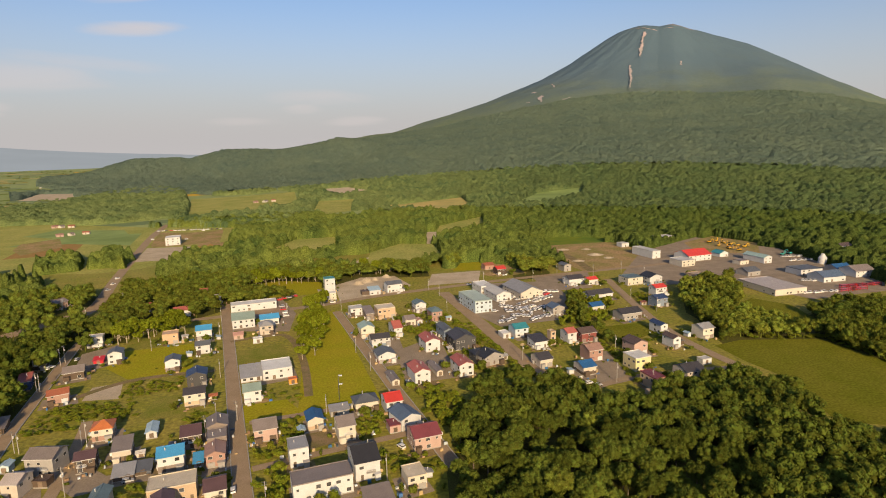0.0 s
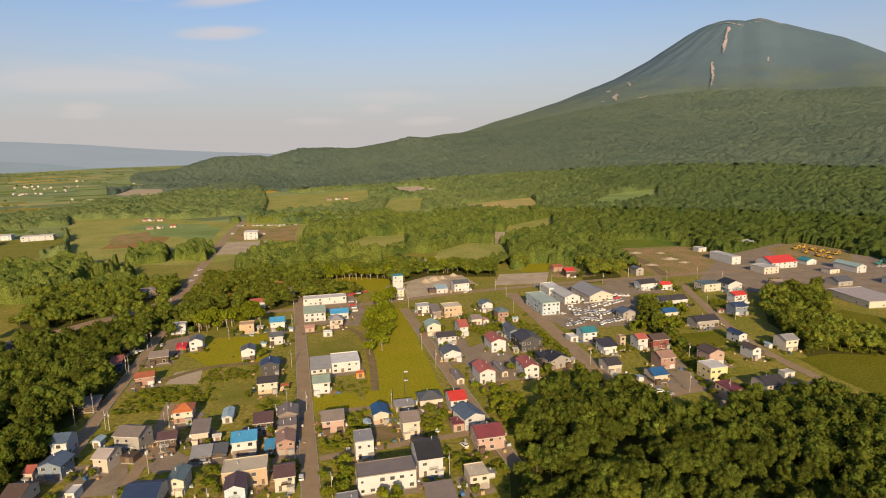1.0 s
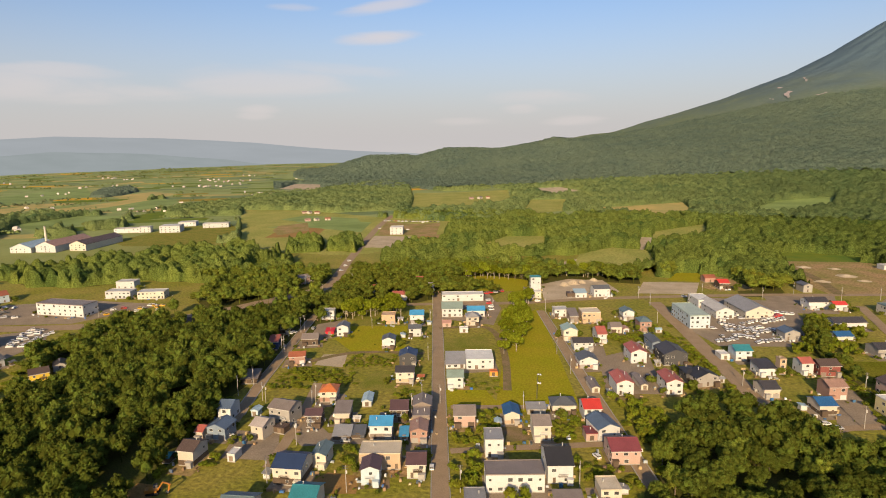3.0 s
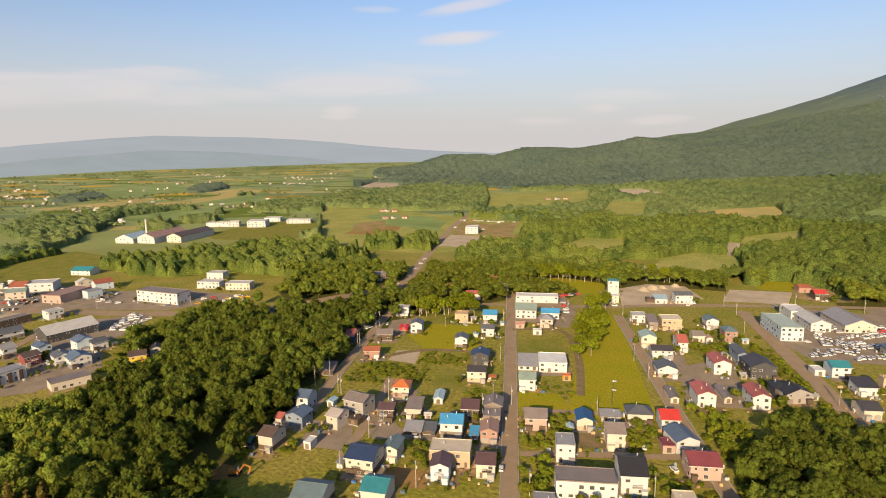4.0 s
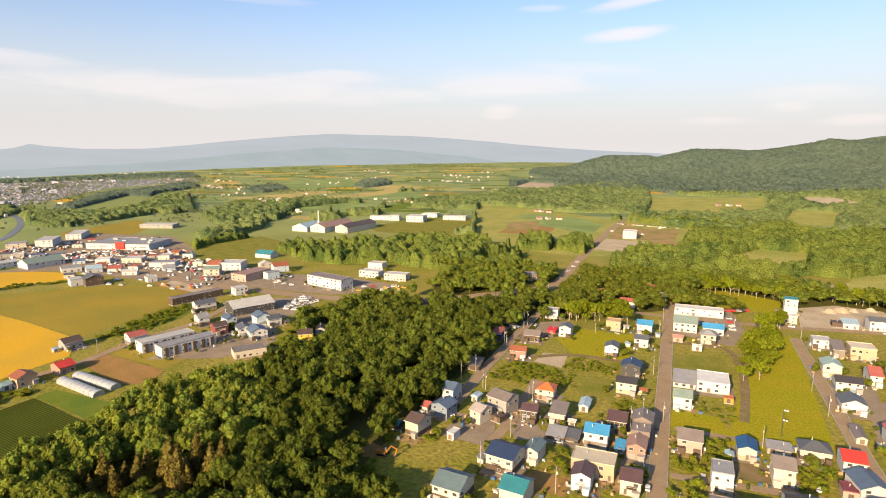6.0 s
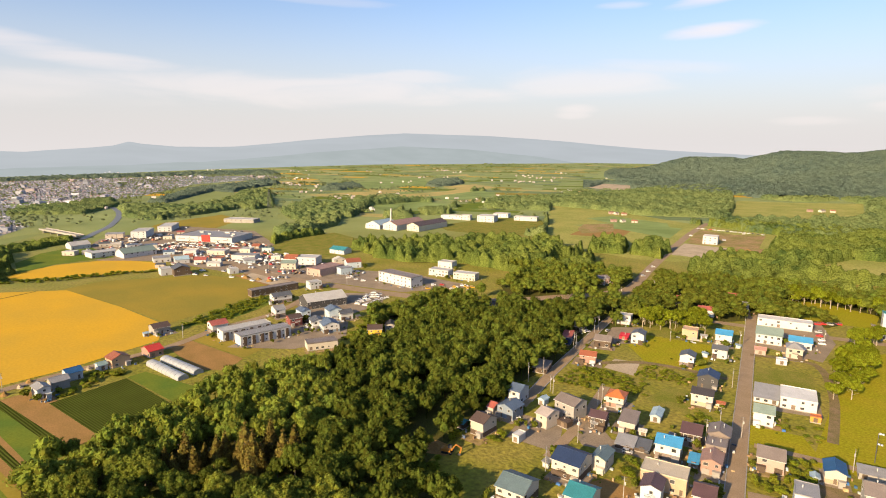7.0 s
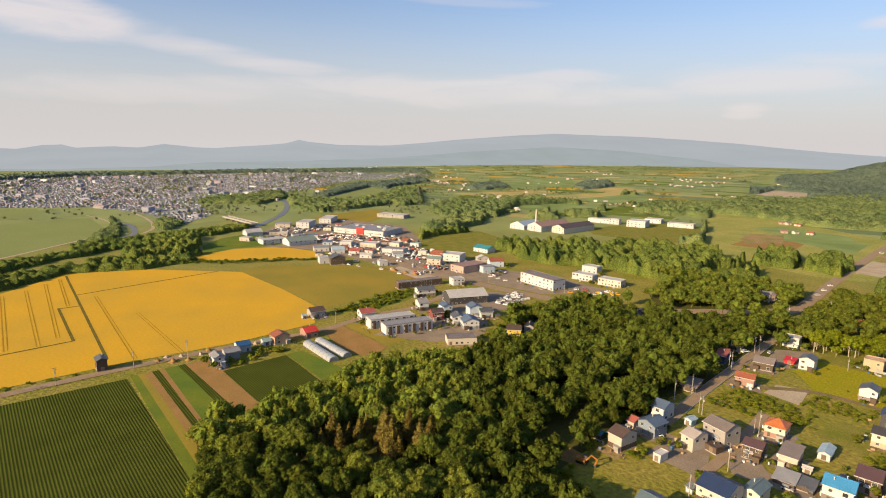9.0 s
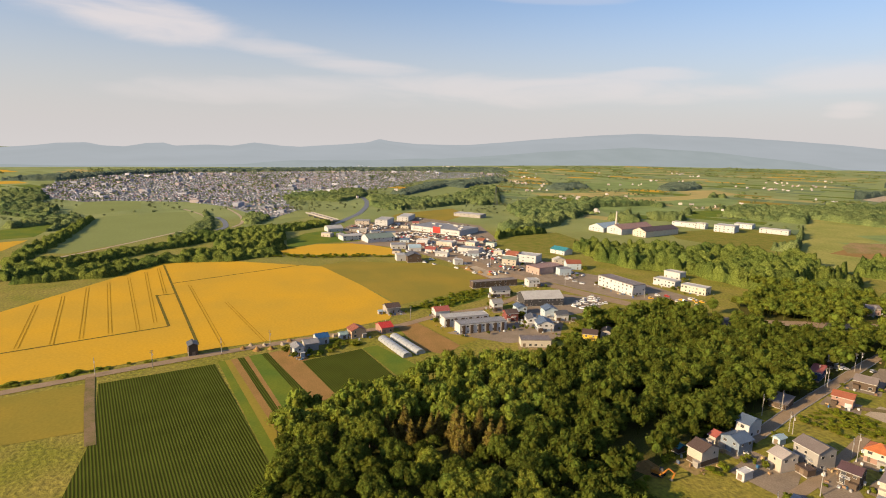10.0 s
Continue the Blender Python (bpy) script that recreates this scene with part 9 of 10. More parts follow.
wood("wood", [(-1300.6, 725.6), (-1444.2, 839.6), (-1467.1, 971.9), (-1332.7, 880.5), (-1274.9, 765.9)], 10.0, 9, "copse on the plain", "stuff", "broad")
wood("wood", [(-827.8, 686.3), (-848.2, 814.3), (-860.3, 933.1), (-831.6, 1013.6), (-843.9, 1148.5), (-816.1, 1217.0), (-656.2, 984.5), (-649.7, 866.6), (-649.8, 820.1), (-739.2, 903.5), (-736.7, 790.1), (-789.6, 759.3)], 11.0, 10, "woods beyond the school", "stuff", "broad")
wood("wood", [(-505.5, 571.5), (-586.2, 719.7), (-560.5, 843.1), (-492.4, 816.4), (-408.9, 682.5), (-425.1, 588.9), (-465.8, 583.9)], 10.0, 11, "woods beyond the school", "stuff", "broad")
wood("wood", [(-853.6, -268.6), (-917.8, -250.2), (-963.8, -214.4), (-881.6, -184.0), (-802.0, -208.6)], 9.0, 7, "trees by the distant houses", "stuff", "broad")
wood("wood", [(-1163.9, 88.1), (-1331.1, 173.5), (-1354.3, 279.0), (-1206.6, 260.3), (-1095.1, 183.4)], 9.0, 7, "trees along the river", "stuff", "broad")
wood("wood", [(-1086.9, 245.1), (-1194.8, 366.0), (-1050.1, 354.9), (-932.8, 247.7)], 10.0, 8, "trees along the river", "stuff", "broad")
wood("copse", [(-635.2, -22.8), (-696.4, -12.7), (-720.7, 14.8), (-747.2, 55.2), (-678.0, 51.8), (-624.4, 31.0), (-615.2, -9.2)], 7.5, 10, "thick riverside copse", "stuff", "broad")
wood("copse", [(-612.3, -60.0), (-607.2, 1.3), (-602.2, 33.0), (-586.1, 75.1), (-578.8, 118.9), (-566.3, 153.6), (-560.5, 151.4), (-568.8, 115.6), (-574.9, 72.5), (-590.9, 31.8), (-597.8, 1.1), (-600, -58.2)], 4.5, 2.6, "dark hedge along the edge of the wheat", "shrub", "broad")
wood("wood", [(-516.5, 470.5), (-489.7, 519.2), (-429.5, 511.2), (-347.0, 504.5), (-324.4, 462.1), (-403.6, 427.4), (-459.1, 417.7)], 10.0, 12, "wood on the rise", "stuff", "broad")
wood("wood", [(-259.8, 523.5), (-279.5, 632.4), (-266.9, 759.0), (-189.2, 860.0), (-29.7, 954.7), (22.6, 975.1), (19.3, 678.1), (-43.4, 629.3), (-127.3, 590.4), (-196.0, 561.9), (-226.1, 513.5)], 7.0, 11, "mixed woodland with clearings behind the village", "stuff", "broad")
wood("wood", [(-903.5, 545.0), (-964.9, 654.5), (-960.2, 727.6), (-925.0, 772.1), (-899.9, 732.7), (-932.0, 657.1), (-914.3, 585.8)], 9, 10, "belt of trees across the plain", "stuff", "broad")
wood("wood", [(-777.9, 549.7), (-799.0, 596.1), (-769.6, 595.7), (-725.9, 563.2), (-743.6, 531.2)], 8, 13, "tall trees behind the factory halls", "stuff", "broad")
wood("wood", [(-771.6, 618.5), (-771.6, 661.9), (-747.1, 674.5), (-735.5, 643.3), (-749.9, 612.5)], 8, 12, "tall trees behind the factory halls", "stuff", "broad")
wood("wood", [(-1046.4, 986.3), (-1111.1, 1070.7), (-1071.8, 1066.4), (-1024.2, 1004.6), (-1022.4, 972.0)], 9, 10, "copse among the grain fields", "stuff", "broad")
wood("wood", [(-1698.9, -525.2), (-1873.4, -449.4), (-2138.2, -193.0), (-2275.2, 382.4), (-2313.5, 1056.7), (-2058.4, 987.6), (-2170.3, 708.8), (-2152.6, 281.6), (-2070.2, -137.8), (-1923.9, -321.8), (-1693.9, -407.2)], 11, 10, "dark wooded bench beyond the town", "stuff", "broad")
wood("wood", [(-1376.5, -427.7), (-1398.0, -367.2), (-1226.1, -310.4), (-1150.9, -312.1), (-1041.3, -254.0), (-890.1, -228.0), (-878.4, -240.6), (-956.8, -274.5), (-995.8, -312.4)], 9, 8, "trees at the edge of the town", "stuff", "broad")
wood("wood", [(-779.1, 767.5), (-831.9, 900.1), (-848.1, 1111.9), (-796.7, 1177.9), (-835.8, 1431.0), (-787.6, 1651.8), (-662.3, 1531.4), (-498.6, 1169.6), (-419.6, 973.6), (-495.8, 907.9), (-621.5, 847.2), (-724.3, 782.9)], 9, 10, "broadleaf wood beyond the crossroads", "stuff", "broad")
wood("wood", [(-381.4, 803.1), (-411.9, 955.4), (-341.9, 982.0), (-252.0, 1063.4), (-202.9, 946.7), (-235.4, 841.3), (-287.3, 783.4)], 9, 10, "broadleaf wood below the slope fields", "stuff", "broad")
wood("wood", [(-1152.2, 237.3), (-1164.2, 309.1), (-1133.3, 371.0), (-1244.1, 500.7), (-1115.1, 486.4), (-1020.3, 400.1), (-976.5, 320.0), (-956.6, 244.4), (-1010.2, 227.8)], 9, 9, "riverside wood beyond the retail park", "stuff", "broad")
wood("wood", [(-1225.4, 312.9), (-1518.7, 496.6), (-1741.0, 796.4), (-1588.4, 763.2), (-1434.1, 576.7), (-1171.1, 433.3)], 9, 8, "hedgerow wood beside the river fields", "stuff", "broad")
wood("wood", [(-1081.8, 417.9), (-1328.7, 537.3), (-1320.5, 604.5), (-1005.9, 465.9), (-998.6, 424.2)], 9, 10, "dark copse beside the pylon", "stuff", "broad")
wood("wood", [(-915.4, 439.1), (-982.6, 490.5), (-1054.2, 562.5), (-959.6, 559.9), (-1029.2, 658.5), (-1032.7, 749.5), (-904.6, 757.2), (-915.3, 687.5), (-925.9, 624.2), (-791.7, 494.7), (-848.3, 458.5)], 9, 10, "tree belt behind the factory", "stuff", "broad")
wood("wood", [(177.1, 431.8), (206.4, 465.7), (226.4, 460.0), (206.1, 400.7), (193.6, 360.9), (210.0, 328.8), (206.0, 316.9), (160.1, 320.1), (161.5, 348.5), (158.2, 374.5)], 6.5, 9, "trees and scrub round the meadows", "stuff", "broad")
wood("wood", [(210.7, 347.6), (243.2, 372.1), (270.6, 385.7), (296.6, 386.0), (282.0, 342.0), (230.7, 275.9), (221.2, 282.7), (203.0, 312.4)], 6.5, 8, "trees and scrub below the depots", "stuff", "broad")
wood("wood", [(88.3, 249.2), (108.6, 262.6), (132.9, 263.8), (147.2, 271.1), (154.3, 250.1), (154.1, 225.4), (121.6, 234.7), (99.8, 239.9)], 6.5, 8, "edge of the wood beside the meadow", "stuff", "dark")
# shrubs, gardens and scrub
wood("hedge_tree", [(-158.4, 470.9), (-102.5, 486.0), (-105.0, 498.1), (-163.5, 486.4)], 6.5, 10, "slender pale-trunked tree at the foot of the wood", "trees", "broad")
wood("hedge_tree", [(-82.3, 506.5), (-36.4, 511.9), (-37.2, 524.1), (-84.3, 518.6)], 7, 10, "slender pale-trunked tree at the foot of the wood", "trees", "broad")
wood("shrub", [(-174.7, 223.3), (-175.4, 252.1), (-146.1, 258.1), (-133.7, 240.7), (-148.0, 228.9)], 3.2, 1.6, "bright green overgrown garden plot", "shrub", "broad")
wood("shrub", [(-152.3, 260.4), (-156.0, 276.4), (-132.3, 283.4), (-127.4, 266.8)], 3.0, 1.5, "dotted vegetable garden with low bushes", "shrub", "broad")
wood("shrub", [(-70.9, 200.6), (-74.7, 213.8), (-68.2, 228.8), (-58.8, 231.3), (-55.0, 214.1), (-59.7, 203.6)], 3.2, 3, "garden shrubs beside the pink house", "shrub", "broad")
wood("shrub", [(-60.2, 168.2), (-66.9, 190.9), (-59.2, 194.2), (-50.4, 170.8)], 4, 4.5, "leafy shrubs and small trees beside the street", "shrub", "broad")
wood("shrub", [(-39.8, 166.5), (-41.4, 177.3), (-35.2, 179.7), (-30.3, 169.1)], 4, 5, "leafy garden trees by the white block", "shrub", "broad")
wood("shrub", [(-37.8, 216.3), (-39.2, 233.7), (-27.4, 239.6), (-26.0, 219.5)], 3.2, 3, "garden shrubs between the houses", "shrub", "broad")
wood("shrub", [(-23.2, 189.2), (-24.7, 208.6), (-16.1, 205.8), (0.9, 209.2), (2.1, 192.5), (-14.2, 184.7)], 3.4, 2.2, "rough scrub beside the lane", "shrub", "broad")
wood("shrub", [(-17.4, 263.1), (-1.2, 267.3), (10.4, 236.5), (9.4, 194.5), (3.9, 196.6), (-4.8, 227.5)], 4.5, 5, "scrub and small trees along the lane", "shrub", "broad")
wood("shrub", [(5.4, 398.8), (23.2, 366.5), (35.0, 320.8), (39.1, 284.3), (28.4, 306.9), (16.4, 353.9)], 3.6, 2.6, "scrub along the wide street", "shrub", "broad")
wood("shrub", [(-95.1, 254.9), (-77.2, 259.6), (-71.7, 271.1), (-63.5, 247.8), (-85.5, 242.0)], 3.4, 1.6, "weedy verge", "shrub", "broad")
wood("shrub", [(135.6, 424.1), (152.6, 428.3), (146.7, 397.2), (134.4, 399.7)], 3, 1.5, "kitchen garden rows", "shrub", "broad")
wood("shrub", [(-35.4, 363.5), (-18.4, 399.9), (3.6, 379.1), (0.5, 349.9), (-24.7, 338.4)], 3.8, 2.6, "garden shrubs round the bungalows", "shrub", "broad")
wood("shrub", [(-13.5, 308.4), (-3.4, 311.0), (1.1, 288.5), (-6.6, 279.3)], 3.6, 2.4, "garden shrubs between the flats", "shrub", "broad")
wood("shrub", [(79.8, 288.5), (91.5, 298.0), (94.7, 271.8), (79.0, 267.7)], 3.4, 1.6, "garden plants on a house plot", "shrub", "broad")
wood("shrub", [(-112.0, 238.3), (-101.6, 247.7), (-91.7, 222.6), (-104.7, 222.0)], 4, 1.6, "weedy grass plot", "shrub", "broad")
wood("shrub", [(-98.9, 168.7), (-101.1, 188.1), (-107.3, 190.8), (-108.5, 171.8)], 3.4, 2.4, "garden shrubs", "shrub", "broad")
wood("shrub", [(-152.6, 156.1), (-157.2, 166.9), (-149.5, 165.9), (-138.0, 161.7), (-140.9, 154.8)], 3.2, 2.2, "garden shrubs beside the court", "shrub", "broad")
wood("shrub", [(-147.0, 122.6), (-151.4, 119.2), (-170.6, 159.0), (-186.0, 199.4), (-180.2, 209.2), (-166.4, 158.1), (-154.2, 132.9)], 4, 3, "bushes along the wood edge", "shrub", "broad")
wood("shrub", [(-201.4, 264.5), (-210.9, 283.9), (-192.2, 271.8), (-190.5, 254.9)], 3.2, 1.8, "rough verge beside the lane", "shrub", "broad")
wood("shrub", [(-305.2, -103.4), (-318.4, -65.0), (-325.9, -26.8), (-328.7, -24.2), (-322.5, -65.8), (-309.5, -104.7)], 4, 1.2, "weedy bank along the wheat", "shrub", "broad")
wood("copse", [(-381.9, 111.0), (-399.6, 137.3), (-415.5, 165.7), (-419.3, 186.8), (-403.2, 181.1), (-388.4, 158.6), (-374.8, 132.8)], 3.6, 2.2, "overgrown green strip of tall weeds and bushes", "shrub", "broad")
wood("shrub", [(-297.6, 176.7), (-330.7, 230.3), (-345.5, 254.4), (-324.3, 253.0), (-299.2, 209.3), (-286.8, 178.0)], 5, 2.5, "rough green scrub by the wood", "shrub", "broad")
wood("shrub", [(-311.8, 21.2), (-320.7, 27.9), (-332.7, 54.8), (-319.4, 65.4), (-306.8, 38.3)], 4, 2, "farmyard shrubs", "shrub", "broad")
wood("shrub", [(85.6, 328.2), (109.4, 353.1), (127.0, 325.3), (105.5, 291.3), (85.4, 292.6)], 4.5, 2, "garden plants and weeds between the houses", "shrub", "broad")
wood("shrub", [(103.5, 262.5), (122.6, 290.3), (133.4, 281.9), (131.4, 254.6), (116.2, 249.3)], 4.5, 3.5, "scrub beside the wood", "shrub", "broad")
wood("shrub", [(11.6, 281.7), (5.0, 379.3), (21.3, 343.0), (33.0, 295.8), (48.0, 279.6), (25.0, 273.8)], 4, 2.4, "scrub beside the street", "shrub", "broad")
wood("shrub", [(164.6, 322.7), (221.7, 326.6), (226.7, 290.1), (230.4, 268.8), (224.1, 260.9), (219.5, 280.4), (209.6, 317.7)], 4, 2.2, "hedge at the meadow edge", "shrub", "broad")
wood("shrub", [(72.6, 402.3), (80.2, 428.0), (104.4, 429.7), (116.7, 401.1), (104.4, 358.1), (72.7, 350.1)], 4.2, 6, "shrubs and trees behind the houses", "shrub", "broad")

# ---- gardens: bushes, sheds and stacked wood round the houses ----
def gardens():
    rng = np.random.RandomState(17)
    bx, by, bh, bwid = [], [], [], []
    sheds = []
    for x, y, yaw, w, d in list(HOMES):
        a = radians(yaw)
        c, s = math.cos(a), math.sin(a)
        for k in range(rng.randint(3, 9)):
            side = rng.randint(4)
            px, py = (rng.uniform(-w / 2 - 5, w / 2 + 5), -d / 2 - rng.uniform(1.5, 7)) if side == 0 else (rng.uniform(-w / 2 - 4, w / 2 + 4), d / 2 + rng.uniform(1, 5)) if side == 1 else ((w / 2 + rng.uniform(0.8, 5)) * (1 if side == 2 else -1), rng.uniform(-d / 2 - 3, d / 2 + 3))
            bx.append(x + px * c - py * s); by.append(y + px * s + py * c); bh.append(rng.uniform(0.8, 3.2) if rng.rand() < 0.85 else rng.uniform(3.5, 6)); bwid.append(bh[-1] * rng.uniform(0.8, 1.5))
        if rng.rand() < 0.55 and math.hypot(x, y) < 480:
            px, py = (w / 2 + rng.uniform(2.2, 4)) * rng.choice((-1, 1)), rng.uniform(-d / 2 - 2, d / 2)
            sheds.append((x + px * c - py * s, y + px * s + py * c, yaw))
    bx, by, bh, bwid = map(np.array, (bx, by, bh, bwid))
    ok = np.ones(len(bx), bool)
    for q in BLOCK:
        qq = np.array(q)
        m = qq.mean(0)
        ok &= ~inside([tuple(m + (p - m) * 0.72) for p in qq], bx, by)
    canopy("shrubbery", bx[ok], by[ok], bh[ok], bwid[ok], BUSH, LEAF[0], "dark garden bushes round the village houses", rng, "shrubs")
    tones = (("rust", "beige"), ("grey", "white"), ("slate", "umber"), ("palblue", "white"), ("greybrown", "tan"), ("redfade", "grey"), ("palegrey", "cream"))
    words = {"rust": "rusty", "grey": "grey", "slate": "slate", "palblue": "pale blue", "greybrown": "grey-brown", "redfade": "faded red", "palegrey": "pale grey"}
    for x, y, yaw in sheds:
        if any(inside(q, np.array([x]), np.array([y]))[0] for q in BLOCK if abs(q[0][0] - x) < 80 and abs(q[0][1] - y) < 80):
            continue
        r, wl = tones[rng.randint(len(tones))]
        house(x, y, yaw + 90 * rng.randint(2), rng.uniform(2.2, 3.8), rng.uniform(1.9, 2.8), rng.uniform(2.0, 2.6), ("shed", "gable_x")[rng.randint(2)], r, wl,
              label="small garden shed with a %s sheet roof" % words[r], kind="garden_shed", category="shed", group="garden sheds")


def clutter():
    """Crates, bins, stacked wood and planters lying about the house plots, past counting."""
    rng = np.random.RandomState(23)
    cube = np.array([(-1, -1, 0), (1, -1, 0), (1, 1, 0), (-1, 1, 0), (-0.94, -0.94, 1), (0.94, -0.94, 1), (0.94, 0.94, 1), (-0.94, 0.94, 1)], float)
    quads = np.array([(0, 1, 5, 4), (1, 2, 6, 5), (2, 3, 7, 6), (3, 0, 4, 7), (4, 5, 6, 7)])
    x, y, yaw = [], [], []
    for hx, hy, ha, w, d in HOMES:
        a = radians(ha)
        for k in range(rng.randint(4, 12)):
            side = rng.choice((-1, 1))
            px, py = (side * (w / 2 + rng.uniform(0.4, 4.0)), rng.uniform(-d / 2 - 3, d / 2 + 1)) if rng.rand() < 0.6 else (rng.uniform(-w / 2, w / 2), -d / 2 - rng.uniform(1.8, 5.0))
            x.append(hx + px * math.cos(a) - py * math.sin(a)); y.append(hy + px * math.sin(a) + py * math.cos(a)); yaw.append(a)
    tones = {"crates": ((0.50, 0.36, 0.20), (0.30, 0.20, 0.11), "brown stacked firewood and crates on the house plots"), "bins": ((0.66, 0.66, 0.64), (0.45, 0.52, 0.58), "pale bins and appliances on the house plots"),
             "tarpaulins": ((0.05, 0.18, 0.42), (0.10, 0.12, 0.14), "blue and dark covered stacks on the house plots")}
    x, y, yaw = map(np.array, (x, y, yaw))
    pick = rng.choice(3, len(x), p=(0.5, 0.32, 0.18))
    for i, (name, (rgb, other, label)) in enumerate(tones.items()):
        V, F, k = [], [], 0
        for hx, hy, a in zip(x[pick == i], y[pick == i], yaw[pick == i]):
            s = cube * (rng.uniform(0.2, 0.9), rng.uniform(0.2, 0.55), rng.uniform(0.4, 1.3))
            c, n = math.cos(a), math.sin(a)
            V.append(np.stack([s[:, 0] * c - s[:, 1] * n + hx, s[:, 0] * n + s[:, 1] * c + hy, s[:, 2] + 0.02], 1)); F.append(quads + k); k += 8
        mat = material("yard_" + name, rgb, rough=0.7, vary=0.2, size=3, island=0.4, other=other)
        tagged(new("yard_" + name, mesh_np("yard_" + name, np.concatenate(V), np.concatenate(F), mat)), label, "yard clutter", kind="stuff")


def park_clutter():
    """Vehicles, signs and goods crowding the yards of the retail park, past counting."""
    rng = np.random.RandomState(29)
    low = np.array([(-2.1, -0.85, 0.3), (2.1, -0.85, 0.3), (2.1, 0.85, 0.3), (-2.1, 0.85, 0.3), (-2.05, -0.8, 0.95), (2.05, -0.8, 0.85), (2.05, 0.8, 0.85), (-2.05, 0.8, 0.95),
                    (-1.7, -0.75, 0.9), (1.1, -0.75, 0.9), (1.1, 0.75, 0.9), (-1.7, 0.75, 0.9), (-1.4, -0.62, 1.5), (0.5, -0.62, 1.5), (0.5, 0.62, 1.5), (-1.4, 0.62, 1.5)])
    side = np.array([(0, 1, 5, 4), (1, 2, 6, 5), (2, 3, 7, 6), (3, 0, 4, 7), (4, 5, 6, 7)])
    faces = np.concatenate([side, side + 8])
    ground = [(-715, 120), (-790, 152), (-845, 250), (-745, 310), (-590, 278), (-470, 280), (-420, 296), (-405, 278), (-450, 252), (-524, 206), (-580, 186), (-616, 178), (-660, 152), (-690, 125)]
    n = 2600
    x, y = rng.uniform(-850, -400, n), rng.uniform(105, 312, n)
    ok = inside(ground, x, y) & (ridged(x / 26, y / 26, 61) > -0.05)
    for q in BLOCK:
        c = np.array(q).mean(0)
        if -870 < c[0] < -390 and 80 < c[1] < 340:
            ok &= ~inside(q, x, y)
    x, y = x[ok], y[ok]
    kinds = {"white": (0.66, 0.66, 0.66), "dark": (0.06, 0.06, 0.07), "brown": (0.30, 0.19, 0.11), "red": (0.45, 0.07, 0.05)}
    words = {"white": "white cars and vans crowding the yards of the retail park", "dark": "dark cars crowding the yards of the retail park",
             "brown": "brown stacked goods in the yards of the retail park", "red": "red cars and signs in the yards of the retail park"}
    pick = rng.choice(4, len(x), p=(0.52, 0.24, 0.16, 0.08))
    for i, key in enumerate(kinds):
        V = []
        for px, py in zip(x[pick == i], y[pick == i]):
            a = radians(rng.choice((35.0, 125.0)) + rng.uniform(-12, 12))
            b = low * (1.0, 1.0, rng.choice((1.0, 1.0, 1.35)))
            V.append(np.stack([b[:, 0] * math.cos(a) - b[:, 1] * math.sin(a) + px, b[:, 0] * math.sin(a) + b[:, 1] * math.cos(a) + py, b[:, 2] + 0.0], 1))
        mat = material("park_" + key, kinds[key], rough=0.45, vary=0.05, size=4, island=0.25)
        f = np.concatenate([faces + 16 * j for j in range(len(V))])
        tagged(new("parked_cars", mesh_np("parked_cars", np.concatenate(V), f, mat)), words[key], "parked cars", kind="stuff")


gardens()
clutter()
park_clutter()

# ---- the far forest, hedges and town ----
def clear_of(x, y):
    ok = np.ones(len(x), bool)
    x0, x1, y0, y1 = x.min(), x.max(), y.min(), y.max()
    for q in OPEN:
        a = np.array(q)
        (p0, r0), (p1, r1) = a.min(0), a.max(0)
        if p1 < x0 or p0 > x1 or r1 < y0 or r0 > y1:
            continue
        box_in = np.flatnonzero((x > p0) & (x < p1) & (y > r0) & (y < r1))
        if len(box_in):
            ok[box_in] &= ~inside(q, x[box_in], y[box_in])
    return ok


def far_forest():
    """The forest on the volcano's skirts, in three belts."""
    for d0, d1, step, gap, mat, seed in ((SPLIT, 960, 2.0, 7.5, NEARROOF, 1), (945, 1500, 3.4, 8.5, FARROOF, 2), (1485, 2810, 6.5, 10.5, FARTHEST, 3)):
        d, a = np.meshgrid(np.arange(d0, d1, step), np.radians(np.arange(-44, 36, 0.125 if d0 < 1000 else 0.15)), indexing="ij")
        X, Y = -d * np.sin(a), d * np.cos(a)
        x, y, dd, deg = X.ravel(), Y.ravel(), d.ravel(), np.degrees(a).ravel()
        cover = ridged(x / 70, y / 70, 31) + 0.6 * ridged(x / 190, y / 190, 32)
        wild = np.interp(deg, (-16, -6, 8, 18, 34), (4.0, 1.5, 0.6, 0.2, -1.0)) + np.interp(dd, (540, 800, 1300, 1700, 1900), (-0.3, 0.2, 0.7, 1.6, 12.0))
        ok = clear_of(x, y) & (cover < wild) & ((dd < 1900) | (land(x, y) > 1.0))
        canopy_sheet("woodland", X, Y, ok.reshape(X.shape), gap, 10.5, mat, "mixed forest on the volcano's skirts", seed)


TOWN = [(-1226.1, -310.4), (-1440.7, -378.2), (-1654.9, -398.1), (-1896.2, -317.2), (-2038.3, -135.7), (-2116.9, 276.9), (-2128.4, 695.2), (-1986.1, 953.1), (-1856.0, 891.0), (-1697.9, 554.9), (-1416.0, 361.6), (-1279.0, 214.4), (-1315.2, 123.2), (-1137.0, 85.7), (-982.2, 100.2), (-877.1, 49.7), (-950.8, 20.9), (-1047.6, -12.2), (-1133.5, -78.2), (-1171.6, -199.2), (-1155.9, -239.3)]


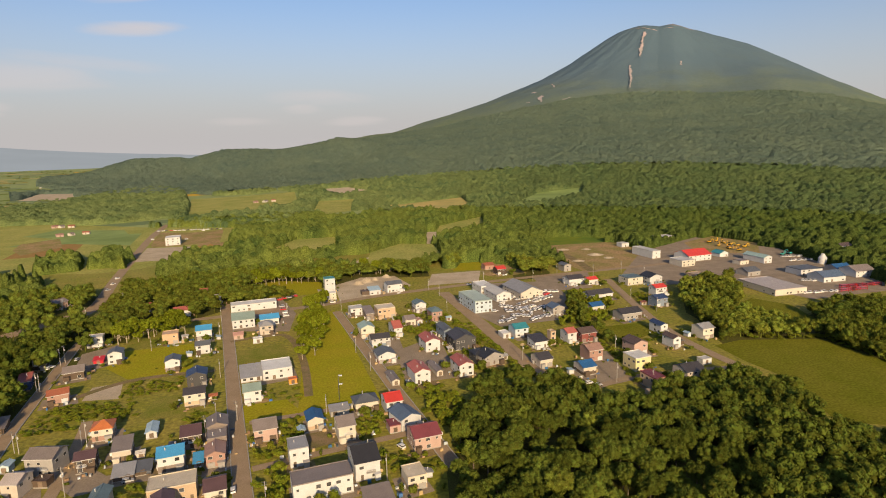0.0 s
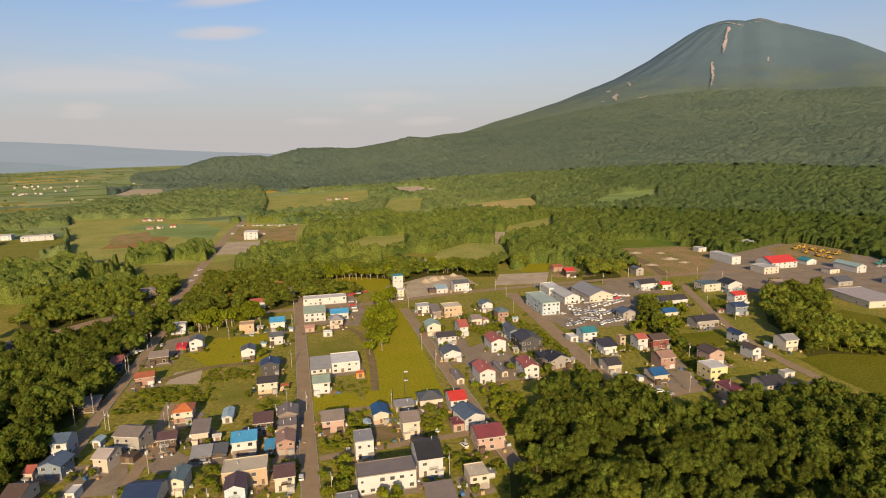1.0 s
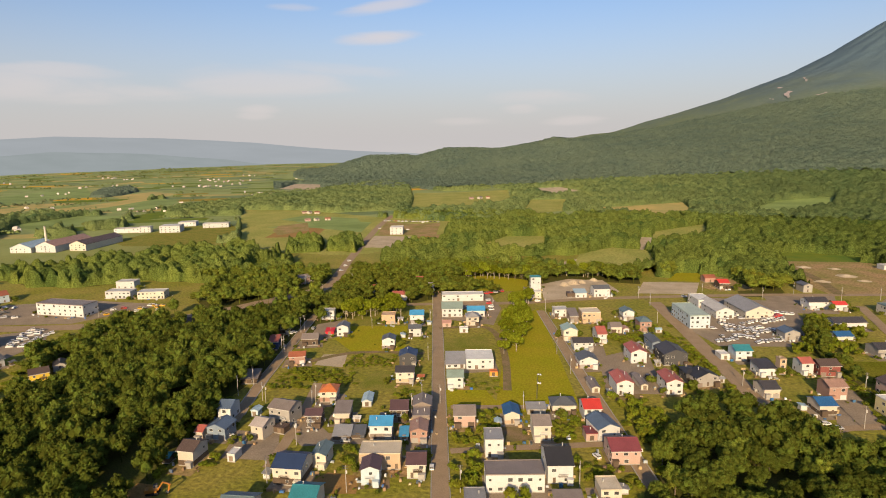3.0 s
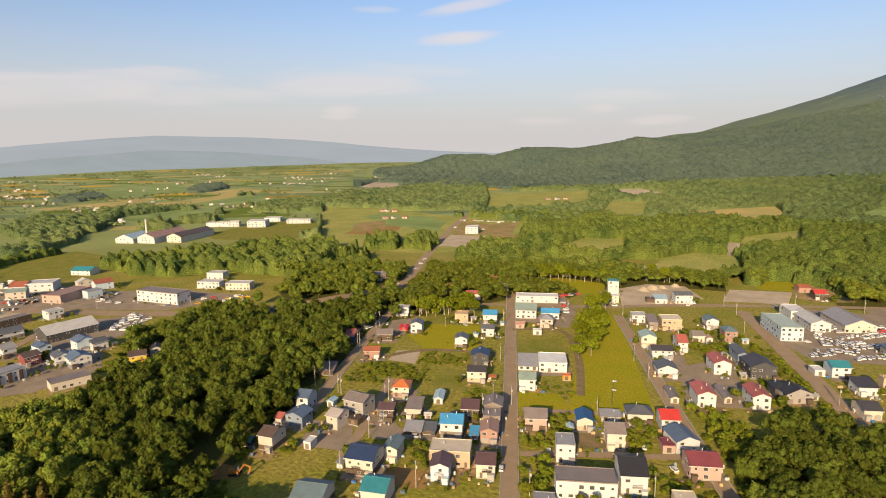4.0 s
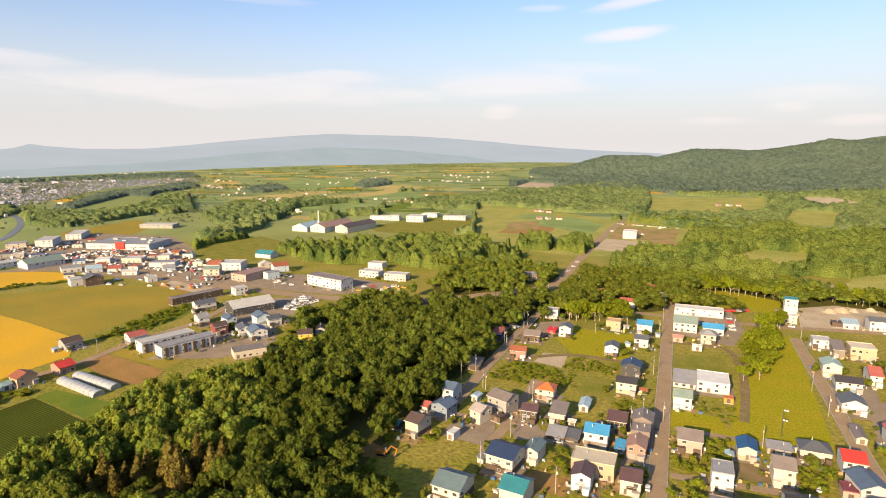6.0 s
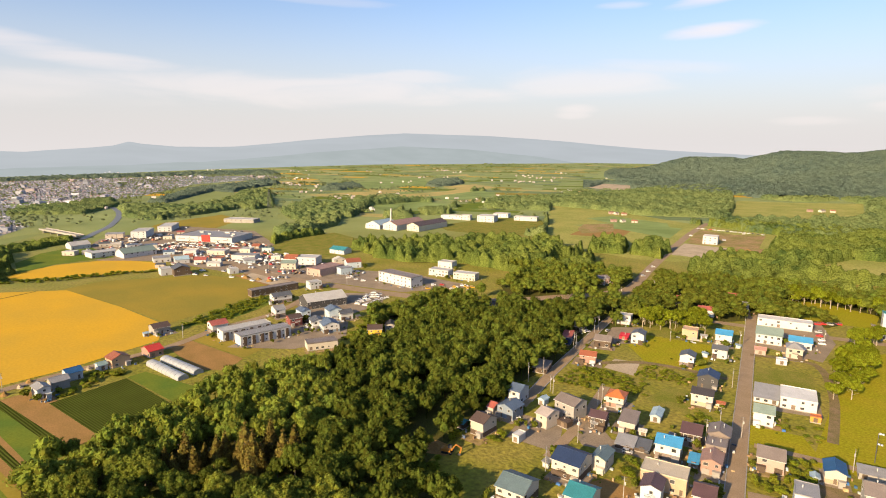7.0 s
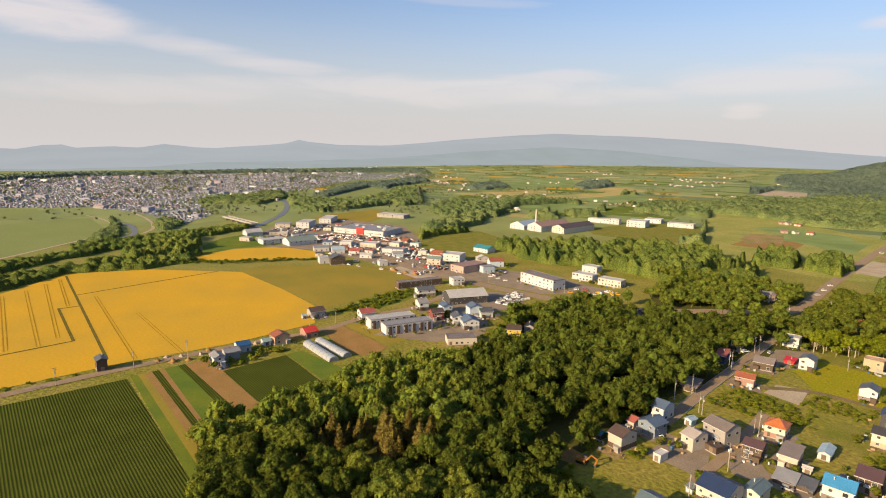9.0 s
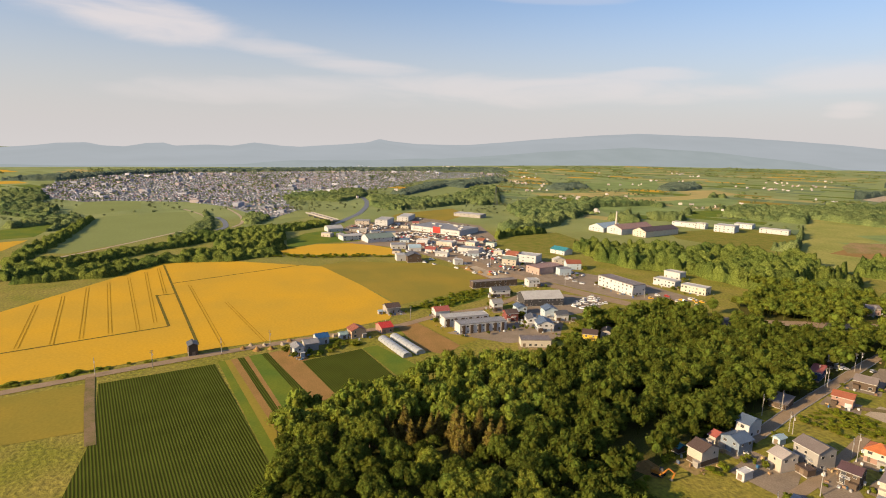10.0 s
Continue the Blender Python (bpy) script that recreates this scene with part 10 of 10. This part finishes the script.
def plain():
    """Fields, hedges and farm trees of the plain; those far out lie past counting."""
    rng = np.random.RandomState(77)
    tones = ("greencrop", "pasture", "hazed_field", "darkcrop", "stubble", "pasture", "hazed_field", "darkcrop", "olivecrop", "pasture", "greencrop", "hazed_field", "wheat", "darkcrop", "stubble", "greencrop")
    words = {"wheat": "distant golden grain field", "stubble": "distant pale stubble field", "darkcrop": "distant dark green crop field", "olivecrop": "distant yellow-green field"}
    c, s = math.cos(radians(32)), math.sin(radians(32))
    hx, hy = [], []
    far = {}
    for u in np.arange(-4200, 4200, 165):
        for v in np.arange(-4200, 4200, 62):
            off = 80 * ((v // 62) % 2)
            x, y = (u + off) * c - v * s, (u + off) * s + v * c
            d, a = math.hypot(x, y), math.degrees(math.atan2(y, x)) % 360
            edge = EYE / math.tan(radians(-np.interp(a - 90, EDGE_AZ, EDGE_EL)))
            if not (930 < d < edge - 60 and 112 < a < 205) or rng.rand() < 0.10:
                continue
            if a > 150 and d < 1150 or inside(TOWN, np.array([x]), np.array([y]))[0]:
                continue
            w, h = 165 * rng.uniform(0.5, 0.99) / 2, 62 * rng.uniform(0.55, 0.98) / 2
            q = [(x + p * c - r * s, y + p * s + r * c) for p, r in ((-w, -h), (w, -h), (w, h), (-w, h))]
            if any(inside(o, np.array([x]), np.array([y]))[0] for o in OPEN[:400] + WOODED) or float(land(x, y)) > 0.1:
                continue
            t = tones[rng.randint(len(tones))]
            if d > 1250:
                far.setdefault(t, []).append(q)
            else:
                patch("field", q, 0.05, t, words.get(t, "distant green farm field"))
                OPEN.pop()
            if rng.rand() < 0.5:
                k = rng.randint(5, 15)
                f = rng.rand() * 0.5 + 0.5 * rng.rand(k)
                hx += list(x + (-w + 2 * w * f) * c - (h + 3) * s); hy += list(y + (-w + 2 * w * f) * s + (h + 3) * c)
    for t, quads in far.items():
        v = np.array([(x, y, 0.09) for q in quads for x, y in q])
        f = np.arange(len(v)).reshape(-1, 4)
        tagged(new("fields", mesh_np("fields", v, f, GROUND[t])), words.get(t, "distant green farm field") + "s of the plain", "fields", kind="stuff")
    hx, hy = np.array(hx), np.array(hy)
    ok = clear_of(hx, hy)
    hx, hy = hx[ok], hy[ok]
    n = len(hx)
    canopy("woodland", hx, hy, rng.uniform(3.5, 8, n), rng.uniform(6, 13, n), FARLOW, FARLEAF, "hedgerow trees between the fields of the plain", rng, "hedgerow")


def town():
    """The town across the river: many small houses, past counting."""
    rng = np.random.RandomState(5)
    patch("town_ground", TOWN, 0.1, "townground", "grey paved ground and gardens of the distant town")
    OPEN.pop()
    cube = np.array([(-1, -1, 0), (1, -1, 0), (1, 1, 0), (-1, 1, 0), (-1, -1, 1), (1, -1, 1), (1, 1, 1), (-1, 1, 1)], float)
    quads = np.array([(0, 1, 5, 4), (1, 2, 6, 5), (2, 3, 7, 6), (3, 0, 4, 7), (4, 5, 6, 7)])
    gable = np.array([(-1.1, -1.15, 0), (1.1, -1.15, 0), (1.1, 1.15, 0), (-1.1, 1.15, 0), (-1.1, 0, 1), (1.1, 0, 1)], float)
    slopes = np.array([(0, 1, 5), (0, 5, 4), (2, 3, 4), (2, 4, 5), (1, 2, 5), (3, 0, 4)])
    c, s = math.cos(radians(58)), math.sin(radians(58))
    u, v = np.meshgrid(np.arange(-2200, 2200, 7.4), np.arange(-600, 3000, 8.2), indexing="ij")
    u = u + 3.7 * (np.arange(v.shape[1]) % 2)
    gx, gy = (-v * c - u * s).ravel() + rng.uniform(-3.4, 3.4, u.size), (u * c - v * s).ravel() + rng.uniform(-3.4, 3.4, u.size)
    sparse = 0.33 + 0.22 * np.sin(gx / 110) * np.sin(gy / 80) + np.clip((gy - 350) / 900, 0, 0.45) + 0.25 * (ridged(gx / 45, gy / 45, 44) > 0.55)
    ok = inside(TOWN, gx, gy) & (rng.rand(len(gx)) > sparse)
    walls = {"white": [], "grey": [], "rose": []}
    roofs = {"grey": [], "blue": [], "red": []}
    for x, y in zip(gx[ok], gy[ok]):
        big = rng.rand() < 0.012
        w, d, h = (rng.uniform(5, 10), rng.uniform(3.5, 6), rng.uniform(4, 8)) if big else (rng.uniform(1.2, 2.3), rng.uniform(1.1, 1.8), rng.uniform(1.0, 1.9))
        t = radians(58 + 90 * rng.randint(2) + rng.uniform(-9, 9))
        ct, st = math.cos(t), math.sin(t)
        pairs = [(walls[("white", "grey", "grey", "rose")[rng.randint(4)]], cube * (w, d, h), 0.0)]
        if not big:
            pairs.append((roofs[("grey", "grey", "blue", "blue", "red", "grey")[rng.randint(6)]], gable * (w, d, 0.9), h))
        for bag, b, z in pairs:
            bag.append(np.stack([b[:, 0] * ct - b[:, 1] * st + x, b[:, 0] * st + b[:, 1] * ct + y, b[:, 2] + z], 1))
    # wall and roof tones are blued, haze over the town put into the colour
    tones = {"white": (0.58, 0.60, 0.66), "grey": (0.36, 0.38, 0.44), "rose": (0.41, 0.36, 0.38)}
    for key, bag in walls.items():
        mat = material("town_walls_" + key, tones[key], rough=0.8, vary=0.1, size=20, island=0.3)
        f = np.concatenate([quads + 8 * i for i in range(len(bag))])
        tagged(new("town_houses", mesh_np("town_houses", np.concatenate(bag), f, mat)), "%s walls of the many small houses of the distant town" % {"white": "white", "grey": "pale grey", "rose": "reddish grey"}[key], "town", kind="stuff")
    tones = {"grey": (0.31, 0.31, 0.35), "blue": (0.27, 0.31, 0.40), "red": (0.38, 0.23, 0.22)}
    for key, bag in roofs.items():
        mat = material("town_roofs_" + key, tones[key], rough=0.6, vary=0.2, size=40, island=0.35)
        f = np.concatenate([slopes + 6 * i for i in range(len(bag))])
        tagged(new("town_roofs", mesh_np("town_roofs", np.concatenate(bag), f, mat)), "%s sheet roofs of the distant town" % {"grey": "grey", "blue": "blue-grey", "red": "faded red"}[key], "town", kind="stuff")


def town_trees():
    rng = np.random.RandomState(8)
    p = np.array(TOWN)
    x, y = rng.uniform(p[:, 0].min() - 150, p[:, 0].max() + 40, 7500), rng.uniform(p[:, 1].min() - 60, p[:, 1].max() + 60, 7500)
    near = ridged(x / 60, y / 60, 41) > 0.4
    ok = clear_of(x, y) & (near | (rng.rand(len(x)) < 0.25)) & (np.hypot(x, y) > 950) & (np.hypot(x, y) < 2400)
    x, y = x[ok], y[ok]
    n = len(x)
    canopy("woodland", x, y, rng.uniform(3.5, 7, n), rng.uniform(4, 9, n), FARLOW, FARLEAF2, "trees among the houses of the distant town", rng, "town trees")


def farmsteads():
    """Scattered white farmhouses on the plain, too small to tell apart."""
    rng = np.random.RandomState(21)
    cube = np.array([(-1, -1, 0), (1, -1, 0), (1, 1, 0), (-1, 1, 0), (-1, -1, 1), (1, -1, 1), (1, 1, 1), (-1, 1, 1), (-1.05, 0, 1.5), (1.05, 0, 1.5)], float)
    tri = np.array([(0, 1, 5), (0, 5, 4), (1, 2, 6), (1, 6, 5), (2, 3, 7), (2, 7, 6), (3, 0, 4), (3, 4, 7), (4, 5, 9), (4, 9, 8), (6, 7, 8), (6, 8, 9), (5, 6, 9), (7, 4, 8)])
    V, F, k = [], [], 0
    for i in range(58):
        d, a = rng.uniform(1050, 2750), radians(rng.uniform(118, 176))
        for j in range(rng.randint(1, 7)):
            x, y = d * math.cos(a) + rng.uniform(-45, 45), d * math.sin(a) + rng.uniform(-30, 30)
            t = rng.uniform(0, math.pi)
            b = cube * (rng.uniform(1.8, 4.2), rng.uniform(1.6, 2.6), rng.uniform(1.9, 3.2))
            V.append(np.stack([b[:, 0] * math.cos(t) - b[:, 1] * math.sin(t) + x, b[:, 0] * math.sin(t) + b[:, 1] * math.cos(t) + y, b[:, 2]], 1)); F.append(tri + k); k += 10
    mat = material("farm_walls", (0.64, 0.61, 0.60), rough=0.8, vary=0.1, size=30, island=0.3, other=(0.70, 0.58, 0.52))
    tagged(new("farm_buildings", mesh_np("farm_buildings", np.concatenate(V), np.concatenate(F), mat)), "scattered pale farm buildings on the distant plain", "farms", kind="stuff")


far_forest()
plain()
town()
town_trees()
farmsteads()
